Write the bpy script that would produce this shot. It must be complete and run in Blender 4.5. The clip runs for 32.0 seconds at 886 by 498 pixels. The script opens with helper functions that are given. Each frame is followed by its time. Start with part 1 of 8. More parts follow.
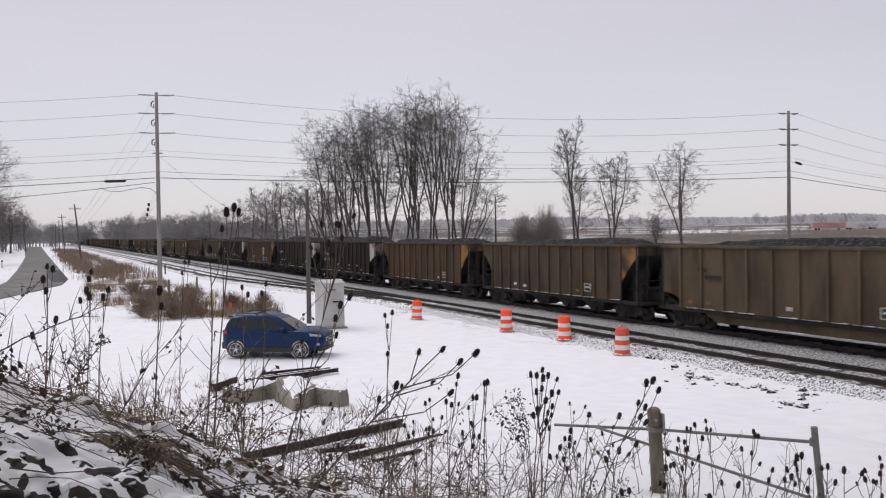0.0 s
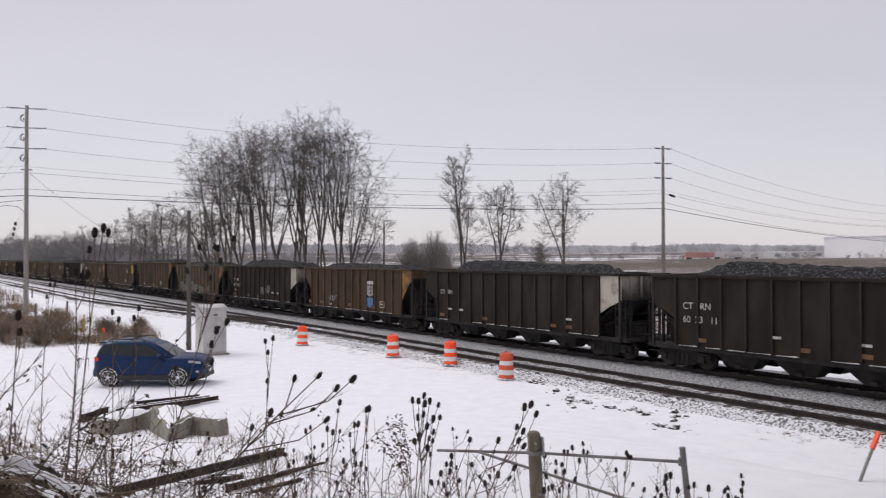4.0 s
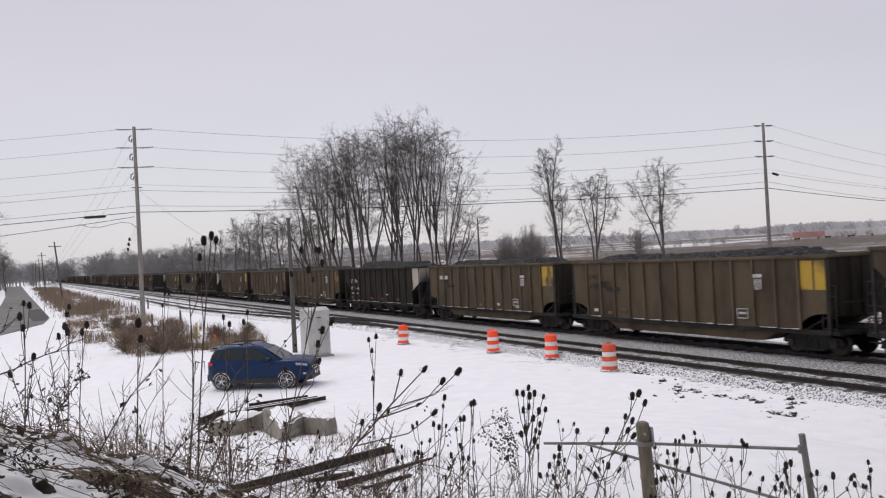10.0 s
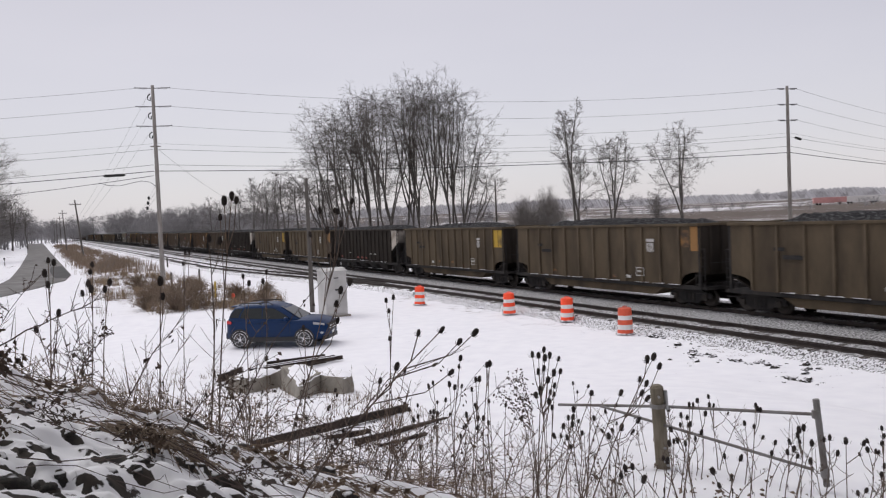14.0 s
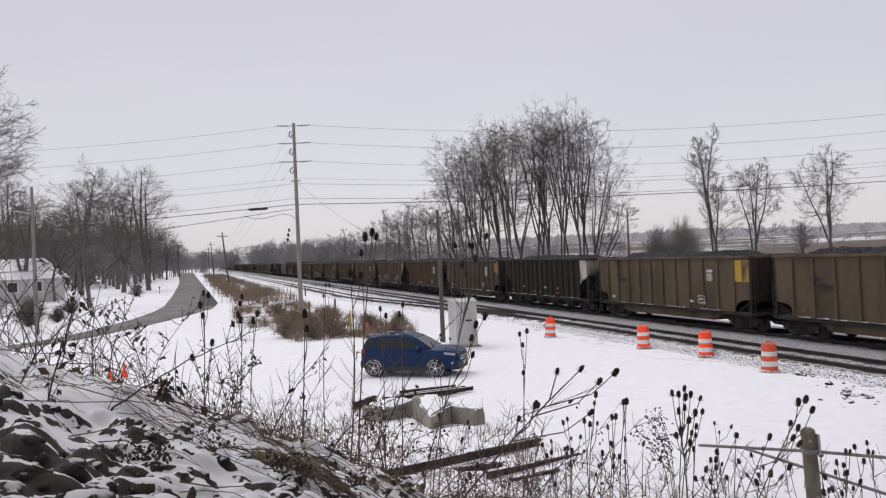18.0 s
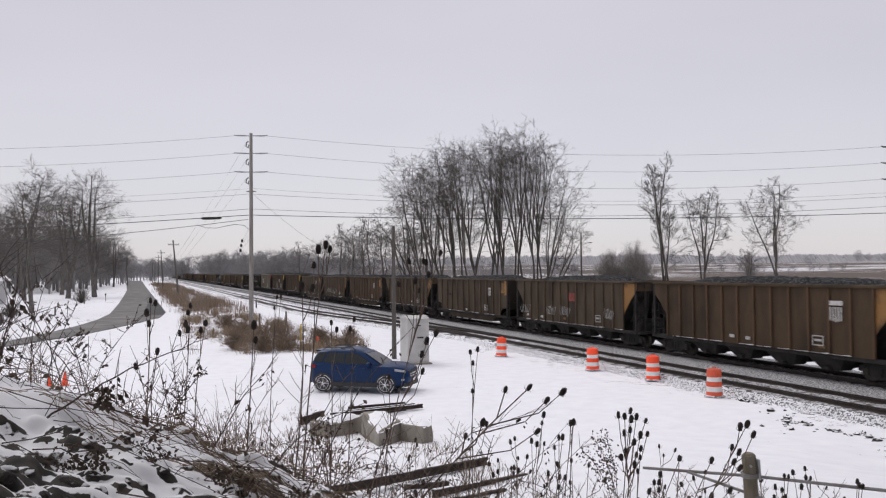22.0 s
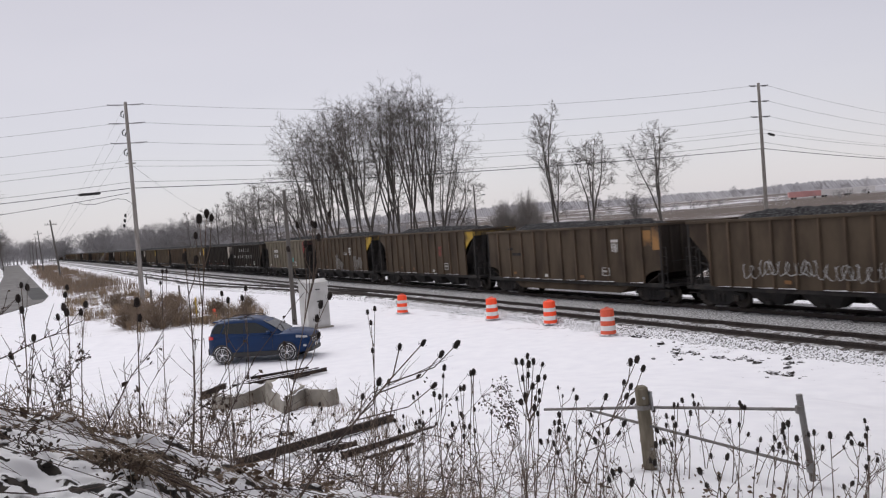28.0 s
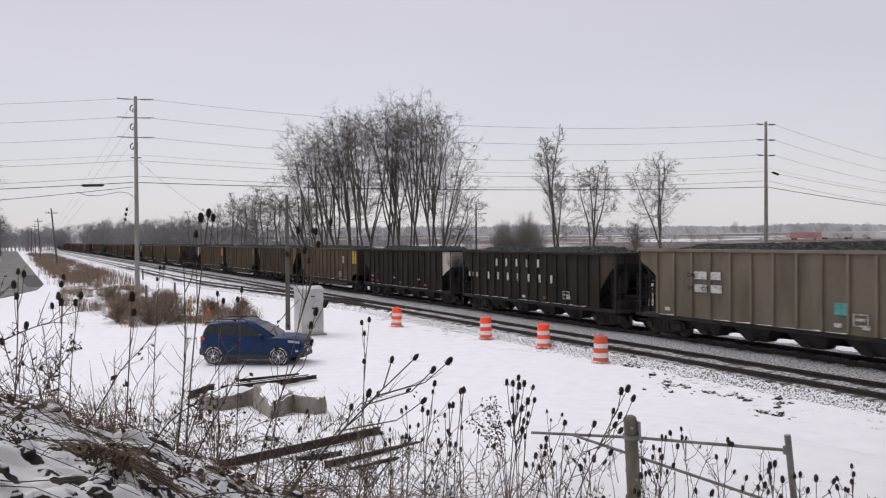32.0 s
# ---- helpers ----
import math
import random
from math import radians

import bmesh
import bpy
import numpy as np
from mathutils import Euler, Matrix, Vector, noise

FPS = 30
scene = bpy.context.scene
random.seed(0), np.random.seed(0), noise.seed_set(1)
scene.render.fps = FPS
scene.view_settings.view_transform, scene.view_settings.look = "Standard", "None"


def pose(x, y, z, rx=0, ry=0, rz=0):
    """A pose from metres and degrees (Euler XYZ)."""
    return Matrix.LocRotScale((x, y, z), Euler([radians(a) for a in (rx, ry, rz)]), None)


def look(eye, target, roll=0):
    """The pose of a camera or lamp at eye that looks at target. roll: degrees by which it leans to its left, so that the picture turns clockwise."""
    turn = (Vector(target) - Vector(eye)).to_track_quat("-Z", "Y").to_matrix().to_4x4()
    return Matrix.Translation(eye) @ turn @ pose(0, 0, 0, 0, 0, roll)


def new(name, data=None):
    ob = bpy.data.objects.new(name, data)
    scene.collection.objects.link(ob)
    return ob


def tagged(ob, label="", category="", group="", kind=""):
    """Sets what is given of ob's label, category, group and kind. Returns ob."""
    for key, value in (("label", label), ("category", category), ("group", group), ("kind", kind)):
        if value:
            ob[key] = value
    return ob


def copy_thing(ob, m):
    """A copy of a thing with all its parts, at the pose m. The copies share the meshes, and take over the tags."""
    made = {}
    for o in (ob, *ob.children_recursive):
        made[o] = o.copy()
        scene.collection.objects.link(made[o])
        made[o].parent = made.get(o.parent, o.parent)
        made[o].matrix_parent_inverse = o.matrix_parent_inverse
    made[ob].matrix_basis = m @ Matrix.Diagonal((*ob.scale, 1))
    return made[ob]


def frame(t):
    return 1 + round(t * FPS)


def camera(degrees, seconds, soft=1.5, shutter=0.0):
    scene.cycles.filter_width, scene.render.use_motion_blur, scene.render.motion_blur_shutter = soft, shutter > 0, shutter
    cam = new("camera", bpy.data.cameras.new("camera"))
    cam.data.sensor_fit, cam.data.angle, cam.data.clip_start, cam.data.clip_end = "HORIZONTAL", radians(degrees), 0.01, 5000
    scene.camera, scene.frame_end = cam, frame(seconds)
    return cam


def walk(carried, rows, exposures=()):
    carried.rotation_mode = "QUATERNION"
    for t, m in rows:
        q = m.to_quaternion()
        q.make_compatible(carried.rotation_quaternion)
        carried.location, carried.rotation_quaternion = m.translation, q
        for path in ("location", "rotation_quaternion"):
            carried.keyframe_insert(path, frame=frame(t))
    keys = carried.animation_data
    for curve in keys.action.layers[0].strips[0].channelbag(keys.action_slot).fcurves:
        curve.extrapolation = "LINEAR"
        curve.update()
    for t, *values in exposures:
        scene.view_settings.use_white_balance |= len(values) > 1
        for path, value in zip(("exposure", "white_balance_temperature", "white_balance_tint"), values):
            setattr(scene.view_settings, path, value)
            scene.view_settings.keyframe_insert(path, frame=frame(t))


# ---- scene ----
cam = camera(57.8, 32.0, soft=1.2, shutter=0.2)
EXPO, SKY, SUN = 0.0, 0.68, 1.42
PATH = [
    (0, (-0.011, -0.001, 4.605), (0.885, 1.787, 4.566), -0.80),
    (0.5, (0.008, -0.001, 4.607), (0.893, 1.792, 4.553), -1.60),
    (1, (0.022, -0.006, 4.595), (0.947, 1.766, 4.529), -1.50),
    (1.5, (0.045, 0.009, 4.596), (0.994, 1.769, 4.539), -1.30),
    (2, (0.012, -0.027, 4.597), (0.962, 1.733, 4.555), -1.70),
    (2.5, (-0.027, -0.041, 4.606), (0.896, 1.733, 4.583), -0.60),
    (3, (0.000, -0.032, 4.609), (0.919, 1.744, 4.613), 0.70),
    (3.5, (0.043, -0.011, 4.612), (1.041, 1.721, 4.656), 1.50),
    (4, (0.029, -0.024, 4.604), (1.164, 1.623, 4.626), -0.10),
    (4.5, (0.032, -0.058, 4.607), (1.357, 1.440, 4.631), -1.40),
    (5, (0.046, -0.064, 4.600), (1.476, 1.335, 4.614), -2.10),
    (5.5, (0.074, -0.037, 4.583), (1.520, 1.344, 4.573), -2.16),
    (6, (0.099, -0.004, 4.568), (1.506, 1.417, 4.539), -2.04),
    (6.5, (0.107, 0.009, 4.565), (1.440, 1.500, 4.540), -2.20),
    (7, (0.101, 0.002, 4.574), (1.338, 1.574, 4.572), -2.70),
    (7.5, (0.076, 0.012, 4.574), (1.193, 1.671, 4.597), -3.60),
    (8, (0.068, 0.030, 4.576), (1.083, 1.753, 4.591), -3.10),
    (8.5, (0.050, 0.022, 4.579), (1.025, 1.768, 4.571), -2.80),
    (9, (0.006, -0.006, 4.595), (0.954, 1.755, 4.586), -2.30),
    (9.5, (-0.005, -0.015, 4.595), (0.934, 1.751, 4.599), -1.40),
    (10, (0.019, -0.006, 4.582), (0.952, 1.763, 4.600), -3.00),
    (10.5, (0.029, -0.009, 4.581), (0.955, 1.764, 4.580), -3.50),
    (11, (0.040, -0.007, 4.574), (0.978, 1.759, 4.547), -3.80),
    (11.5, (0.045, 0.000, 4.565), (1.008, 1.752, 4.515), -3.90),
    (12, (0.024, -0.012, 4.578), (0.982, 1.742, 4.514), -2.90),
    (12.5, (0.024, -0.006, 4.578), (0.959, 1.760, 4.492), -2.90),
    (13, (0.015, -0.006, 4.569), (0.943, 1.762, 4.454), -2.80),
    (13.5, (0.030, -0.002, 4.573), (0.955, 1.768, 4.465), -2.90),
    (14, (-0.001, -0.032, 4.585), (0.890, 1.757, 4.510), -2.40),
    (14.5, (-0.007, -0.013, 4.578), (0.827, 1.804, 4.508), -2.60),
    (15, (-0.005, 0.001, 4.576), (0.783, 1.838, 4.507), -3.07),
    (15.5, (0.004, 0.010, 4.578), (0.756, 1.862, 4.505), -3.81),
    (16, (0.012, 0.016, 4.580), (0.734, 1.879, 4.501), -4.34),
    (16.5, (0.008, 0.020, 4.577), (0.703, 1.893, 4.491), -4.20),
    (17, (-0.006, 0.025, 4.569), (0.659, 1.909, 4.476), -3.50),
    (17.5, (-0.039, -0.015, 4.603), (0.589, 1.883, 4.536), -2.70),
    (18, (-0.048, -0.036, 4.622), (0.549, 1.873, 4.636), -2.50),
    (18.5, (-0.022, -0.019, 4.616), (0.584, 1.885, 4.691), -1.70),
    (19, (-0.035, -0.018, 4.624), (0.575, 1.886, 4.686), -0.60),
    (19.5, (-0.038, -0.034, 4.618), (0.562, 1.873, 4.680), -0.50),
    (20, (-0.050, -0.064, 4.638), (0.557, 1.839, 4.738), -1.50),
    (20.5, (-0.039, -0.053, 4.631), (0.588, 1.843, 4.740), -1.80),
    (21, (-0.031, -0.052, 4.616), (0.640, 1.830, 4.697), -2.10),
    (21.5, (-0.041, -0.046, 4.600), (0.659, 1.827, 4.654), -1.50),
    (22, (-0.042, -0.041, 4.613), (0.662, 1.830, 4.667), -0.50),
    (22.5, (-0.038, -0.039, 4.611), (0.666, 1.832, 4.670), -0.20),
    (23, (-0.050, -0.042, 4.615), (0.644, 1.833, 4.676), -0.10),
    (23.5, (-0.034, -0.037, 4.613), (0.678, 1.831, 4.678), -0.50),
    (24, (-0.006, -0.032, 4.627), (0.775, 1.807, 4.719), -1.00),
    (24.5, (0.019, -0.022, 4.649), (0.883, 1.777, 4.777), -0.50),
    (25, (0.028, -0.025, 4.658), (0.941, 1.748, 4.810), -0.32),
    (25.5, (0.018, -0.042, 4.652), (0.947, 1.722, 4.809), -0.56),
    (26, (0.007, -0.055, 4.638), (0.938, 1.709, 4.776), -1.11),
    (26.5, (0.007, -0.049, 4.622), (0.948, 1.713, 4.713), -1.80),
    (27, (0.020, -0.025, 4.607), (0.982, 1.728, 4.628), -2.60),
    (27.5, (0.050, -0.003, 4.607), (1.015, 1.748, 4.581), -4.30),
    (28, (0.026, -0.010, 4.607), (0.960, 1.757, 4.546), -4.40),
    (28.5, (0.018, -0.007, 4.601), (0.953, 1.759, 4.512), -3.50),
    (29, (0.034, 0.008, 4.589), (0.993, 1.761, 4.501), -3.10),
    (29.5, (0.023, -0.019, 4.593), (0.997, 1.725, 4.498), -2.00),
    (30, (-0.008, -0.039, 4.608), (0.941, 1.718, 4.501), -1.10),
    (30.5, (-0.026, -0.041, 4.611), (0.879, 1.740, 4.525), -1.20),
    (31, (-0.031, -0.059, 4.615), (0.860, 1.731, 4.566), -0.60),
    (31.5, (-0.028, -0.055, 4.620), (0.877, 1.728, 4.592), -0.50),
    (32, (0.020, -0.012, 4.608), (0.959, 1.754, 4.586), -0.40),
]
walk(cam, [(t, look(eye, target, roll)) for t, eye, target, roll in PATH], [(0.0, EXPO), (32.0, EXPO)])

# ---- world and light ----
world = bpy.data.worlds.new("overcast")
scene.world = world
world.use_nodes = True
wn, wl = world.node_tree.nodes, world.node_tree.links
bg = wn["Background"]
sky = wn.new("ShaderNodeTexSky")
sky.sky_type, sky.sun_disc = "NISHITA", False
sky.sun_elevation, sky.sun_rotation = radians(38), radians(200)
wtc, wmap, wnoise, wramp, wmix = (wn.new("ShaderNode" + k) for k in ("TexCoord", "Mapping", "TexNoise", "ValToRGB", "Mix"))
wmap.inputs["Scale"].default_value = (1.0, 1.0, 3.0)
wnoise.inputs["Scale"].default_value, wnoise.inputs["Detail"].default_value = 1.3, 4.0
wramp.color_ramp.elements[0].position, wramp.color_ramp.elements[1].position = 0.3, 0.7
wramp.color_ramp.elements[0].color = (0.835, 0.79, 0.855, 1)
wramp.color_ramp.elements[1].color = (0.94, 0.885, 0.94, 1)
wmix.data_type = "RGBA"
wmix.inputs[0].default_value = 0.97
wl.new(wtc.outputs["Generated"], wmap.inputs[0])
wl.new(wmap.outputs[0], wnoise.inputs["Vector"])
wl.new(wnoise.outputs["Fac"], wramp.inputs[0])
wl.new(sky.outputs[0], wmix.inputs[6])
wl.new(wramp.outputs[0], wmix.inputs[7])
wl.new(wmix.outputs[2], bg.inputs[0])
bg.inputs[1].default_value = SKY
sun = new("sun", bpy.data.lights.new("sun", "SUN"))
sun.data.energy, sun.data.angle, sun.data.color = SUN, radians(40), (1.0, 0.98, 0.95)
sun.matrix_world = look((-9, 22, 34), (0, 0, 0))


# ---- mesh building ----
class Build:
    """Gathers vertices and faces of one part."""

    def __init__(self):
        self.v, self.f = [], []

    def add(self, verts, faces):
        n = len(self.v)
        self.v += [tuple(p) for p in verts]
        self.f += [tuple(n + i for i in face) for face in faces]
        return self

    def box(self, x0, y0, z0, x1, y1, z1, m=None, bevel=0.0):
        if bevel:
            return self.bevelled(x0, y0, z0, x1, y1, z1, bevel, m)
        vs = [Vector((x, y, z)) for x in (x0, x1) for y in (y0, y1) for z in (z0, z1)]
        if m is not None:
            vs = [m @ p for p in vs]
        return self.add(vs, [(0, 1, 3, 2), (4, 6, 7, 5), (0, 4, 5, 1), (2, 3, 7, 6), (0, 2, 6, 4), (1, 5, 7, 3)])

    def bevelled(self, x0, y0, z0, x1, y1, z1, b, m=None):
        bm = bmesh.new()
        bmesh.ops.create_cube(bm, size=1.0)
        for p in bm.verts:
            p.co = Vector(((x0 + x1) / 2 + p.co.x * (x1 - x0), (y0 + y1) / 2 + p.co.y * (y1 - y0), (z0 + z1) / 2 + p.co.z * (z1 - z0)))
        bmesh.ops.bevel(bm, geom=list(bm.edges), offset=b, segments=1, affect="EDGES")
        if m is not None:
            bm.transform(m)
        bm.verts.index_update()
        self.add([p.co for p in bm.verts], [[q.index for q in face.verts] for face in bm.faces])
        bm.free()
        return self

    def tube(self, pts, radii, sides=6, cap=True):
        pts = [Vector(p) for p in pts]
        if not hasattr(radii, "__len__"):
            radii = [radii] * len(pts)
        rings, ref = [], None
        for i, p in enumerate(pts):
            d = (pts[min(i + 1, len(pts) - 1)] - pts[max(i - 1, 0)])
            d = d.normalized() if d.length > 1e-9 else Vector((0, 0, 1))
            if ref is None:
                ref = d.orthogonal().normalized()
            ref = (ref - d * ref.dot(d))
            ref = ref.normalized() if ref.length > 1e-6 else d.orthogonal().normalized()
            b = d.cross(ref)
            rings.append([p + (ref * math.cos(a) + b * math.sin(a)) * radii[i] for a in (2 * math.pi * k / sides for k in range(sides))])
        faces = []
        for i in range(len(pts) - 1):
            for k in range(sides):
                j = (k + 1) % sides
                faces.append((i * sides + k, i * sides + j, (i + 1) * sides + j, (i + 1) * sides + k))
        if cap:
            faces.append(tuple(range(sides))[::-1])
            faces.append(tuple((len(pts) - 1) * sides + k for k in range(sides)))
        return self.add([p for r in rings for p in r], faces)

    def prism(self, poly, depth0, depth1, m=None):
        """A polygon in the yz plane, pushed from x = depth0 to depth1."""
        n = len(poly)
        vs = [Vector((depth0, y, z)) for y, z in poly] + [Vector((depth1, y, z)) for y, z in poly]
        if m is not None:
            vs = [m @ p for p in vs]
        fs = [tuple(range(n))[::-1], tuple(range(n, 2 * n))]
        fs += [(i, (i + 1) % n, n + (i + 1) % n, n + i) for i in range(n)]
        return self.add(vs, fs)

    def loft(self, sections, cap=True):
        n = len(sections[0])
        vs = [p for s in sections for p in s]
        fs = []
        for i in range(len(sections) - 1):
            for k in range(n):
                j = (k + 1) % n
                fs.append((i * n + k, i * n + j, (i + 1) * n + j, (i + 1) * n + k))
        if cap:
            fs.append(tuple(range(n))[::-1])
            fs.append(tuple((len(sections) - 1) * n + k for k in range(n)))
        return self.add(vs, fs)

    def ball(self, c, rx, ry, rz, seg=8, rings=6, m=None, rough=0.0, rng=None):
        vs, fs = [], []
        for i in range(rings + 1):
            a = math.pi * i / rings
            for k in range(seg):
                b = 2 * math.pi * k / seg
                s = 1 + (rng.uniform(-rough, rough) if rng and 0 < i < rings else 0)
                p = Vector((rx * math.sin(a) * math.cos(b) * s, ry * math.sin(a) * math.sin(b) * s, rz * math.cos(a) * s))
                vs.append((m @ p if m is not None else p) + Vector(c))
        for i in range(rings):
            for k in range(seg):
                j = (k + 1) % seg
                fs.append((i * seg + k, (i + 1) * seg + k, (i + 1) * seg + j, i * seg + j))
        return self.add(vs, fs)

    def mesh(self, name, material, smooth=False):
        me = bpy.data.meshes.new(name)
        me.from_pydata(self.v, [], self.f)
        me.materials.append(material)
        me.update()
        if smooth:
            me.shade_smooth()
        return me


def part(name, build, material, parent=None, label="", smooth=False, m=None):
    """One mesh object, under a thing or a part when parent is given."""
    ob = new(name, build.mesh(name, material, smooth))
    if parent is not None:
        ob.parent = parent
    if m is not None:
        ob.matrix_basis = m
    if label:
        tagged(ob, label)
    return ob


def shared(name, mesh, parent, m):
    """One more object on a mesh that is already made."""
    ob = new(name, mesh)
    ob.parent = parent
    ob.matrix_basis = m
    return ob


def thing(name, label, category, m=None, group="", kind=""):
    ob = new(name)
    ob.empty_display_size = 0.2
    if m is not None:
        ob.matrix_basis = m
    return tagged(ob, label, category, group, kind)


# ---- materials ----
def material(name, colour, rough=0.8, metal=0.0, scale=4.0, vary=0.25, other=None, fine=40.0, bump=0.2, island=0.0, spec=0.4, coat=0.0, obj=0.15, stretch=(1, 1, 1), dist=0.01, lo=0.42, hi=0.68):
    """A surface with stains at one scale, grain at another, and relief."""
    mat = bpy.data.materials.new(name)
    mat.use_nodes = True
    n, l = mat.node_tree.nodes, mat.node_tree.links
    p = n["Principled BSDF"]
    p.inputs["Metallic"].default_value, p.inputs["Specular IOR Level"].default_value = metal, spec
    p.inputs["Coat Weight"].default_value = coat
    tc, mp = n.new("ShaderNodeTexCoord"), n.new("ShaderNodeMapping")
    mp.inputs["Scale"].default_value = stretch
    l.new(tc.outputs["Object"], mp.inputs[0])
    big, small = n.new("ShaderNodeTexNoise"), n.new("ShaderNodeTexNoise")
    big.inputs["Scale"].default_value, big.inputs["Detail"].default_value = scale, 6.0
    small.inputs["Scale"].default_value, small.inputs["Detail"].default_value = fine, 4.0
    info = n.new("ShaderNodeObjectInfo")
    off = n.new("ShaderNodeVectorMath")
    off.operation = "SCALE"
    off.inputs[0].default_value = (17.0, 31.0, 23.0)
    l.new(info.outputs["Random"], off.inputs["Scale"])
    add = n.new("ShaderNodeVectorMath")
    l.new(mp.outputs[0], add.inputs[0])
    l.new(off.outputs[0], add.inputs[1])
    l.new(add.outputs[0], big.inputs["Vector"])
    l.new(add.outputs[0], small.inputs["Vector"])
    ramp = n.new("ShaderNodeValToRGB")
    ramp.color_ramp.elements[0].position, ramp.color_ramp.elements[1].position = lo, hi
    c2 = other or tuple(c * (1 - vary) for c in colour)
    ramp.color_ramp.elements[0].color, ramp.color_ramp.elements[1].color = (*colour, 1), (*c2, 1)
    l.new(big.outputs["Fac"], ramp.inputs[0])
    hsv = n.new("ShaderNodeHueSaturation")
    l.new(ramp.outputs[0], hsv.inputs["Color"])
    val = n.new("ShaderNodeMath")
    val.operation = "MULTIPLY_ADD"
    val.inputs[1].default_value, val.inputs[2].default_value = vary * 0.9, 1.0 - vary * 0.45
    l.new(small.outputs["Fac"], val.inputs[0])
    rnd = n.new("ShaderNodeMath")
    rnd.operation = "MULTIPLY_ADD"
    rnd.inputs[1].default_value = obj
    l.new(info.outputs["Random"], rnd.inputs[0])
    l.new(val.outputs[0], rnd.inputs[2])
    last = rnd
    if island:
        geo = n.new("ShaderNodeNewGeometry")
        isl = n.new("ShaderNodeMath")
        isl.operation = "MULTIPLY_ADD"
        isl.inputs[1].default_value = island
        l.new(geo.outputs["Random Per Island"], isl.inputs[0])
        l.new(rnd.outputs[0], isl.inputs[2])
        last = isl
    l.new(last.outputs[0], hsv.inputs["Value"])
    l.new(hsv.outputs[0], p.inputs["Base Color"])
    ro = n.new("ShaderNodeMapRange")
    ro.inputs["To Min"].default_value, ro.inputs["To Max"].default_value = max(rough - 0.12, 0.02), min(rough + 0.12, 1)
    l.new(small.outputs["Fac"], ro.inputs[0])
    l.new(ro.outputs[0], p.inputs["Roughness"])
    if bump:
        bp = n.new("ShaderNodeBump")
        bp.inputs["Strength"].default_value, bp.inputs["Distance"].default_value = bump, dist
        l.new(small.outputs["Fac"], bp.inputs["Height"])
        l.new(bp.outputs[0], p.inputs["Normal"])
    return mat


def plain(name, colour, rough=0.5, metal=0.0, spec=0.5):
    mat = material(name, colour, rough, metal, vary=0.1, bump=0.0, obj=0.05, spec=spec)
    return mat
# ---- ground ----
def value_noise(x, y, cell, seed):
    """Smooth noise in -1..1 on arrays."""
    rng = np.random.RandomState(seed)
    table = rng.uniform(-1, 1, (256, 256))
    u, v = x / cell, y / cell
    i, j = np.floor(u).astype(int), np.floor(v).astype(int)
    a, b = u - i, v - j
    a, b = a * a * (3 - 2 * a), b * b * (3 - 2 * b)
    t00, t10 = table[i % 256, j % 256], table[(i + 1) % 256, j % 256]
    t01, t11 = table[i % 256, (j + 1) % 256], table[(i + 1) % 256, (j + 1) % 256]
    return (t00 * (1 - a) + t10 * a) * (1 - b) + (t01 * (1 - a) + t11 * a) * b


def smooth_step(x, a, b):
    t = np.clip((x - a) / (b - a), 0, 1)
    return t * t * (3 - 2 * t)


def level(x, y):
    """Height of the bare lie of the land: the flat yard, its rise, and the bank beside the bridge."""
    x, y = np.asarray(x, float), np.asarray(y, float)
    d = np.hypot(x, y)
    rise = np.maximum(0, 1.45 - 0.105 * (d - 9.8))
    rise = np.where(d < 26, rise, 0)
    rise = rise * (1 - smooth_step(x, 12, 19))
    rise = np.minimum(rise, 2.6)
    bank = 3.72 - 0.37 * x - 0.16 * np.clip(x, 0, 1.5) - 0.30 * np.maximum(0, y - 5.3) - 0.06 * np.maximum(0, 4 - y)
    bank = np.minimum(bank, 4.3 + 0 * x)
    k = 6.0
    out = np.log(np.exp(k * np.clip(bank, -3, 5)) + np.exp(k * rise)) / k
    out = np.where(d > 24, np.maximum(bank, rise) * 0 + np.maximum(rise, np.maximum(bank, 0)), out - 0.1155 * np.exp(-((bank - rise) ** 2) * 3) * 0)
    return np.maximum(out - 0.0, 0) if out.ndim else float(max(out, 0))


def ground_z(x, y):
    return float(level(np.array([x]), np.array([y]))[0])


def spread(lo, hi, near_lo, near_hi, step, grow):
    mid = list(np.arange(near_lo, near_hi + 1e-6, step))
    s, p = step, near_hi
    while p < hi:
        s *= grow
        p += s
        mid.append(min(p, hi))
    s, p, low = step, near_lo, []
    while p > lo:
        s *= grow
        p -= s
        low.append(max(p, lo))
    return np.array(low[::-1] + mid)


gx = spread(-2500, 2800, -1.7, 1.9, 0.026, 1.055)
gy = spread(-400, 3800, 2.6, 5.6, 0.026, 1.05)
GX, GY = np.meshgrid(gx, gy, indexing="ij")
GZ = level(GX, GY)
near_bank = np.clip((GZ - 1.2) / 1.6, 0, 1) * (np.hypot(GX, GY) < 16)
lumps = value_noise(GX, GY, 0.55, 3) * 0.045 + value_noise(GX + 7, GY * 1.3, 0.30, 4) * 0.035 + value_noise(GX, GY + 9, 0.18, 5) * 0.026 + value_noise(GX + 3, GY, 0.10, 15) * 0.010
rough = np.exp(-(((GX + 0.15) / 0.95) ** 4) - ((GY - 3.35) / 0.95) ** 4)
GZ = GZ + near_bank * lumps * (1 + 0.3 * rough)
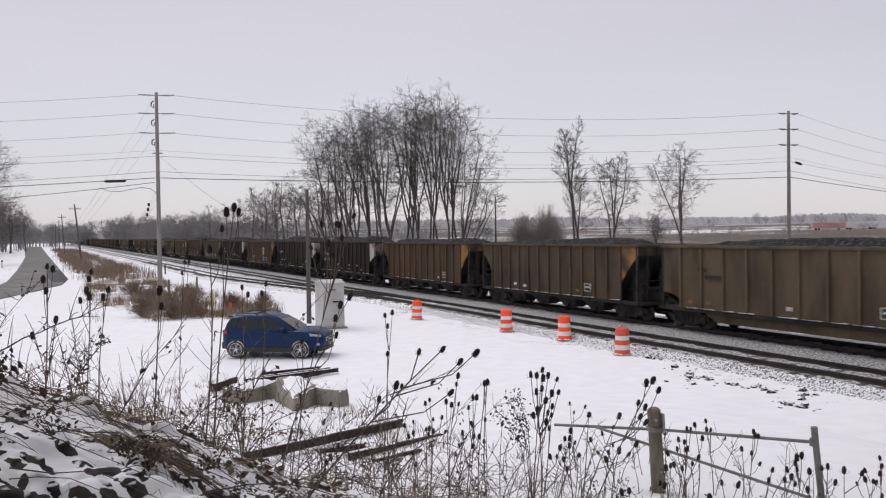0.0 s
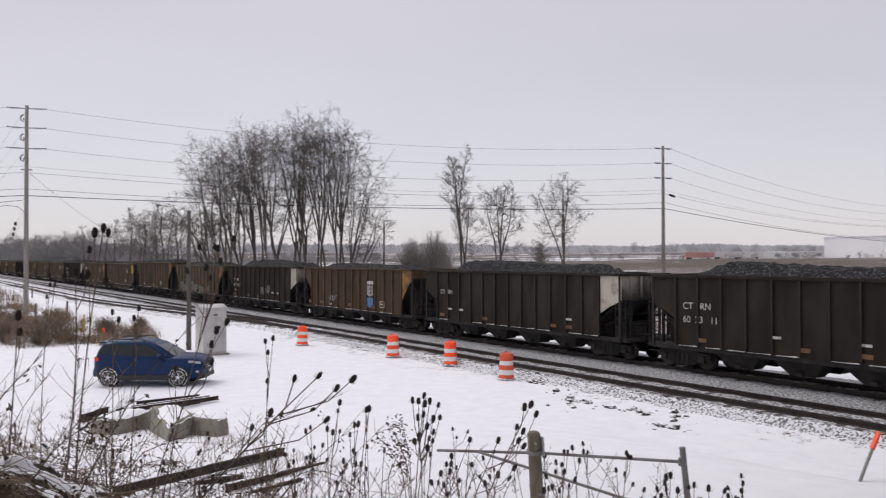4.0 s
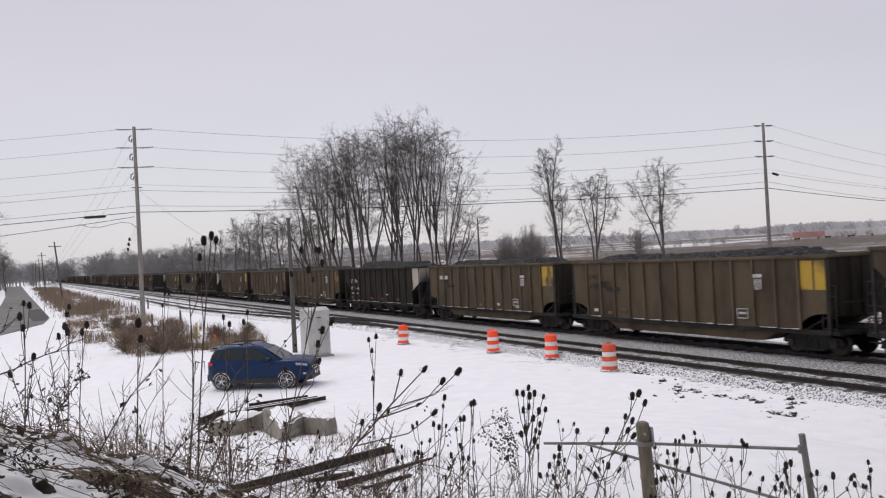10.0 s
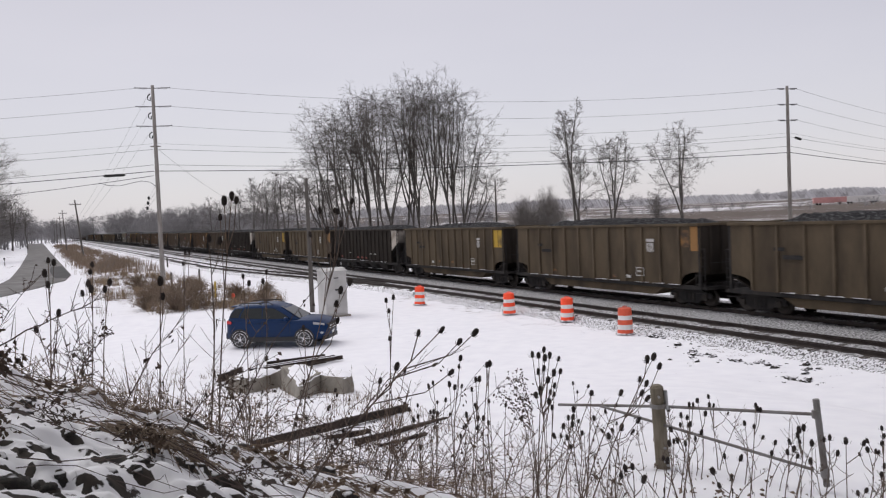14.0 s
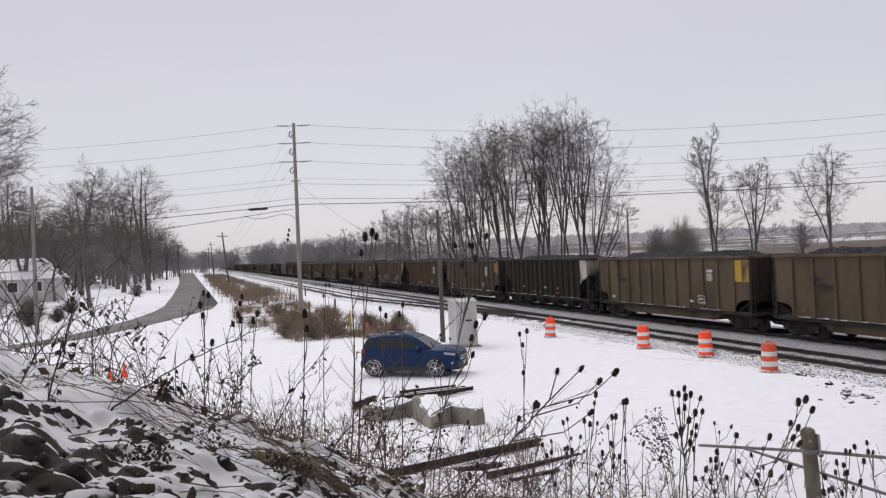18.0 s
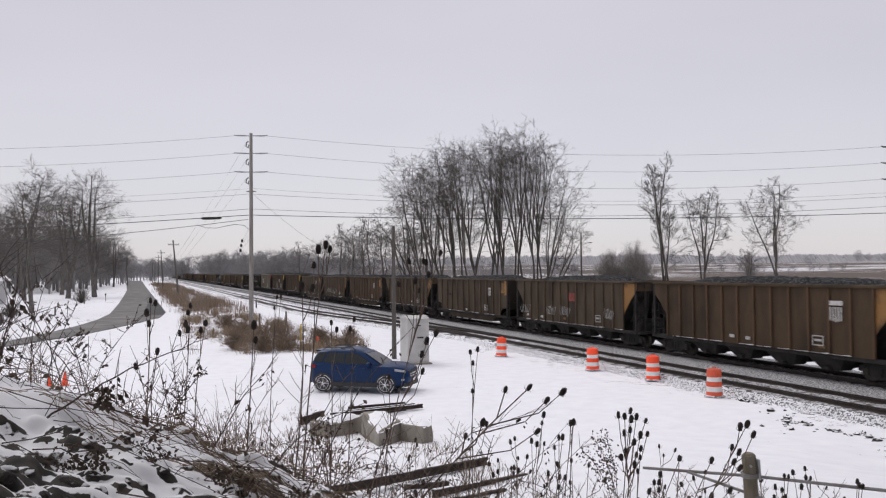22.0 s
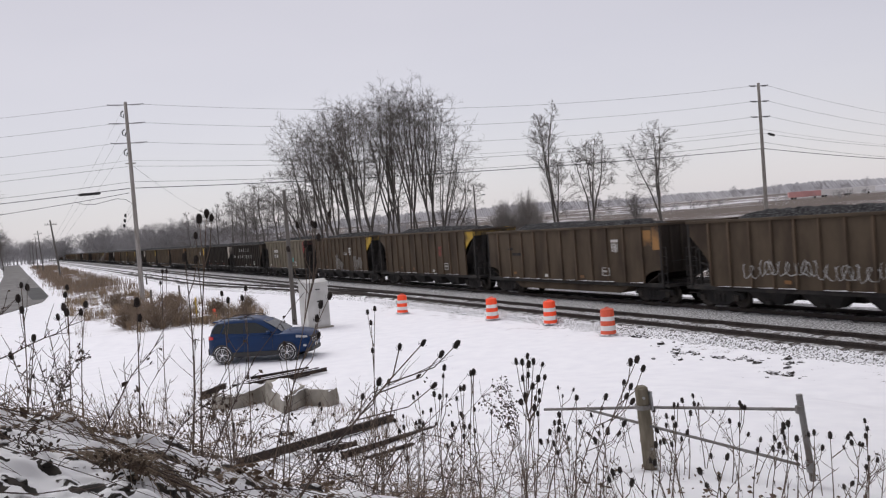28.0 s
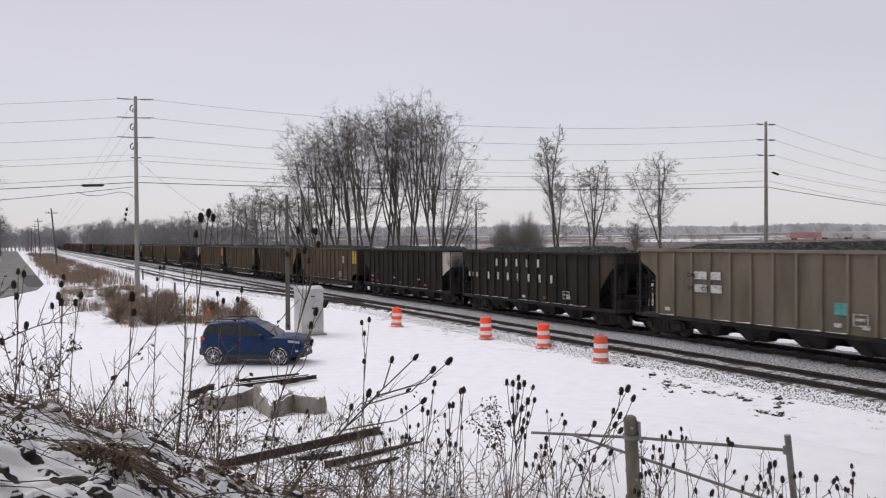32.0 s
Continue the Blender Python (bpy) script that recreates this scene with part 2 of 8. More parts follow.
# clods of earth on the bank, thick where the bridge keeps the snow off, under a drape of snow
crng = random.Random(80)
SPOTS = []
for k in range(760):
    near_edge = k < 560
    cx_, cy_ = (-1.5 + 2.5 * crng.random() ** 1.3, 2.6 + 1.6 * crng.random() ** 1.2) if near_edge else (crng.uniform(-2.2, 2.0), crng.uniform(3.0, 6.0))
    bare_side = smooth_step(0.35 - cx_, 0.0, 0.7) * smooth_step(3.75 - cy_, 0.0, 0.5)
    dark = crng.random() ** (1.4 - 1.1 * bare_side)
    SPOTS.append((cx_, cy_, (0.029 + 0.070 * crng.random() ** 2.0) * (0.8 + 0.35 * bare_side) if near_edge else 0.025 + 0.05 * crng.random() ** 1.5, dark, crng.uniform(0.75, 1.35)))
for k in range(190):
    SPOTS.append((crng.gauss(-1.0, 1.3), crng.gauss(2.3, 0.8), crng.uniform(0.045, 0.11), crng.random() ** 0.7, crng.uniform(0.75, 1.35)))
drape, shed_snow = 0 * GX, 0 * GX
for cx_, cy_, size, dark, aspect in SPOTS:
    i0, i1 = np.searchsorted(gx, (cx_ - 2.2 * size, cx_ + 2.2 * size))
    j0, j1 = np.searchsorted(gy, (cy_ - 2.2 * size, cy_ + 2.2 * size))
    dx, dy = (GX[i0:i1, j0:j1] - cx_) * aspect, GY[i0:i1, j0:j1] - cy_
    d2 = (dx * dx + dy * dy) / (size * size)
    dome = np.clip(1 - d2 / 1.25, 0, 1) ** 0.6
    drape[i0:i1, j0:j1] = np.maximum(drape[i0:i1, j0:j1], 0.80 * size * dome)
    shed_snow[i0:i1, j0:j1] = np.maximum(shed_snow[i0:i1, j0:j1], dark * (d2 < 1.5))
# snow slides off the steep faces of the clods
shed_snow = shed_snow * smooth_step(np.gradient(drape, gy, axis=1) + 0.4 * np.abs(np.gradient(drape, gx, axis=0)), 0.14, 0.48)
GZ = GZ + drape
yard = (1 - near_bank) * (np.hypot(GX, GY) < 120)
GZ = GZ + yard * (value_noise(GX, GY, 3.1, 6) * 0.035 + value_noise(GX, GY, 0.9, 7) * 0.018)
# a ploughed ridge of snow behind the parked car
ridge = np.exp(-((GY - (43.0 - 0.25 * (GX - 4) + value_noise(GX, GY, 2.5, 8) * 0.5)) / 1.1) ** 2) * smooth_step(GX, -9, -3) * (1 - smooth_step(GX, 8, 12))
GZ = GZ + ridge * (0.42 + 0.1 * value_noise(GX, GY, 1.3, 9))
# low ground under the tracks stays below the ballast; the land far off rolls gently
GZ = np.where(GX > 15, np.minimum(GZ, 0.12), GZ)
far = smooth_step(np.hypot(GX, GY), 260, 900)
GZ = GZ + far * (value_noise(GX, GY, 420, 10) * 1.2 - 0.4)


def upland(x, y):
    """Height of the fields beyond the railway, which climb gently away from it."""
    d = np.hypot(x, y)
    return smooth_step(x, 40, 130) * 0.0108 * np.clip(d - 60, 0, 900)


GZ = GZ + upland(GX, GY)


def snow_ground():
    mat = bpy.data.materials.new("snowy_ground")
    mat.use_nodes = True
    n, l = mat.node_tree.nodes, mat.node_tree.links
    p = n["Principled BSDF"]
    p.inputs["Roughness"].default_value, p.inputs["Specular IOR Level"].default_value = 0.75, 0.25
    tc = n.new("ShaderNodeTexCoord")
    at = n.new("ShaderNodeAttribute")
    at.attribute_name = "bare"

    def noise_at(scale, detail=5.0):
        q = n.new("ShaderNodeTexNoise")
        q.inputs["Scale"].default_value, q.inputs["Detail"].default_value = scale, detail
        l.new(tc.outputs["Object"], q.inputs["Vector"])
        return q

    def ramp_of(src, a, b, ca, cb):
        r = n.new("ShaderNodeValToRGB")
        r.color_ramp.elements[0].position, r.color_ramp.elements[1].position = a, b
        r.color_ramp.elements[0].color, r.color_ramp.elements[1].color = (*ca, 1), (*cb, 1)
        l.new(src, r.inputs[0])
        return r.outputs[0]

    mid, fine, wide = noise_at(1.7), noise_at(14.0), noise_at(0.11, 3.0)
    snow = ramp_of(mid.outputs["Fac"], 0.35, 0.7, (0.86, 0.86, 0.89), (0.80, 0.80, 0.84))
    earth = ramp_of(fine.outputs["Fac"], 0.35, 0.65, (0.050, 0.040, 0.033), (0.135, 0.102, 0.080))
    # bare where the attribute plus broken noise passes a threshold
    s1, s2, s3 = (n.new("ShaderNodeMath") for _ in range(3))
    s1.operation, s1.inputs[1].default_value, s1.inputs[2].default_value = "MULTIPLY_ADD", 0.9, -0.45
    l.new(fine.outputs["Fac"], s1.inputs[0])
    s2.operation = "ADD"
    l.new(s1.outputs[0], s2.inputs[0])
    l.new(at.outputs["Fac"], s2.inputs[1])
    s3.operation, s3.inputs[1].default_value, s3.inputs[2].default_value = "MULTIPLY_ADD", 0.8, -0.4
    l.new(mid.outputs["Fac"], s3.inputs[0])
    s4 = n.new("ShaderNodeMath")
    s4.operation = "ADD"
    l.new(s2.outputs[0], s4.inputs[0])
    l.new(s3.outputs[0], s4.inputs[1])
    s5 = n.new("ShaderNodeMath")
    s5.operation, s5.inputs[1].default_value = "MULTIPLY_ADD", 0.5
    l.new(wide.outputs["Fac"], s5.inputs[0])
    l.new(s4.outputs[0], s5.inputs[2])
    s6 = n.new("ShaderNodeMath")
    s6.operation, s6.inputs[1].default_value = "SUBTRACT", 0.25
    l.new(s5.outputs[0], s6.inputs[0])
    mask = ramp_of(s6.outputs[0], 0.47, 0.53, (0, 0, 0), (1, 1, 1))
    mix = n.new("ShaderNodeMix")
    mix.data_type = "RGBA"
    l.new(mask, mix.inputs[0])
    l.new(snow, mix.inputs[6])
    lit = n.new("ShaderNodeAttribute")
    lit.attribute_name = "litter"
    dark = ramp_of(fine.outputs["Fac"], 0.35, 0.65, (0.014, 0.012, 0.011), (0.050, 0.040, 0.033))
    soil = n.new("ShaderNodeMix")
    soil.data_type = "RGBA"
    l.new(lit.outputs["Fac"], soil.inputs[0])
    l.new(earth, soil.inputs[6])
    l.new(dark, soil.inputs[7])
    l.new(soil.outputs[2], mix.inputs[7])
    l.new(mix.outputs[2], p.inputs["Base Color"])
    bp = n.new("ShaderNodeBump")
    bp.inputs["Strength"].default_value, bp.inputs["Distance"].default_value = 0.35, 0.04
    l.new(mid.outputs["Fac"], bp.inputs["Height"])
    bp2 = n.new("ShaderNodeBump")
    bp2.inputs["Strength"].default_value, bp2.inputs["Distance"].default_value = 0.25, 0.01
    l.new(fine.outputs["Fac"], bp2.inputs["Height"])
    l.new(bp.outputs[0], bp2.inputs["Normal"])
    l.new(bp2.outputs[0], p.inputs["Normal"])
    return mat


SNOW_GROUND = snow_ground()
nx, ny = len(gx), len(gy)
idx = np.arange(nx * ny).reshape(nx, ny)
quads = np.stack([idx[:-1, :-1], idx[1:, :-1], idx[1:, 1:], idx[:-1, 1:]], -1).reshape(-1, 4)
gme = bpy.data.meshes.new("ground")
gme.from_pydata(np.stack([GX, GY, GZ], -1).reshape(-1, 3).tolist(), [], quads.tolist())
gme.materials.append(SNOW_GROUND)
# how bare of snow: hollows of the bank, the weedy strip beside the road, fields beyond the tracks
bare = 0.12 + 0 * GX
bare = bare + near_bank * (0.10 + 0.17 * rough - (2.2 + 1.2 * rough) * lumps + 0.16 * value_noise(GX, GY, 1.1, 21))
bare = bare - 0.10 * near_bank * smooth_step(GX, 0.5, 1.3) + 0.80 * shed_snow
weeds = smooth_step(GX, 1.5, 5) * (1 - smooth_step(GX, 11.5, 14.5)) * smooth_step(GY, 43, 48) * (1 - smooth_step(GY, 300, 420))
bare = bare + weeds * (0.18 + 0.36 * value_noise(GX, GY, 3.0, 12))
slope_weeds = smooth_step(GY, 11, 15) * (1 - smooth_step(GY, 20, 27)) * (1 - smooth_step(GX, 3, 6.5)) * smooth_step(GX, -12, -2)
bare = bare + slope_weeds * (0.17 + 0.3 * value_noise(GX, GY, 1.4, 13))
lawn = (1 - smooth_step(GX, -2, 4)) * smooth_step(GY, 36, 48) * (1 - smooth_step(GY, 240, 320))
bare = bare + lawn * (0.12 + 0.16 * value_noise(GX, GY, 2.2, 36) + 0.12 * value_noise(GX, GY, 9.0, 37))
beyond = smooth_step(GX, 29, 34)
verge = smooth_step(GX, 16.5, 19.3) * (1 - smooth_step(GX, 20.2, 21)) * (1 - smooth_step(GY, 40, 60)) * smooth_step(GY, 2, 8)
bare = bare + verge * (0.19 + 0.16 * value_noise(GX, GY, 1.7, 31))
bare = bare + beyond * (0.42 + 0.20 * value_noise(GX * 0.35, GY, 55.0, 14) + 0.16 * value_noise(GX, GY * 0.6, 16.0, 34) + 0.10 * smooth_step(GX, 60, 200))
lit = gme.attributes.new("litter", "FLOAT", "POINT")
lit.data.foreach_set("value", near_bank.reshape(-1).astype(np.float32))
att = gme.attributes.new("bare", "FLOAT", "POINT")
att.data.foreach_set("value", bare.reshape(-1).astype(np.float32))
gme.shade_smooth()
ground = tagged(new("ground", gme), "snow-covered ground with a rough earth bank", "ground", kind="structure")

# ---- railway ----
RAIL_Z, NEAR_X, TRAIN_X, GAUGE = 0.45, 21.1, 26.3, 1.435
BALLAST = material("ballast", (0.15, 0.147, 0.146), 0.9, scale=11.0, vary=0.5, other=(0.66, 0.66, 0.68), fine=44.0, bump=1.0, dist=0.05, lo=0.42, hi=0.62)
BALLAST_DARK = material("coal_dusted_ballast", (0.09, 0.09, 0.095), 0.9, scale=6.0, vary=0.6, other=(0.30, 0.30, 0.32), fine=22.0, bump=1.0, dist=0.05, lo=0.5, hi=0.7)
BALLAST_SNOWY = material("snowy_ballast", (0.30, 0.297, 0.30), 0.9, scale=9.0, vary=0.5, other=(0.80, 0.80, 0.83), fine=30.0, bump=0.8, dist=0.05, lo=0.36, hi=0.52)
SHOULDER = material("snowed_ballast_shoulder", (0.80, 0.80, 0.83), 0.9, scale=15.0, vary=0.4, other=(0.13, 0.127, 0.125), fine=34.0, bump=1.0, dist=0.05, lo=0.49, hi=0.58)
TIE = material("tie_wood", (0.055, 0.046, 0.040), 0.85, scale=5.0, vary=0.5, other=(0.42, 0.42, 0.44), stretch=(0.5, 2, 2), obj=0.4, lo=0.50, hi=0.70)
RAIL = material("rail_steel", (0.05, 0.04, 0.036), 0.55, 0.5, scale=3.0, vary=0.4, bump=0.1)


def rail_build(xs, ys):
    """A rail along a bent line: head, web and foot."""
    prof = [(-0.07, -0.17), (0.07, -0.17), (0.07, -0.155), (0.012, -0.13), (0.012, -0.045), (0.037, -0.035), (0.037, 0), (-0.037, 0), (-0.037, -0.035), (-0.012, -0.045), (-0.012, -0.13), (-0.07, -0.155)]
    return Build().loft([[Vector((x + a, y, RAIL_Z + b)) for a, b in prof] for x, y in zip(xs, ys)])


def ballast_build(line, half, y0, y1, step, rng):
    cols = [-half - 0.28, -half - 0.14, -half, -half * 0.55, 0, half * 0.55, half, half + 0.14, half + 0.28]
    hs = [0.02, 0.16, 0.27, 0.30, 0.285, 0.30, 0.27, 0.16, 0.02]
    rows, y = [], y0
    while y < y1:
        rows.append([Vector((line(y) + c, y, h + (rng.uniform(-0.025, 0.025) if 0.05 < h else -0.05))) for c, h in zip(cols, hs)])
        y += step * (1 if y < 80 else 8)
    n = len(cols)
    b = Build()
    b.add([p for r in rows for p in r], [(i * n + k, i * n + k + 1, (i + 1) * n + k + 1, (i + 1) * n + k) for i in range(len(rows) - 1) for k in range(n - 1)])
    return b


def siding_x(y):
    """Centre line of the siding, which leaves the near track at a turnout."""
    return NEAR_X - 4.3 * float(smooth_step(np.array(y), 40.0, 92.0))


def track(name, label, line, y0, y1, tie0, tie1, ballast_mat, bed=True, low=0.0, shoulder=None):
    rng = random.Random(name)
    t = thing(name, label, "railway track", pose(0, 0, -low), kind="structure")
    if bed:
        whole = ballast_build(line, 1.08, y0, y1, 0.45, rng)
        outer = [f for i, f in enumerate(whole.f) if shoulder and i % 8 < 2]
        if outer:
            part("ballast_shoulder", Build().add(whole.v, outer), shoulder, t)
        whole.f = [f for i, f in enumerate(whole.f) if not (shoulder and i % 8 < 2)]
        part("ballast", whole, ballast_mat, t, smooth=False)
    ys = [y0] + list(np.arange(math.ceil(y0 / 4) * 4, 120, 4.0)) + [150, 200, 300, 450, y1]
    ys = [y for y in ys if y0 <= y <= y1]
    for s in (-1, 1):
        part("rail", rail_build([line(y) + s * GAUGE / 2 for y in ys], ys), RAIL, t)
    tie_mesh = Build().box(-1.09, -0.115, -0.14, 1.09, 0.115, 0.0, bevel=0.012).mesh("tie", TIE)
    y = y0
    rest = Build()
    while y < 160:
        m = pose(line(y) + rng.uniform(-0.03, 0.03), y, RAIL_Z - 0.165, 0, 0, rng.uniform(-0.8, 0.8))
        if tie0 <= y <= tie1:
            shared("tie", tie_mesh, t, m)
        else:
            rest.box(-1.09, -0.115, -0.14, 1.09, 0.115, 0.0, m)
        y += 0.55
    tagged(part("ties", rest, TIE, t), kind="stuff")
    return t


track("railway_track", "near railway track, empty, snow between dark rails", lambda y: NEAR_X, -30, 700, 9, 75, BALLAST, shoulder=SHOULDER)
track("railway_track", "far railway track on coal-dusted ballast under the train", lambda y: TRAIN_X, -30, 700, 9, 60, BALLAST_DARK, low=0.13)
siding = track("railway_track", "siding that leaves the near track at a turnout", siding_x, 44, 700, 60, 110, BALLAST_SNOWY)

bed = Build()
brng = random.Random(9)
bx = [19.35, 19.8, 20.2, 21.1, 22.6, 23.7, 24.8, 26.3, 27.8, 28.6, 29.6]
bz = [-0.05, 0.06, 0.14, 0.16, 0.16, 0.15, 0.16, 0.17, 0.16, 0.12, 0.02]
by = [-30 + 0.35 * i for i in range(414)] + [115 + 12 * i for i in range(50)]
bed.add([(x + (brng.uniform(-0.25, 0.2) if i == 0 else brng.uniform(-0.12, 0.12) if i == 1 else 0), y, z + brng.uniform(-0.018, 0.018)) for y in by for i, (x, z) in enumerate(zip(bx, bz))],
        [(j * 11 + i, j * 11 + i + 1, j * 11 + i + 12, j * 11 + i + 11) for j in range(len(by) - 1) for i in range(2, 10)])
edge = Build().add(bed.v, [(j * 11 + i, j * 11 + i + 1, j * 11 + i + 12, j * 11 + i + 11) for j in range(len(by) - 1) for i in range(2)])
tagged(part("ballast_shoulder", edge, SHOULDER), "gravel shoulder of the near track, half under snow", "ballast", kind="structure")
tagged(part("ballast_bed", bed, BALLAST), "grey gravel ballast dusted with snow between the tracks", "ballast", kind="structure")

# ---- coal train ----
PAINT = {
    "tan": material("tan_weathered_paint", (0.098, 0.075, 0.049), 0.7, scale=0.9, vary=0.42, other=(0.052, 0.040, 0.028), stretch=(1, 1, 0.35), fine=9.0, bump=0.05, spec=0.15),
    "brown": material("brown_weathered_paint", (0.078, 0.059, 0.041), 0.7, scale=0.9, vary=0.45, other=(0.040, 0.029, 0.021), stretch=(1, 1, 0.35), fine=9.0, bump=0.05, spec=0.15),
    "rust": material("rust_brown_paint", (0.076, 0.052, 0.033), 0.75, scale=0.9, vary=0.45, other=(0.040, 0.029, 0.020), stretch=(1, 1, 0.35), fine=9.0, bump=0.05, spec=0.15),
    "black": material("black_weathered_paint", (0.021, 0.017, 0.014), 0.8, scale=0.9, vary=0.4, other=(0.040, 0.033, 0.027), stretch=(1, 1, 0.35), fine=9.0, bump=0.05, spec=0.15),
    "grey": material("grey_tan_paint", (0.165, 0.142, 0.106), 0.7, scale=0.9, vary=0.25, other=(0.115, 0.098, 0.073), stretch=(1, 1, 0.35), fine=9.0, bump=0.05, spec=0.15),
}
# lighter copies of the car paints: light caught on the ribs, put into colour
RIB = {k: material(k + "_lit_rib_paint", c, 0.7, scale=1.6, vary=0.4, other=d, stretch=(1, 1, 0.3), fine=12.0, bump=0.05, spec=0.2) for k, c, d in (
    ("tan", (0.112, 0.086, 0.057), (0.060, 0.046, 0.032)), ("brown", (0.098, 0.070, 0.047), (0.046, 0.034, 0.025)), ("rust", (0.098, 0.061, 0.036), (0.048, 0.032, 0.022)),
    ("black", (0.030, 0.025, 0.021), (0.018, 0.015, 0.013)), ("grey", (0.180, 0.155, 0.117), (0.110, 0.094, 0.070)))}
END = {
    "orange": material("orange_stained_end", (0.26, 0.135, 0.045), 0.75, scale=0.8, vary=0.4, other=(0.05, 0.035, 0.025), fine=7.0, lo=0.46, hi=0.62),
    "yellow": material("yellow_end_panel", (0.42, 0.27, 0.035), 0.7, scale=0.8, vary=0.4, other=(0.06, 0.045, 0.03), fine=7.0, lo=0.5, hi=0.66),
    "white": material("dirty_white_end", (0.44, 0.40, 0.345), 0.7, scale=1.1, vary=0.45, other=(0.13, 0.095, 0.07), fine=7.0, lo=0.52, hi=0.72),
    "red": material("red_end_panel", (0.23, 0.03, 0.027), 0.65, scale=0.8, vary=0.4, other=(0.06, 0.03, 0.025), fine=7.0, lo=0.5, hi=0.66),
    "brown": PAINT["brown"],
}
SOOTED = {
    "orange": material("sooted_orange_end", (0.085, 0.050, 0.024), 0.8, scale=0.9, vary=0.5, other=(0.020, 0.017, 0.015), fine=7.0, lo=0.42, hi=0.60),
    "yellow": material("sooted_yellow_end", (0.12, 0.080, 0.022), 0.8, scale=0.9, vary=0.5, other=(0.020, 0.017, 0.015), fine=7.0, lo=0.42, hi=0.60),
    "white": material("sooted_white_end", (0.26, 0.235, 0.205), 0.8, scale=0.9, vary=0.5, other=(0.045, 0.036, 0.030), fine=7.0, lo=0.45, hi=0.64),
    "red": material("sooted_red_end", (0.10, 0.025, 0.022), 0.8, scale=0.9, vary=0.5, other=(0.020, 0.017, 0.015), fine=7.0, lo=0.42, hi=0.60),
    "brown": PAINT["black"],
}


def soot_over(mat, z0, z1):
    """Black coal soot with a ragged upper edge on the lower part of an end wall."""
    n, l = mat.node_tree.nodes, mat.node_tree.links
    p = n["Principled BSDF"]
    src = p.inputs["Base Color"].links[0].from_socket
    tc, sep, nz = n.new("ShaderNodeTexCoord"), n.new("ShaderNodeSeparateXYZ"), n.new("ShaderNodeTexNoise")
    nz.inputs["Scale"].default_value, nz.inputs["Detail"].default_value = 1.6, 4.0
    l.new(tc.outputs["Object"], sep.inputs[0])
    l.new(tc.outputs["Object"], nz.inputs["Vector"])
    ad, mr, mx = n.new("ShaderNodeMath"), n.new("ShaderNodeMapRange"), n.new("ShaderNodeMix")
    ad.operation, ad.inputs[1].default_value = "MULTIPLY_ADD", -1.5
    l.new(nz.outputs["Fac"], ad.inputs[0])
    l.new(sep.outputs["Z"], ad.inputs[2])
    mr.inputs["From Min"].default_value, mr.inputs["From Max"].default_value = z0 - 0.75, z1 - 0.75
    l.new(ad.outputs[0], mr.inputs[0])
    mx.data_type = "RGBA"
    l.new(mr.outputs[0], mx.inputs[0])
    mx.inputs[6].default_value = (0.012, 0.011, 0.011, 1)
    l.new(src, mx.inputs[7])
    l.new(mx.outputs[2], p.inputs["Base Color"])


for sooted in ("orange", "yellow", "white", "red"):
    soot_over(SOOTED[sooted], *((2.2, 3.4) if sooted == "white" else (1.5, 3.1)))
UNDER = material("coal_dusted_steel", (0.016, 0.015, 0.015), 0.85, scale=2.0, vary=0.5, other=(0.035, 0.03, 0.027), fine=14.0)
WHEEL = material("wheel_steel", (0.05, 0.043, 0.038), 0.5, 0.6, scale=4.0, vary=0.3)
COAL = material("coal", (0.020, 0.020, 0.021), 0.85, scale=12.0, vary=0.5, other=(0.16, 0.16, 0.165), fine=30.0, bump=1.0, dist=0.06, spec=0.12, lo=0.52, hi=0.72)
FROST = material("snow_crust", (0.72, 0.72, 0.75), 0.8, scale=4.0, vary=0.2)
PLATE_WHITE = material("white_stencil", (0.50, 0.49, 0.47), 0.7, scale=7.0, vary=0.4, other=(0.20, 0.18, 0.16), lo=0.5, hi=0.7)
PLATE_ORANGE = material("orange_reflector_patch", (0.19, 0.095, 0.035), 0.7, scale=5.0, vary=0.5, other=(0.06, 0.045, 0.035), lo=0.45, hi=0.7)
PLATE_RED = material("faded_red_patch", (0.22, 0.05, 0.04), 0.7, scale=5.0, vary=0.4)
PLATE_BLUE = material("blue_paint_mark", (0.10, 0.22, 0.42), 0.7, scale=5.0, vary=0.4)
PLATE_TEAL = material("teal_paint_mark", (0.08, 0.30, 0.28), 0.7, scale=5.0, vary=0.4)
FADED_SPRAY = material("faded_grey_spray_paint", (0.118, 0.107, 0.094), 0.7, scale=2.2, vary=0.5, other=(0.085, 0.068, 0.052), lo=0.45, hi=0.66)
SPRAY = material("white_spray_paint", (0.36, 0.355, 0.345), 0.7, scale=3.5, vary=0.5, other=(0.12, 0.105, 0.09), lo=0.45, hi=0.62)

CAR = 16.15        # length over couplers
HALF = 7.28        # half length of the side
WIDE = 1.56        # half width
TOP, SILL = 3.63, 0.94
TRAIN_Z = 0.32


def lettering(text, size, parent, mat, m):
    cu = bpy.data.curves.new("lettering", "FONT")
    cu.body, cu.size, cu.extrude = text, size, 0.004
    tmp = bpy.data.objects.new("lettering", cu)
    scene.collection.objects.link(tmp)
    me = bpy.data.meshes.new_from_object(tmp)
    bpy.data.objects.remove(tmp)
    me.materials.clear()
    me.materials.append(mat)
    return shared("lettering", me, parent, m)


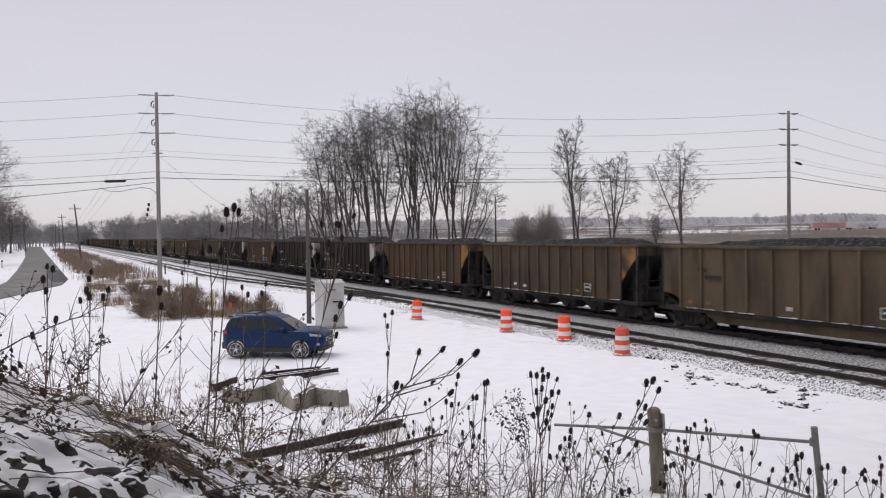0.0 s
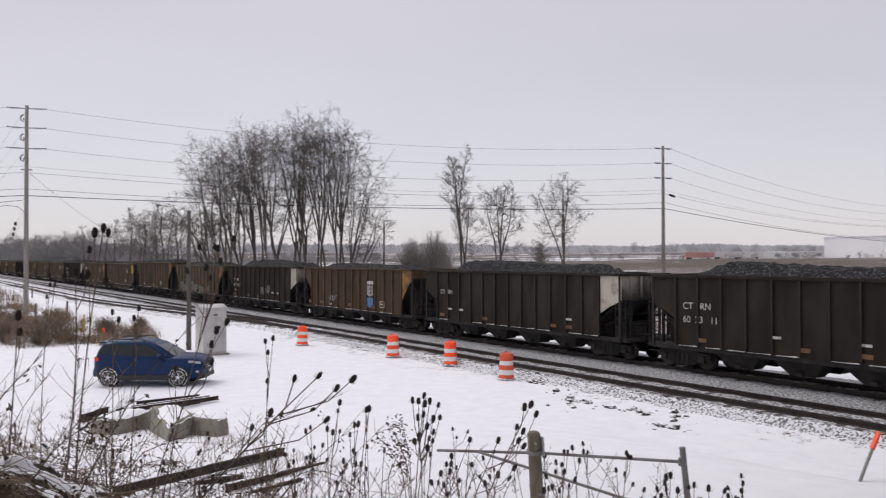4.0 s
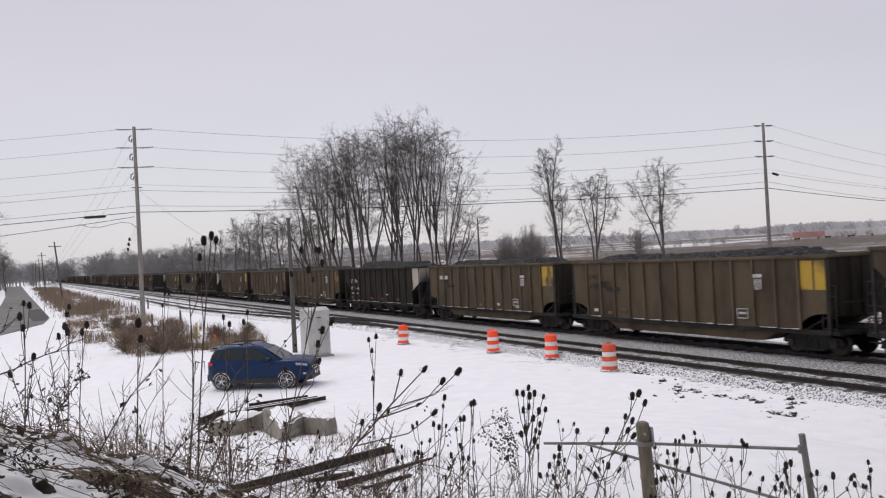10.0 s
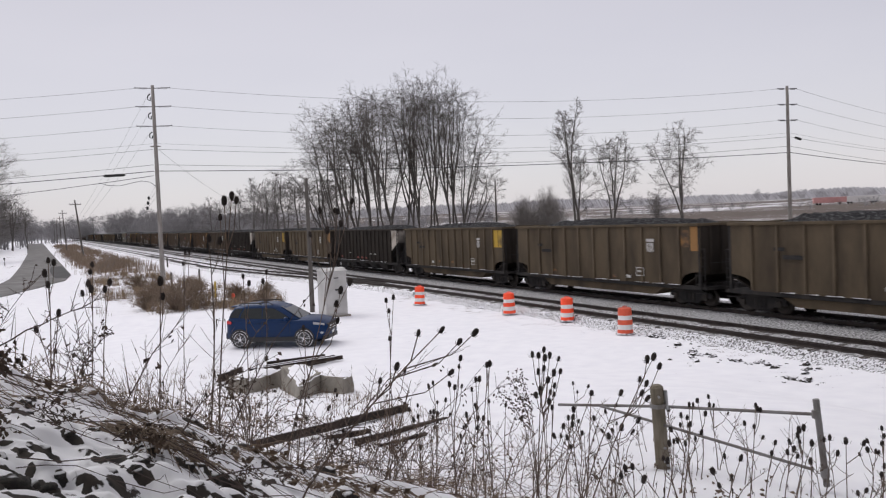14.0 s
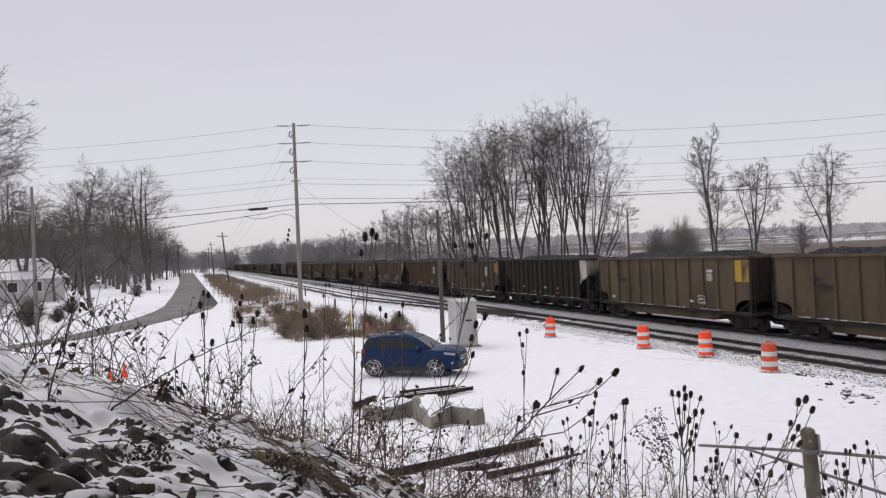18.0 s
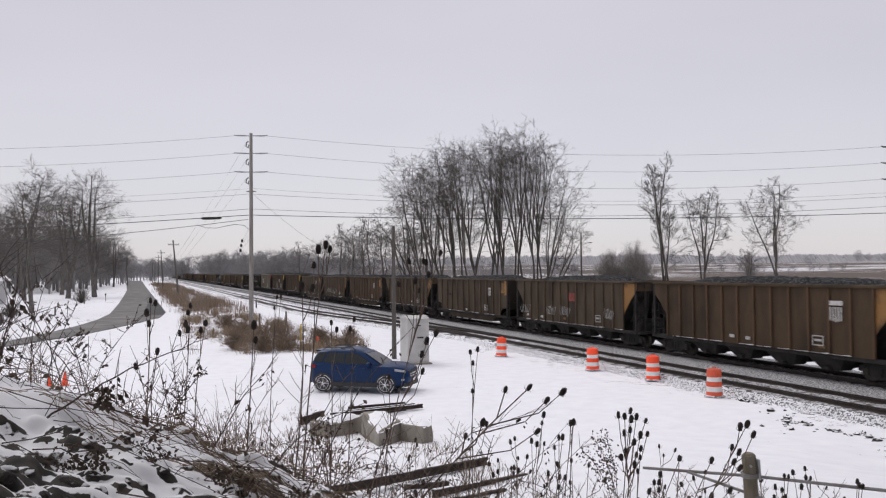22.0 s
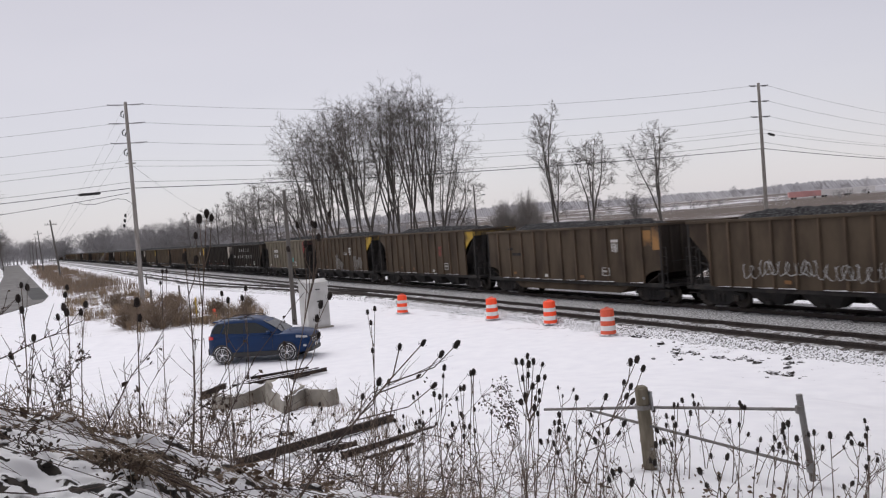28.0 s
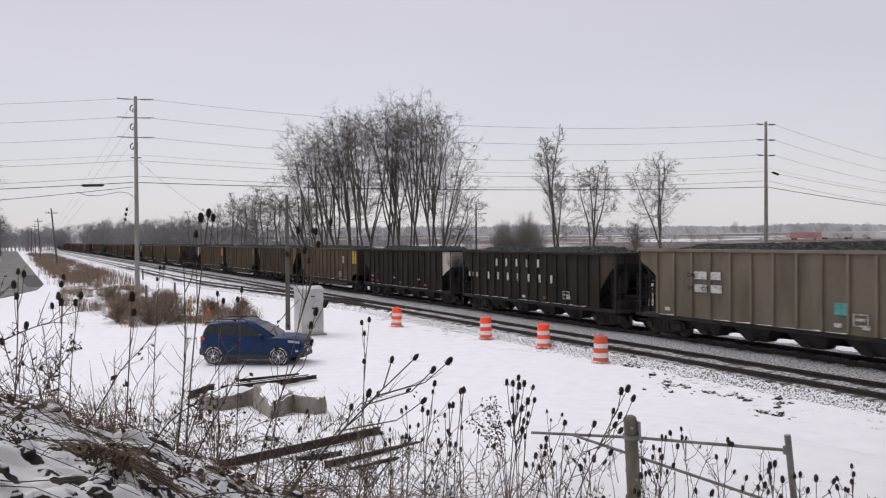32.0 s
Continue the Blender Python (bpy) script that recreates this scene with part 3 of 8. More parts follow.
# poses of flat marks on the side that faces the yard: y runs against the reading direction
def on_side(y, z, off=0.012):
    """A frame on the yard-side wall: x of the mark along the wall towards -y, y of the mark up."""
    m = Matrix(((0, 0, -1), (-1, 0, 0), (0, 1, 0))).to_4x4()
    m.translation = Vector((-WIDE - off, y, z))
    return m


def truck_meshes():
    side = Build()
    outline = [(-1.25, 0.42), (-1.2, 0.62), (-0.8, 0.68), (-0.45, 0.86), (0.45, 0.86), (0.8, 0.68), (1.2, 0.62), (1.25, 0.42), (0.75, 0.34), (0.4, 0.16), (-0.4, 0.16), (-0.75, 0.34)]
    side.prism(outline, -0.05, 0.05)
    spring = Build()
    for k in (-0.22, 0, 0.22):
        spring.tube([(0, k, 0.26), (0, k, 0.6)], 0.075, 8)
    box = Build().box(-0.09, -0.13, 0.30, 0.09, 0.13, 0.56, bevel=0.02)
    wheel = Build()
    prof = [(-0.07, 0.46), (-0.055, 0.42), (0.05, 0.415), (0.055, 0.34), (0.02, 0.30), (0.03, 0.12), (0.06, 0.1), (0.06, 0.0)]
    n = 18
    wheel.loft([[Vector((x, r * math.cos(2 * math.pi * k / n), r * math.sin(2 * math.pi * k / n))) for k in range(n)] for x, r in prof[:-1]])
    axle = Build().tube([(-0.7, 0, 0), (0.7, 0, 0)], 0.08, 8)
    bolster = Build().box(-1.0, -0.2, 0.45, 1.0, 0.2, 0.75, bevel=0.03)
    return {"side_frame": side.mesh("side_frame", UNDER), "spring_nest": spring.mesh("spring_nest", UNDER), "axle_box": box.mesh("axle_box", WHEEL), "wheel": wheel.mesh("wheel", WHEEL, True), "axle": axle.mesh("axle", UNDER), "bolster": bolster.mesh("bolster", UNDER)}


TRUCK = truck_meshes()


def truck(car, y, full=True):
    t = shared("truck", TRUCK["bolster"], car, pose(0, y, 0))
    for s in (-1, 1) if full else (-1,):
        shared("side_frame", TRUCK["side_frame"], t, pose(s * 1.02, 0, 0))
        if full or s < 0:
            shared("spring_nest", TRUCK["spring_nest"], t, pose(s * 1.02 + s * 0.03, 0, 0))
        for k in (-0.89, 0.89):
            shared("wheel", TRUCK["wheel"], t, pose(s * 0.76, k, 0.42, 0, 0, 0 if s > 0 else 180))
            shared("axle_box", TRUCK["axle_box"], t, pose(s * 1.05, k, 0))
    return t


CORNER = 1.2       # length of the painted corner panel at each end of a side


def side_poly():
    e = HALF - CORNER
    return [(-e, TOP), (-e, SILL), (e, SILL), (e, TOP)]


CUT = {"white": (0.36, 0.58), "orange": (0.32, 0.80), "brown": (0.32, 0.80), "yellow": (0.58, 0.86), "red": (0.56, 0.82)}


def corner_poly(style, end):
    """The corner panel of a side, cut off below on a slant that shows the slope sheet; y runs outwards."""
    if style != "hopper":
        arc = [(0.0, SILL + 0.1)] + [(0.95 * (1 - math.cos(a)), SILL + 0.1 + 0.5 * math.sin(a)) for a in (0.25, 0.5, 0.75, 1.0, 1.25, 1.45)]
        return [(0.0, TOP)] + arc + [(CORNER, SILL + 0.62), (CORNER, TOP)]
    a, b = (SILL + (TOP - SILL) * c for c in CUT[end])
    return [(0.0, TOP), (0.0, a), (CORNER * 0.5, a + (b - a) * 0.56), (CORNER, b), (CORNER, TOP)]


def coal_pile(seed, rise=0.6):
    """A flat-topped heap that stands clear of the ends."""
    rng = random.Random(seed)
    b, ny_, nx_ = Build(), 56, 13
    y0, y1 = -HALF + rng.uniform(1.0, 2.4), HALF - rng.uniform(1.0, 2.4)
    rows = []
    for i in range(ny_):
        y = -HALF + 0.12 + (2 * HALF - 0.24) * i / (ny_ - 1)
        up = min(1.0, max(0.0, (y - y0) / 1.7 + 0.5)) * min(1.0, max(0.0, (y1 - y) / 1.7 + 0.5))
        swell = 0.78 + 0.22 * math.sin(y * 0.55 + seed)
        row = []
        for k in range(nx_):
            u = -1 + 2 * k / (nx_ - 1)
            edge = min(1.0, (1 - abs(u)) * 2.0)
            row.append(Vector((u * (WIDE - 0.09), y, TOP - 0.34 + edge * 0.16 + up * (0.22 + rise * edge * swell) + rng.uniform(-0.06, 0.06))))
        rows.append(row)
    b.add([p for r in rows for p in r], [(i * nx_ + k, i * nx_ + k + 1, (i + 1) * nx_ + k + 1, (i + 1) * nx_ + k) for i in range(ny_ - 1) for k in range(nx_ - 1)])
    return b


CACHE = {}


def cached(key, make):
    if key not in CACHE:
        CACHE[key] = make()
    return CACHE[key]


def coal_car(style, paint, end, ribs, seed, label, detail=True, shed=0.5):
    """A loaded coal car: tub (deep belly between the trucks) or hopper (chutes below a straight sill)."""
    car = thing("coal_car", label, "rail car", group="cars of the coal train")
    pm, em = PAINT[paint], END[end]
    low = (SILL + 0.5) if style != "hopper" else SILL + (TOP - SILL) * CUT[end][1]
    key = (style, paint)
    # walls
    for s in (-1, 1):
        me = cached(("side", paint), lambda: Build().prism(side_poly(), -0.02, 0.02).mesh("side_wall", pm))
        side = shared("side_wall", me, car, pose(s * (WIDE - 0.06), 0, 0))
        for q in (-1, 1):
            stained = q < 0 and style == "hopper"
            co = cached(("corner", end, stained or paint, style), lambda: Build().prism(corner_poly(style, end), -0.02, 0.02).mesh("corner_panel", em if stained else pm))
            shared("corner_panel", co, side, pose(0, q * (HALF - CORNER), 0, 0, 0, 0 if q > 0 else 180))
            if q < 0 and s < 0 and style != "hopper":
                pt = cached(("patch", end), lambda: Build().box(-0.028, -0.25, -0.52, -0.021, 0.25, 0.52).mesh("end_patch", em))
                for dy in (0.30, 0.88):
                    shared("end_patch", pt, side, pose(0, -HALF + dy, TOP - (0.72 if end == "yellow" else 0.66)) @ Matrix.Diagonal((1, 1, 1.0 if end == "yellow" or dy < 0.5 else 0.7, 1)))
            po = cached("post", lambda: Build().box(-0.05, -0.05, SILL - 0.1, 0.05, 0.05, TOP - 0.1).mesh("corner_post", UNDER))
            shared("corner_post", po, side, pose(s * -0.01, q * (HALF - 0.06), 0))
        if s > 0 and not detail:
            continue
        step = 2 * (HALF - CORNER) / (ribs - 3)
        for k in range(ribs - 2 if s < 0 else 0):
            y = -(HALF - CORNER) + k * step
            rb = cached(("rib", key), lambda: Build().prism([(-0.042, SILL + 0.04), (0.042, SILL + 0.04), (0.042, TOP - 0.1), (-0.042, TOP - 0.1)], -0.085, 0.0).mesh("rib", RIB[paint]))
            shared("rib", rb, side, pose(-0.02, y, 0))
    rim = cached(("rim", key), lambda: rim_build().mesh("top_rim", pm))
    shared("top_rim", rim, car, pose(0, 0, 0))
    sill = cached(("sill", style), lambda: sill_build(style).mesh("side_sill", UNDER))
    shared("side_sill", sill, car, pose(0, 0, 0))
    crust = cached(("crust", seed % 5), lambda: crust_build(seed % 5).mesh("snow_line", FROST))
    tagged(shared("snow_line", crust, car, pose(0, 0, 0)), kind="stuff")
    # ends
    for s in (-1, 1):
        e = cached(("end", end, style), lambda: end_build(low, style != "hopper").mesh("end_wall", SOOTED[end if style == "hopper" else "brown"]))
        we = shared("end_wall", e, car, pose(0, s * HALF, 0, 0, 0, 0 if s < 0 else 180))
        if style == "hopper":
            sl = cached(("slope", end), lambda: slope_build(low).mesh("slope_sheet", UNDER))
            shared("slope_sheet", sl, we, pose(0, 0, 0))
            br = cached(("brace", end), lambda: brace_build(low).mesh("end_brace", UNDER))
            for bx in (-0.9, 0.9):
                shared("end_brace", br, we, pose(bx, 0, 0))
        ps = cached(("endpost", end, style), lambda: Build().box(-0.05, -0.06, low, 0.05, -0.002, TOP - 0.12).mesh("end_post", SOOTED[end if style == "hopper" else "brown"]))
        for bx in (-0.95, -0.32, 0.32, 0.95) if detail else ():
            shared("end_post", ps, we, pose(bx, 0, 0))
        if detail or s < 0:
            fr = cached("endframe", lambda: end_frame().mesh("end_ladder", UNDER))
            shared("end_ladder", fr, we, pose(0, 0, 0))
        cp = cached("coupler", lambda: coupler_build().mesh("coupler", UNDER))
        shared("coupler", cp, car, pose(0, s * (CAR / 2 - 0.55), 0, 0, 0, 0 if s < 0 else 180))
        truck(car, s * 6.15, detail)
    if style == "hopper":
        ch = cached("chute", lambda: chute_build().mesh("chute", UNDER))
        for y in (-3.6, -1.25, 1.25, 3.6):
            shared("chute", ch, car, pose(0, y, 0))
    else:
        be = cached(("belly", paint), lambda: belly_build().mesh("belly", PAINT[paint]))
        shared("belly", be, car, pose(0, 0, 0))
    cl = cached(("coal", seed % 7, seed < 14 and paint == "black"), lambda: coal_pile(seed % 7, 0.45 if seed < 14 and paint == "black" else 0.22).mesh("coal_load", COAL))
    shared("coal_load", cl, car, pose(0, 0, 0))
    return car


def rim_build():
    b = Build()
    for s in (-1, 1):
        b.box(s * WIDE - 0.06, -HALF, TOP - 0.12, s * WIDE + 0.03, HALF, TOP, bevel=0.015)
    for s in (-1, 1):
        b.box(-WIDE, s * HALF - 0.05, TOP - 0.12, WIDE, s * HALF + 0.05, TOP - 0.004, bevel=0.015)
    return b


def sill_build(style):
    b = Build()
    for s in (-1, 1):
        b.box(s * (WIDE - 0.10) - 0.05, -HALF + 0.05, SILL - 0.16, s * (WIDE - 0.10) + 0.05, HALF - 0.05, SILL + 0.02, bevel=0.015)
    b.box(-0.35, -CAR / 2 + 0.6, 0.72, 0.35, CAR / 2 - 0.6, 1.05)
    return b


def crust_build(seed):
    """Snow lying on the side sill, heaped thin between one rib and the next."""
    rng, b, n = random.Random(seed + 50), Build(), 12
    step = 2 * (HALF - CORNER) / n
    for i in range(n):
        y = -HALF + CORNER + i * step + 0.06
        if rng.random() < 0.9:
            a, c, d = rng.uniform(0.03, 0.06), rng.uniform(0.015, 0.03), rng.uniform(0.7, 1.0)
            prof = [(y, SILL + 0.018), (y + step * d - 0.1, SILL + 0.018), (y + step * d - 0.1, SILL + c), (y + step * 0.45, SILL + c), (y + 0.08, SILL + a)]
            b.prism(prof, -WIDE - 0.03, -WIDE + 0.05)
    return b


def end_build(low, closed):
    """The upright part of the end wall, at y = 0, facing -y."""
    b = Build()
    b.box(-WIDE + 0.09, 0.0, low, WIDE - 0.09, 0.04, TOP - 0.1)
    if closed:
        b.prism([(0.04, low + 0.02), (1.3, SILL - 0.1), (1.36, SILL - 0.1), (0.04, low + 0.1)], -WIDE + 0.12, WIDE - 0.12)
    return b


def slope_build(low):
    b = Build()
    b.prism([(0.02, low), (2.3, SILL), (2.36, SILL), (0.08, low)], -WIDE + 0.1, WIDE - 0.1)
    b.prism([(0.30, SILL - 0.1), (2.3, SILL - 0.1), (2.3, SILL), (0.06, low - 0.02), (0.06, low - 0.4)], -0.7, -0.66)
    b.prism([(0.30, SILL - 0.1), (2.3, SILL - 0.1), (2.3, SILL), (0.06, low - 0.02), (0.06, low - 0.4)], 0.66, 0.7)
    b.box(-1.1, 0.25, SILL - 0.05, 0.4, 0.75, SILL + 0.42, bevel=0.06)
    b.tube([(-0.9, 0.5, SILL + 0.5), (0.6, 0.5, SILL + 0.5)], 0.16, 8)
    return b


def brace_build(low):
    """One upright and its strut in the open end."""
    b = Build()
    b.prism([(0.0, SILL), (0.08, SILL), (0.08, low), (0.0, low)], -0.05, 0.05)
    b.prism([(0.0, SILL + 0.9), (0.05, SILL + 0.95), (1.5, SILL + 0.5), (1.45, SILL + 0.42)], -0.04, 0.04)
    return b


def end_frame():
    """Platform, corner ladder, handrails and brake wheel."""
    b = Build()
    b.box(-WIDE + 0.1, -0.28, SILL - 0.14, WIDE - 0.1, 0.75, SILL - 0.02)
    for s in (-1, 1):
        for y in (-0.2, 0.35):
            b.tube([(s * (WIDE - 0.1), y, SILL - 0.1), (s * (WIDE - 0.1), y, SILL + 1.6)], 0.022, 5)
        for z in np.arange(SILL - 0.3, SILL + 1.7, 0.38):
            b.tube([(s * (WIDE - 0.1), -0.2, z), (s * (WIDE - 0.1), 0.35, z)], 0.018, 5)
    b.tube([(-1.2, -0.24, SILL + 1.0), (1.2, -0.24, SILL + 1.0)], 0.02, 5)
    n = 12
    ring = [(0.55 + 0.27 * math.cos(2 * math.pi * k / n), -0.3, SILL + 1.25 + 0.27 * math.sin(2 * math.pi * k / n)) for k in range(n + 1)]
    b.tube(ring, 0.022, 5)
    b.tube([(0.55, -0.3, SILL + 1.25), (0.55, 0.0, SILL + 1.25)], 0.04, 6)
    return b


def coupler_build():
    b = Build()
    b.box(-0.11, -0.1, 0.76, 0.11, 0.7, 0.98, bevel=0.02)
    b.box(-0.2, -0.55, 0.72, 0.17, -0.1, 1.02, bevel=0.05)
    b.tube([(0.35, 0.1, 0.8), (0.38, -0.25, 0.5), (0.3, -0.55, 0.42)], 0.03, 5)
    return b


def chute_build():
    b = Build()
    for s in (-1, 1):
        b.add([Vector((s * x, y, z)) for x, y, z in ((0.3, -1.05, SILL), (1.42, -1.05, SILL), (1.42, 1.05, SILL), (0.3, 1.05, SILL), (0.45, -0.45, 0.28), (1.05, -0.45, 0.28), (1.05, 0.45, 0.28), (0.45, 0.45, 0.28))],
              [(0, 1, 5, 4), (1, 2, 6, 5), (2, 3, 7, 6), (3, 0, 4, 7), (4, 5, 6, 7), (0, 3, 2, 1)])
    b.box(-1.3, -0.12, 0.3, 1.3, 0.12, 0.42)
    return b


def belly_build():
    b = Build()
    poly = [(-4.9, SILL - 0.15), (-4.2, 0.42), (4.2, 0.42), (4.9, SILL - 0.15)]
    b.prism(poly, -1.36, 1.36)
    return b


# style, paint, end panel, ribs, in the order in which the cars pass
CARS = [
    ("tub", "tan", "orange", 13), ("hopper", "brown", "orange", 15), ("hopper", "rust", "orange", 15), ("hopper", "black", "white", 15),
    ("hopper", "black", "white", 15), ("hopper", "rust", "orange", 15), ("hopper", "black", "white", 15), ("hopper", "tan", "orange", 15),
    ("hopper", "brown", "orange", 15), ("tub", "tan", "yellow", 15), ("tub", "tan", "yellow", 15), ("hopper", "black", "white", 14),
    ("tub", "tan", "orange", 13), ("tub", "tan", "orange", 13), ("tub", "tan", "yellow", 15), ("hopper", "black", "white", 17),
    ("tub", "tan", "orange", 13), ("tub", "tan", "yellow", 13), ("hopper", "black", "white", 17), ("tub", "brown", "orange", 13),
    ("hopper", "rust", "orange", 15), ("hopper", "brown", "orange", 15), ("tub", "brown", "orange", 13), ("hopper", "brown", "orange", 15),
    ("tub", "rust", "orange", 13), ("hopper", "brown", "orange", 15), ("tub", "brown", "orange", 13), ("hopper", "brown", "yellow", 15),
    ("hopper", "brown", "yellow", 15), ("hopper", "grey", "red", 15), ("hopper", "black", "brown", 17), ("hopper", "black", "white", 17),
    ("tub", "tan", "yellow", 15), ("hopper", "brown", "orange", 15), ("tub", "tan", "orange", 13), ("tub", "tan", "yellow", 15),
]


def mark(car, name, y, z, w, h, mat, off=0.0):
    """A flat painted panel on the yard side."""
    return part(name, Build().box(-0.004, -w / 2, -h / 2, 0.004, w / 2, h / 2), mat, car, m=pose(-WIDE - 0.03 - off, y, z))


def shield(car, y, z, size, mat):
    """A worn emblem: a banner over upright stripes."""
    s = size
    top = part("emblem", Build().box(-0.004, -0.42 * s, 0.30 * s, 0.004, 0.42 * s, 0.52 * s), mat, car, m=pose(-WIDE - 0.032, y, z))
    for k in range(5):
        c = (-0.32 + 0.16 * k) * s
        part("stripe", Build().box(-0.004, c - 0.036 * s, -(0.5 - 0.04 * abs(k - 2)) * s, 0.004, c + 0.05 * s, 0.22 * s), mat, top)
    return top


def frame_mark(car, y, z, mat):
    b = Build()
    for z0, z1, y0, y1 in ((-0.2, -0.16, -0.28, 0.28), (0.16, 0.2, -0.28, 0.28), (-0.2, 0.2, -0.28, -0.24), (-0.2, 0.2, 0.24, 0.28), (-0.03, 0.06, -0.18, 0.18)):
        b.box(-0.004, y0, z0, 0.004, y1, z1)
    return part("stencil", b, mat, car, m=pose(-WIDE - 0.032, y, z))


def scrawl(car, y, z, length, height, loops, seed, mat, r=0.03):
    """Looping sprayed line, no letters."""
    rng, pts = random.Random(seed), []
    n = loops * 10
    for i in range(n + 1):
        u = i / n
        a = 2 * math.pi * loops * u
        k = 0.7 + 0.3 * math.sin(3.1 * a * 0.31 + seed)
        pts.append((0, length * (0.5 - u) + 0.22 * math.sin(a) * height, height * 0.5 * k * math.cos(a + 0.6 * math.sin(2.3 * u * loops)) + rng.uniform(-0.03, 0.03)))
    b = Build().tube(pts, r, 4, False)
    b.v = [(v[0] * 0.1, v[1], v[2]) for v in b.v]
    return part("spray_mark", b, mat, car, m=pose(-WIDE - 0.06, y, z))


def blob(car, y, z, w, h, seed, mat):
    """One rounded lobe of a sprayed piece, flat on the side."""
    rng = random.Random(seed)
    lobes = rng.choice((2, 3))
    poly = []
    for k in range(28):
        a = 2 * math.pi * k / 28
        r = 1 + 0.22 * math.sin(lobes * a + seed) + rng.uniform(-0.06, 0.06)
        poly.append((w / 2 * math.copysign(abs(math.cos(a)) ** 0.7, math.cos(a)) * r, h / 2 * math.copysign(abs(math.sin(a)) ** 0.7, math.sin(a)) * r))
    part("spray_mark", Build().prism(poly, -0.003, 0.003), mat, car, m=pose(-WIDE - 0.052, y, z))
    line = Build().tube([(0, a, b) for a, b in poly + poly[:1]], 0.012, 4, False)
    line.v = [(v[0] * 0.1, v[1], v[2]) for v in line.v]
    part("spray_outline", line, SPRAY, car, m=pose(-WIDE - 0.060, y, z))


def letters(car, text, y, z, size):
    lettering(text, size, car, PLATE_WHITE, on_side(y, z, 0.034))


def dress(k, car, style, paint):
    """Lettering and paint marks of a passing car."""
    rng = random.Random(400 + k)
    hop = style == "hopper"
    step = 2 * (HALF - CORNER) / 12
    if paint == "black" and k != 30:
        for i in rng.sample(range(2, 13), 4):
            mark(car, "reflector_patch", (i - 6.5) * step, SILL + 0.28, 0.42, 0.15, PLATE_ORANGE if k < 8 else PLATE_RED)
        for i in rng.sample(range(1, 12), 3):
            mark(car, "stencil_block", (i - 6.5) * step, SILL + 0.62, 0.36, 0.09, PLATE_WHITE)
    else:
        frame_mark(car, -HALF + CORNER + 1.7, SILL + 0.5, PLATE_WHITE)
        for i in rng.sample(range(2, 12), 3):
            mark(car, "stencil_block", (i - 6.5) * step, SILL + rng.uniform(0.2, 0.4), 0.3, 0.14, PLATE_WHITE if rng.random() < 0.5 else PLATE_ORANGE)
    if paint in ("tan", "rust", "brown") and not hop:
        shield(car, -HALF + CORNER + 0.95, 2.65, 0.6, PLATE_WHITE)
        mark(car, "stencil_block", HALF - 3.4, 2.6, 0.5, 0.14, UNDER)
        mark(car, "stencil_block", HALF - 4.0, 2.3, 0.9, 0.16, UNDER)
    if k in (8, 27):
        shield(car, -HALF + 3.6, 2.35, 0.62, PLATE_RED)
    if k in (19, 20):
        shield(car, -HALF + 2.0, 2.6, 0.8, PLATE_WHITE)
    if k == 3:
        letters(car, "CT   RN", HALF - 1.55, 2.35, 0.36)
        letters(car, "60  23   11", HALF - 1.55, 1.85, 0.36)
    if k == 4:
        letters(car, "CT   RN", HALF - 1.55, 2.35, 0.32)
    if k == 7:
        for y, w, h in ((3.7, 0.8, 0.85), (2.9, 0.7, 0.55), (2.2, 0.85, 1.05), (1.4, 0.85, 1.0), (0.65, 0.8, 1.0), (-0.05, 0.6, 0.7), (-0.75, 0.75, 0.75), (-1.95, 0.75, 0.55), (-2.75, 0.5, 0.4)):
            blob(car, y, SILL + 0.14 + h / 2, w, h, 70 + int(y * 10), FADED_SPRAY)
        shield(car, -2.6, 2.2, 0.6, PLATE_RED)
    if k == 9:
        for word, z in (("CMO", 2.75), ("2108 176", 2.3)):
            lettering(word, 0.34, car, UNDER, on_side(HALF - 1.4, z, 0.034))
    if k == 10:
        for y in (5.4, 4.7):
            mark(car, "label_plate", y, 2.85, 0.42, 0.24, PLATE_WHITE)
    if k == 11:
        letters(car, "CT    RN", HALF - 1.5, 2.45, 0.38)
        letters(car, "60   11   44", HALF - 1.5, 1.85, 0.38)
    if k == 5:
        shield(car, -HALF + 4.4, 2.35, 0.95, PLATE_WHITE)
        mark(car, "paint_mark", -HALF + 4.4, 1.5, 0.75, 0.62, PLATE_BLUE)
        scrawl(car, 2.2, 1.65, 1.0, 0.45, 4, 5, SPRAY, 0.025)
        for y in (6.2, 3.9, -0.2, -3.3):
            mark(car, "reflector_patch", y, SILL + 0.3, 0.5, 0.2, PLATE_ORANGE)
    if k == 6:
        letters(car, "CT   RN", HALF - 1.55, 2.35, 0.32)
        letters(car, "60  12   02", HALF - 1.55, 1.9, 0.32)
        scrawl(car, -2.6, 1.8, 0.5, 0.8, 3, 16, SPRAY, 0.018)
        scrawl(car, -1.5, 1.7, 0.45, 0.7, 3, 6, SPRAY, 0.018)
    if k == 21:
        for y, w in ((4.9, 1.3), (1.2, 1.0), (-0.6, 1.1), (-5.6, 0.8)):
            scrawl(car, y, 1.75, w, 0.7, 4, int(y * 10), SPRAY, 0.024)
        mark(car, "paint_mark", -1.4, 2.6, 0.7, 0.5, PLATE_RED)
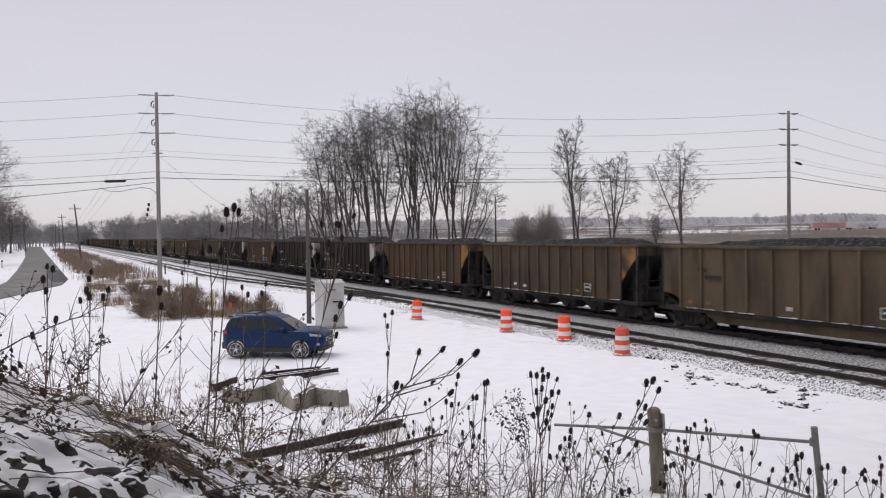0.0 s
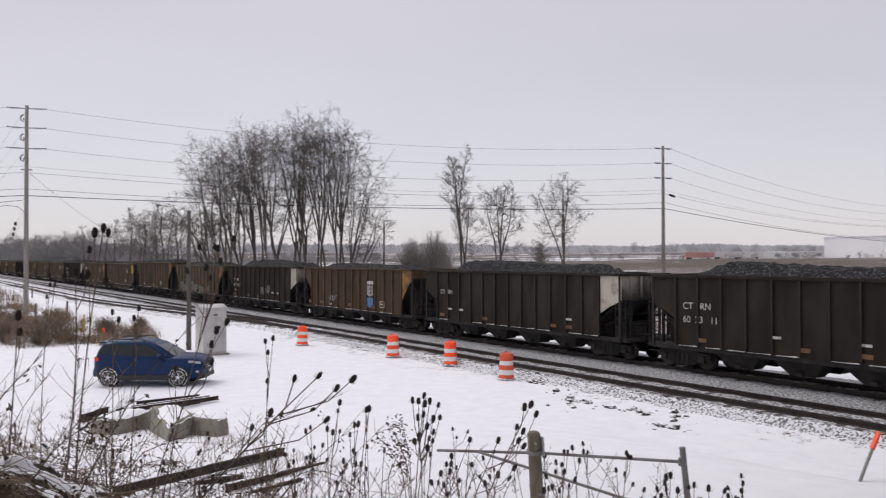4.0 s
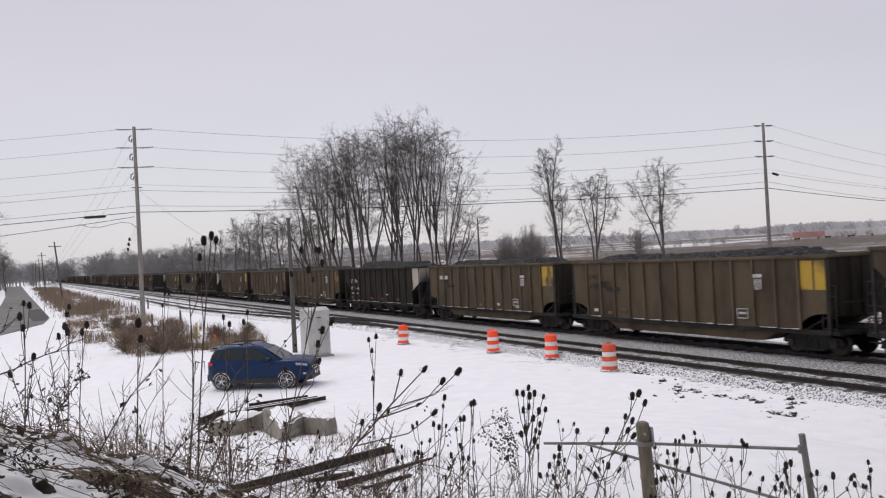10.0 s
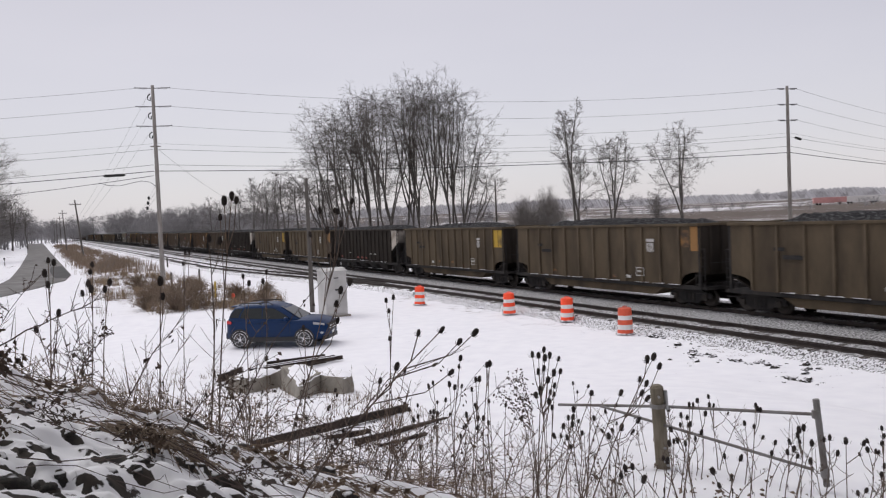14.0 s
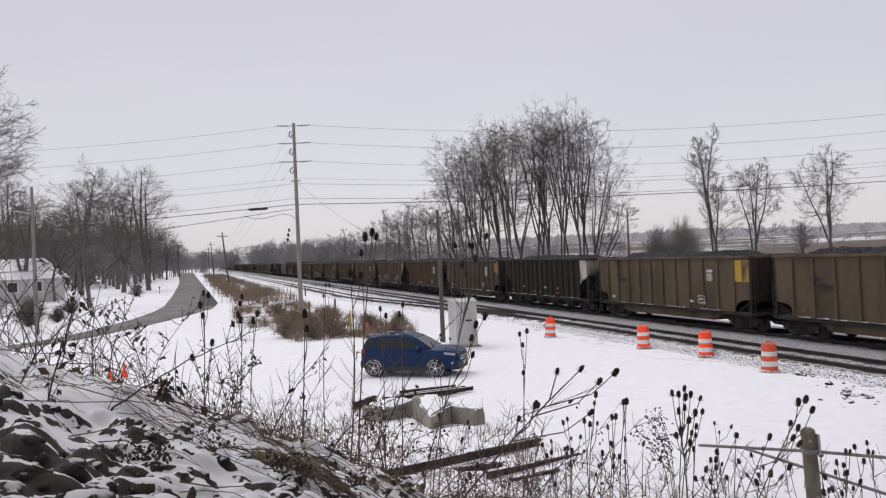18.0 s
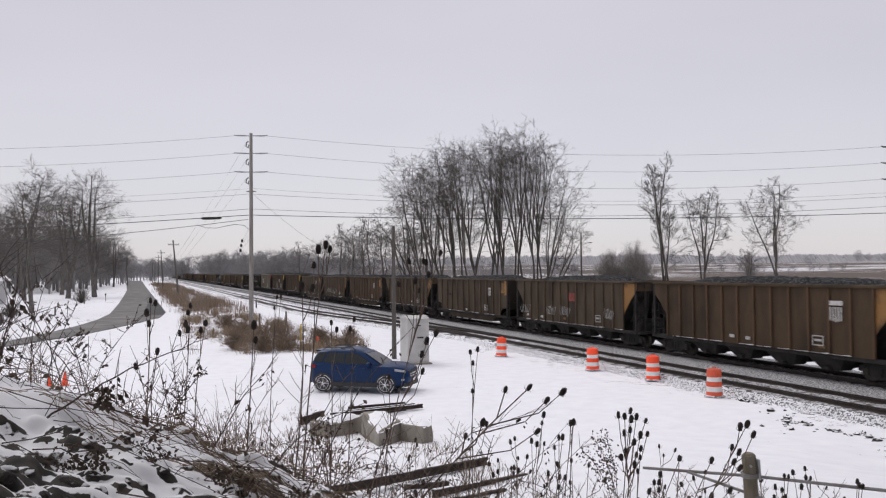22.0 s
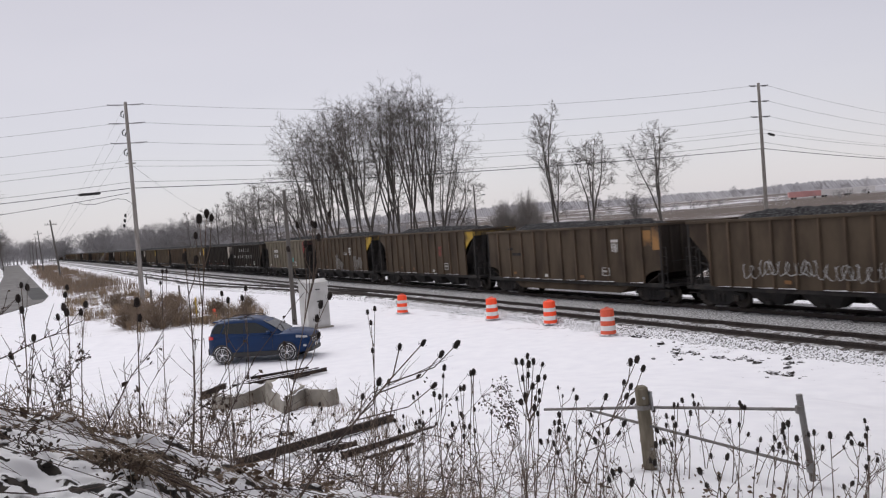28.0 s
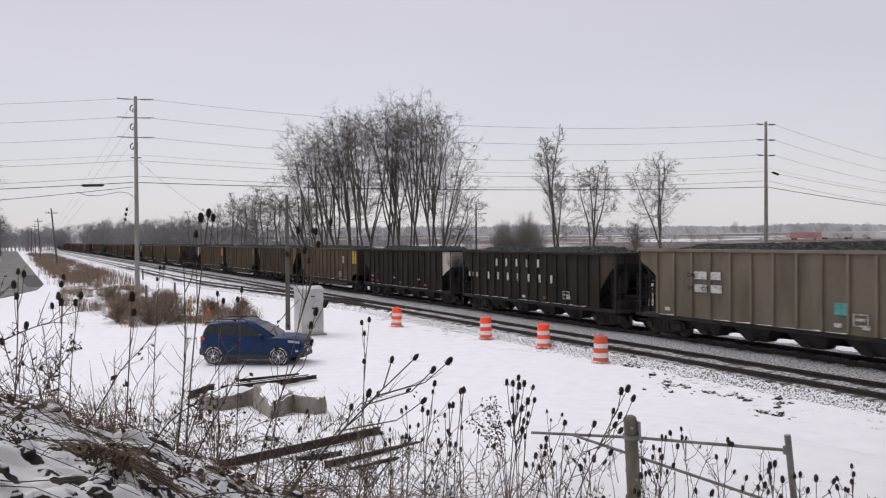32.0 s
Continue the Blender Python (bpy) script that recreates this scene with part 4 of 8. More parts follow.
    if k == 25:
        for i in range(8):
            scrawl(car, 3.1 - 0.8 * i, 1.62 + 0.06 * (i % 2), 0.62, 0.72, 2 + i % 2, 25 + i, SPRAY, 0.020)
        shield(car, -4.4, 2.15, 0.62, PLATE_RED)
        mark(car, "reflector_patch", -HALF + CORNER + 0.3, SILL + 0.45, 0.4, 0.35, PLATE_ORANGE)
    if k == 28:
        for y, w, h in ((-0.2, 0.55, 1.0), (-0.75, 0.6, 0.8), (-1.3, 0.55, 0.5), (-4.45, 0.6, 1.0), (-5.0, 0.45, 0.7), (-5.6, 0.65, 0.9)):
            blob(car, y, SILL + 0.2 + h / 2, w, h, int(y * 10), FADED_SPRAY)
        scrawl(car, -2.4, 2.35, 0.8, 0.3, 4, 31, SPRAY, 0.025)
        shield(car, -HALF + 3.9, 2.45, 0.6, PLATE_WHITE)
    if k == 29:
        for y, z, w, word in ((3.55, 2.62, 0.66, "CMO"), (2.75, 2.62, 0.52, ""), (3.55, 2.12, 0.66, "505"), (2.75, 2.12, 0.62, "025")):
            mark(car, "label_plate", y, z, w, 0.30, PLATE_WHITE)
            if word:
                lettering(word, 0.26, car, UNDER, on_side(y + 0.27, z - 0.10, 0.042))
        mark(car, "paint_mark", -HALF + 3.6, 1.75, 0.55, 0.4, PLATE_TEAL)
        mark(car, "reflector_patch", -HALF + 0.95, 2.9, 0.35, 1.0, END["red"])
    if k == 30:
        for i in range(5):
            mark(car, "emblem_bar", 2.3 - 1.05 * i, 3.0, 0.17, 0.42, PLATE_WHITE)
        for i in range(7):
            mark(car, "emblem_bar", 3.2 - 1.05 * i, 2.2, 0.17, 0.42, PLATE_WHITE)
        for i in range(4):
            mark(car, "stencil_block", 5.9 - 0.45 * i, 2.2, 0.14, 0.26, PLATE_WHITE)


NAMES = {"tan": "tan", "brown": "dark brown", "rust": "rusty brown", "black": "black", "grey": "greyish tan"}
FIRST_GAP = 29.4
PAINTED = ("emblem", "stencil", "spray_mark", "spray_outline", "reflector_patch", "stencil_block", "paint_mark", "emblem_bar", "lettering")


def slack(k):
    """How far a car has run in on its couplers."""
    return float(np.interp(k, [0, 1, 2, 3, 4, 5, 6, 7, 60], [0.95, 0.9, 0.65, 0.35, 0.30, 0.50, 0.75, 0.92, 0.92]))


train = []
for k in range(-2, 66):
    style, paint, end, ribs = CARS[k % len(CARS)] if k >= 0 else ("tub", "brown", "orange", 15)
    if k >= len(CARS):
        style, paint, end, ribs = CARS[(k * 7 + 3) % len(CARS)]
    shape = "deep-bellied coal car" if style == "tub" else "hopper coal car"
    label = f"{NAMES[paint]} ribbed {shape}, loaded, with a {'plain' if end == 'brown' else end} end"
    train.append((k, coal_car(style, paint, end, ribs, k + 2, label, detail=k < 34)))
    if k in (8, 27, 28, 29):
        train[-1][1].scale = (1, 1, 1.06)
    if 0 <= k < 33:
        dress(k, train[-1][1], style, paint)
        for ob in train[-1][1].children:
            kind = ob.name.split(".")[0]
            if kind in PAINTED and -HALF + CORNER < ob.location.y < HALF - CORNER - 0.6:
                ob.location.y += slack(k) * (0.5 if kind == "lettering" else 0.95)


def travelled(t):
    return 13.718 * t + 0.02863 * t * t


def motions():
    times = [0.0, 2.0, 4.0, 6.0, 8.0, 10.0, 12.0, 14.0, 16.0, 18.0, 20.0, 22.0, 24.0, 26.0, 28.0, 30.0, 32.0]
    for k, car in train:
        mid = FIRST_GAP + CAR * (k - 0.5) - slack(k)
        walk(car, [(t, pose(TRAIN_X, mid - travelled(t), TRAIN_Z)) for t in times])

# ---- road, yard and structures ----
ASPHALT = material("worn_asphalt", (0.125, 0.119, 0.115), 0.85, scale=0.35, vary=0.3, other=(0.20, 0.194, 0.19), fine=30.0, bump=0.15)
PATCH = material("dark_asphalt", (0.050, 0.049, 0.050), 0.85, scale=0.6, vary=0.3, fine=30.0, bump=0.15)
POLE_WOOD = material("weathered_pole_wood", (0.24, 0.225, 0.21), 0.85, scale=2.0, vary=0.35, other=(0.14, 0.125, 0.11), stretch=(6, 6, 0.5), fine=12.0)
DARK_WOOD = material("dark_pole_wood", (0.11, 0.10, 0.09), 0.85, scale=2.0, vary=0.35, stretch=(6, 6, 0.5), fine=12.0)
WIRE = plain("wire", (0.035, 0.035, 0.04), 0.6)
THIN_WIRE = plain("aluminium_wire", (0.16, 0.16, 0.17), 0.6)
PORCELAIN = plain("grey_insulator", (0.20, 0.20, 0.21), 0.35)
GALVANISED = material("galvanised_steel", (0.34, 0.345, 0.35), 0.45, 0.5, scale=3.0, vary=0.2)
CONCRETE = material("concrete", (0.36, 0.345, 0.31), 0.85, scale=1.2, vary=0.25, other=(0.27, 0.25, 0.215), fine=30.0, bump=0.15)
OLD_CONCRETE = material("stained_concrete", (0.27, 0.25, 0.215), 0.9, scale=1.6, vary=0.4, other=(0.15, 0.135, 0.11), fine=24.0, bump=0.4)
GIRDER = material("dark_bridge_steel", (0.020, 0.019, 0.018), 0.7, 0.2, scale=2.0, vary=0.4)
ORANGE = material("orange_plastic", (0.92, 0.085, 0.028), 0.5, scale=5.0, vary=0.12)
FADED_ORANGE = material("faded_orange_plastic", (0.62, 0.095, 0.045), 0.55, scale=5.0, vary=0.2)
WHITE_BAND = material("reflective_white_band", (0.70, 0.69, 0.68), 0.45, scale=5.0, vary=0.12)
DUSTED_RUBBER = material("snow_dusted_rubber", (0.20, 0.185, 0.18), 0.9, scale=9.0, vary=0.4, other=(0.72, 0.72, 0.74), lo=0.42, hi=0.58)
RUBBER = material("black_rubber", (0.025, 0.025, 0.025), 0.8, scale=6.0, vary=0.3)
SNOW_CAP = material("lying_snow", (0.84, 0.84, 0.87), 0.8, scale=3.0, vary=0.08, bump=0.3, dist=0.03)


def ribbon(line, z, step_pts):
    """A strip between two edges given at each station, a hand thick."""
    b, n = Build(), len(step_pts)
    vs = []
    for (lx, ly), (rx, ry) in step_pts:
        vs += [Vector((lx, ly, z)), Vector((rx, ry, z)), Vector((rx, ry, z - 0.08)), Vector((lx, ly, z - 0.08))]
    fs = []
    for i in range(n - 1):
        a, c = 4 * i, 4 * i + 4
        fs += [(a, a + 1, c + 1, c), (a + 1, a + 2, c + 2, c + 1), (a + 3, a, c, c + 3)]
    return b.add(vs, fs)


def road_edges():
    """The lane comes down beside the railway and swings away to the side."""
    left = [(-8.0, 520), (-5.5, 345), (-3.6, 230), (-3.3, 172), (-3.2, 130), (-3.35, 98), (-4.1, 86), (-5.3, 77), (-7.2, 67), (-9.0, 60.6), (-12.5, 54.5), (-20, 47)]
    right = [(0.2, 520), (0.9, 400), (1.6, 260), (2.1, 185), (2.4, 140), (2.66, 99.4), (1.8, 88), (-1.0, 77), (-4.2, 66), (-7.4, 59), (-11.2, 52.8), (-19, 45)]
    return list(zip(left, right))


road = part("road", ribbon(None, 0.075, road_edges()), ASPHALT)
tagged(road, "narrow grey asphalt lane, wet and bare of snow", "road", kind="structure")
stub = part("road_stub", ribbon(None, 0.081, [((0.9, 128), (2.35, 128)), ((0.6, 112), (2.5, 112)), ((0.8, 99), (2.6, 99)), ((1.0, 93), (2.1, 92))]), PATCH)
tagged(stub, "darker patch of asphalt where the lane once crossed the tracks", "road", kind="structure")


def insulator(parent, x, y, z, side, reach):
    """A long horizontal post insulator: a ribbed rod with a clamp at its end."""
    b = Build()
    for i in range(7):
        c = side * reach * (0.28 + 0.09 * i)
        b.tube([(c, 0, 0), (c + side * 0.03, 0, 0)], 0.085, 8)
    b.tube([(0, 0, 0), (side * reach, 0, 0.04)], 0.04, 6)
    b.box(min(side * reach, side * (reach + 0.08)), -0.05, -0.02, max(side * reach, side * (reach + 0.08)), 0.05, 0.10)
    part("insulator", b, PORCELAIN, parent, m=pose(x, y, z))


def utility_pole(x, y, height, radius, mat, label, levels=(), arm=0.0, lean=(0, 0), facing=0.0, name="utility_pole", reach=1.25):
    p = thing(name, label, "utility pole", pose(x, y, ground_z(x, y) - 0.3, 0, 0, facing), group="utility poles")
    n = 7
    pts = [(lean[0] * i / (n - 1), lean[1] * i / (n - 1), (height + 0.3) * i / (n - 1)) for i in range(n)]
    part("pole", Build().tube(pts, [radius * (1 - 0.35 * i / (n - 1)) for i in range(n)], 12), mat, p, smooth=True)
    for z in levels:
        for s in (-1, 1):
            insulator(p, s * radius * 0.7, 0, z + 0.3, s, reach)
    if arm:
        part("crossarm", Build().box(-arm, -0.06, -0.06, arm, 0.06, 0.06, pose(lean[0] * 0.95, lean[1] * 0.95, height * 0.95)), mat, p)
        for k in (-0.9, -0.45, 0.45, 0.9):
            part("insulator", Build().tube([(0, 0, 0), (0, 0, 0.12), (0, 0, 0.22)], [0.02, 0.06, 0.03], 6), PORCELAIN, p, m=pose(lean[0] * 0.95 + k * arm, lean[1] * 0.95, height * 0.95 + 0.06))
    return p


def wire(a, b, sag, r, mat, label="thin overhead wire between wooden poles"):
    a, b = Vector(a), Vector(b)
    mid = (a + b) / 2
    pts = []
    for i in range(17):
        u = i / 16
        p = a.lerp(b, u) - mid
        pts.append(p - Vector((0, 0, sag * 4 * u * (1 - u))))
    ob = part("overhead_wire", Build().tube(pts, r, 5, False), mat, m=Matrix.Translation(mid))
    return tagged(ob, label, "wire", "overhead wires")


P0, P1, P2, P4 = (-49.0, 92.0), (9.28, 74.0), (69.0, 58.0), (128.0, 56.0)
FACE = math.degrees(math.atan2(P2[1] - P1[1], P2[0] - P1[0]))
pole1 = utility_pole(*P1, 17.25, 0.21, POLE_WOOD, "tall grey weathered wooden utility pole among the weeds", (17.0, 15.4, 13.7), facing=FACE)
part("crossarm", Build().box(-0.42, -0.05, -0.05, 0.42, 0.05, 0.05, pose(0, 0, 12.25)), POLE_WOOD, pole1)
for z in (16.5, 14.9, 13.2):
    part("fuse_loop", Build().tube([(-0.22, 0, z + 0.3), (-0.42, 0, z + 0.15), (-0.45, 0, z - 0.15), (-0.25, 0, z - 0.3), (-0.2, 0, z)], 0.05, 5), RUBBER, pole1)
utility_pole(*P2, 16.7, 0.22, POLE_WOOD, "tall grey wooden utility pole beyond the railway", (16.4, 14.8, 13.2), facing=FACE, reach=0.85)
utility_pole(*P4, 12.0, 0.19, POLE_WOOD, "wooden utility pole in the far field", (), facing=FACE)
utility_pole(*P0, 17.0, 0.21, POLE_WOOD, "tall wooden utility pole beyond the lane", (16.8, 15.2, 13.5), facing=FACE)
utility_pole(6.6, 160, 10.8, 0.19, DARK_WOOD, "leaning dark utility pole with a short crossarm", arm=1.0, lean=(-1.0, 0))
for x, y, h, ln in ((5.6, 232, 11.0, -0.6), (5.6, 300, 11.0, 0.0), (5.6, 380, 11.0, 0.2), (5.8, 470, 11.0, 0.0)):
    utility_pole(x, y, h, 0.17, DARK_WOOD, "dark utility pole far along the lane", arm=1.0, lean=(ln, 0))

for z1, z0, z2, r, mat, sag in ((17.0, 16.8, 16.4, 0.013, THIN_WIRE, 1.25), (15.4, 15.2, 14.8, 0.013, THIN_WIRE, 1.25), (13.7, 13.5, 13.2, 0.013, THIN_WIRE, 1.2),
                                (12.2, 11.8, 11.9, 0.010, THIN_WIRE, 1.0), (11.7, 10.8, 11.5, 0.014, WIRE, 0.9), (10.35, 8.8, 10.55, 0.016, WIRE, 0.8), (9.8, 7.7, 9.9, 0.032, WIRE, 0.45)):
    a, b = (1.38, 0.98) if z1 > 13 else (0.2, 0.2)
    wire((P1[0] + a, P1[1] - 0.27 * a, z1), (P2[0] - b, P2[1] + 0.27 * b, z2), sag, r, mat)
    wire((P1[0] - a, P1[1] + 0.27 * a, z1), (*P0, z0), sag, r, mat)
    wire((P2[0] + b, P2[1] - 0.27 * b, z2), (*P4, 11.8 - (16.4 - z2) * 0.55 if z2 > 10.7 else 7.0 - (10.55 - z2)), sag * 1.4, r, mat)
wire((P1[0] - 0.3, P1[1], 9.4), (-49, 92, 6.7), 1.2, 0.025, WIRE, "thick slack communication cable")
loop = part("cable_loop", Build().tube([(P1[0] - 4.6, P1[1] + 1.2, 8.92), (P1[0] - 3.9, P1[1] + 1.0, 8.66), (P1[0] - 3.0, P1[1] + 0.8, 8.62), (P1[0] - 2.2, P1[1] + 0.6, 8.80), (P1[0] - 1.3, P1[1] + 0.4, 8.98), (P1[0] - 0.6, P1[1] + 0.2, 8.86), (P1[0] - 0.15, P1[1], 8.45)], 0.022, 5, False), WIRE)
tagged(loop, "slack loop of black cable beside the pole", "cable")
closure = part("splice_closure", Build().tube([(-0.9, 0, 0), (-0.75, 0, 0), (0.75, 0, 0), (0.9, 0, 0)], [0.05, 0.12, 0.12, 0.05], 8), RUBBER, m=pose(P1[0] - 3.4, P1[1] + 0.94, 9.52, 0, -1.5, FACE))
tagged(closure, "black splice closure hanging on the cable", "cable closure")
closure2 = part("splice_closure", Build().tube([(-0.5, 0, 0), (-0.4, 0, 0), (0.4, 0, 0), (0.5, 0, 0)], [0.05, 0.13, 0.13, 0.05], 8), RUBBER, m=pose(P2[0] + 1.4, P2[1] - 0.05, 11.35, 0, 12, 0))
tagged(closure2, "black splice closure hanging on the cable", "cable closure")
for z in (16.6, 15.0, 13.3):
    wire((P1[0] - 0.3, P1[1], z), (P1[0] - 9.0, P1[1] + 34, 1.0), 0.6, 0.008, THIN_WIRE, "thin guy wire of the utility pole")
for k, z in enumerate((8.6, 8.1, 7.6)):
    guy = thing("pole_guy", "thin guy wire with a black strain insulator", "guy wire", Matrix.Translation((P1[0] - 0.15, P1[1], z)), group="pole guys")
    end = Vector((-4.2 - 0.5 * k, 7.0 + k, 0.1 - z))
    part("wire", Build().tube([(0, 0, 0), end * 0.3 - Vector((0, 0, 0.05)), end], 0.010, 4, False), THIN_WIRE, guy)
    part("strain_insulator", Build().ball(end * 0.13, 0.11, 0.11, 0.17), RUBBER, guy)
wire((P1[0] + 0.2, P1[1], 11.7), (31, 112, 5.0), 1.2, 0.012, WIRE, "drooping thin dark service wire")

utility_pole(12.45, 40.6, 7.0, 0.13, DARK_WOOD, "short bare dark wooden pole beside the signal box", name="wooden_pole")

# signal box
BOX_PAINT = material("pale_grey_steel", (0.47, 0.465, 0.45), 0.5, 0.2, scale=1.4, vary=0.12, other=(0.36, 0.355, 0.34), fine=20.0, bump=0.03)
cab = thing("signal_cabinet", "tall pale grey steel signal cabinet with a shallow peaked roof", "signal cabinet", pose(12.78, 38.2, 0.0))
part("body", Build().box(-0.56, -0.6, 0.0, 0.56, 0.6, 2.25, bevel=0.015), BOX_PAINT, cab)
part("roof", Build().add([Vector(v) for v in ((-0.6, -0.65, 2.25), (0.6, -0.65, 2.25), (0.6, 0.65, 2.25), (-0.6, 0.65, 2.25), (-0.6, 0, 2.40), (0.6, 0, 2.40))], [(0, 1, 5, 4), (2, 3, 4, 5), (0, 4, 3), (1, 2, 5), (0, 3, 2, 1)]), BOX_PAINT, cab)
dr = part("door", Build().box(-0.5, -0.625, 0.12, 0.5, -0.6, 2.15, bevel=0.008), BOX_PAINT, cab)
part("vent", Build().box(-0.1, -0.635, 1.88, 0.12, -0.625, 1.93), RUBBER, dr)
part("label_plate", Build().box(-0.06, -0.635, 1.28, 0.26, -0.626, 1.36), RUBBER, dr)
part("handle", Build().box(0.38, -0.66, 1.0, 0.42, -0.625, 1.2, bevel=0.006), GALVANISED, dr)
part("base", Build().box(-0.68, -0.72, -0.1, 0.68, 0.72, 0.06), OLD_CONCRETE, cab)


def traffic_drum(x, y, z, lean, top, label):
    d = thing("traffic_drum", label, "traffic barrel", pose(x, y, z, lean[0], lean[1], 0), group="traffic drums beside the track")
    n = 22

    def radius(a):
        return 0.290 - 0.045 * a

    def band(z0, z1, lip):
        ring = [(z0, radius(z0) - 0.004), (z0 + 0.012, radius(z0) + lip), (z1 - 0.012, radius(z1) + lip), (z1, radius(z1) - 0.004)]
        return Build().loft([[Vector((r * math.cos(2 * math.pi * k / n), r * math.sin(2 * math.pi * k / n), a)) for k in range(n)] for a, r in ring])

    for nm, z0, z1, mat in (("orange_band", 0.03, 0.18, top), ("white_band", 0.18, 0.36, WHITE_BAND), ("orange_band", 0.36, 0.54, top), ("white_band", 0.54, 0.70, WHITE_BAND), ("orange_band", 0.70, 0.95, top)):
        part(nm, band(z0, z1, 0.004 if nm == "orange_band" else -0.006), mat, d, smooth=False)
    part("lid", Build().tube([(0, 0, 0.94), (0, 0, 0.965), (0, 0, 0.985)], [0.246, 0.235, 0.17], n), top, d)
    part("handle", Build().tube([(-0.09, 0, 0.97), (-0.08, 0, 1.03), (0.08, 0, 1.03), (0.09, 0, 0.97)], 0.018, 6), top, d)
    part("rubber_base", Build().tube([(0, 0, 0.0), (0, 0, 0.03), (0, 0, 0.05)], [0.36, 0.355, 0.29], n), DUSTED_RUBBER, d)
    return d


traffic_drum(18.0, 39.2, 0.02, (0, 2), ORANGE, "orange and white striped plastic traffic drum in snow")
traffic_drum(19.25, 31.95, 0.04, (0, -1), ORANGE, "orange and white striped plastic traffic drum in snow")
traffic_drum(19.72, 28.0, 0.05, (0, -1), ORANGE, "orange and white striped plastic traffic drum in snow")
traffic_drum(19.2, 23.6, 0.03, (0, 0), FADED_ORANGE, "faded dirty orange and white traffic drum in snow")

# gate of pipes at the foot of the bank
GATE_PIPE = material("grey_gate_pipe", (0.20, 0.195, 0.19), 0.6, 0.3, scale=4.0, vary=0.4, other=(0.12, 0.10, 0.09))
GP, FP = Vector((6.56, 7.53, 0)), Vector((7.2, 5.76, 0))
GATE_WOOD = material("mossy_gate_wood", (0.13, 0.112, 0.080), 0.9, scale=4.0, vary=0.4, other=(0.21, 0.185, 0.145), stretch=(3, 3, 0.5), fine=20.0, bump=0.4)
post = thing("gate_post", "round weathered wooden gate post with a metal plate", "fence post", pose(GP.x + 0.09, GP.y - 0.02, 1.25, 1.5, -5.0, 0))
part("post", Build().tube([(0, 0, 0), (0, 0, 0.6), (0, 0, 1.20), (0, 0, 1.225)], [0.088, 0.082, 0.078, 0.05], 12), GATE_WOOD, post, smooth=False)
part("plate", Build().box(0.05, -0.10, 0.92, 0.08, 0.06, 1.16, bevel=0.006), GALVANISED, post)
for h, turn in ((1.10, 200), (0.46, 215), (0.30, 205), (0.24, 225)):
    bx_, by_ = math.cos(math.radians(turn + 40)), math.sin(math.radians(turn + 40))
    part("bolt", Build().tube([(bx_ * 0.07, by_ * 0.07, h), (bx_ * 0.115, by_ * 0.115, h + 0.004)], [0.014, 0.016], 7), GALVANISED, post)
part("hinge", Build().tube([(0, 0, 0.95), (0, 0, 1.0)], 0.10, 10), GATE_PIPE, post)
gate = thing("pipe_gate", "grey steel pipe gate with a diagonal brace", "gate", pose(GP.x, GP.y, 0))
d = FP - GP
left_end = Vector((-0.49, 1.35, 2.03))
part("top_rail", Build().tube([left_end, Vector((0.10, -0.05, 2.19)), Vector((d.x, d.y, 2.36))], 0.018, 8), GATE_PIPE, gate)
part("brace", Build().tube([Vector((-0.27, 0.73, 2.10)), Vector((d.x * 0.98, d.y * 0.98, 1.76))], 0.018, 8), GATE_PIPE, gate)
part("end_post", Build().tube([(d.x + 0.10, d.y - 0.03, 1.58), (d.x, d.y, 2.52)], 0.034, 8), GATE_PIPE, gate)
part("collar", Build().tube([(d.x, d.y, 2.32), (d.x, d.y, 2.40)], 0.046, 8), GATE_PIPE, gate)
part("lower_collar", Build().tube([(d.x + 0.09, d.y - 0.025, 1.68), (d.x + 0.08, d.y - 0.02, 1.78)], 0.046, 8), GATE_PIPE, gate)

# marker stake by the tracks
stake = thing("marker_stake", "leaning wooden survey stake with a red painted top", "stake", pose(15.95, 8.5, 0.05, 0, 40, 0))
part("shaft", Build().box(-0.03, -0.02, 0, 0.03, 0.02, 0.85), POLE_WOOD, stake)
part("red_top", Build().box(-0.045, -0.035, 0.85, 0.045, 0.035, 1.25), ORANGE, stake)

# concrete blocks and scrap rails below the bank


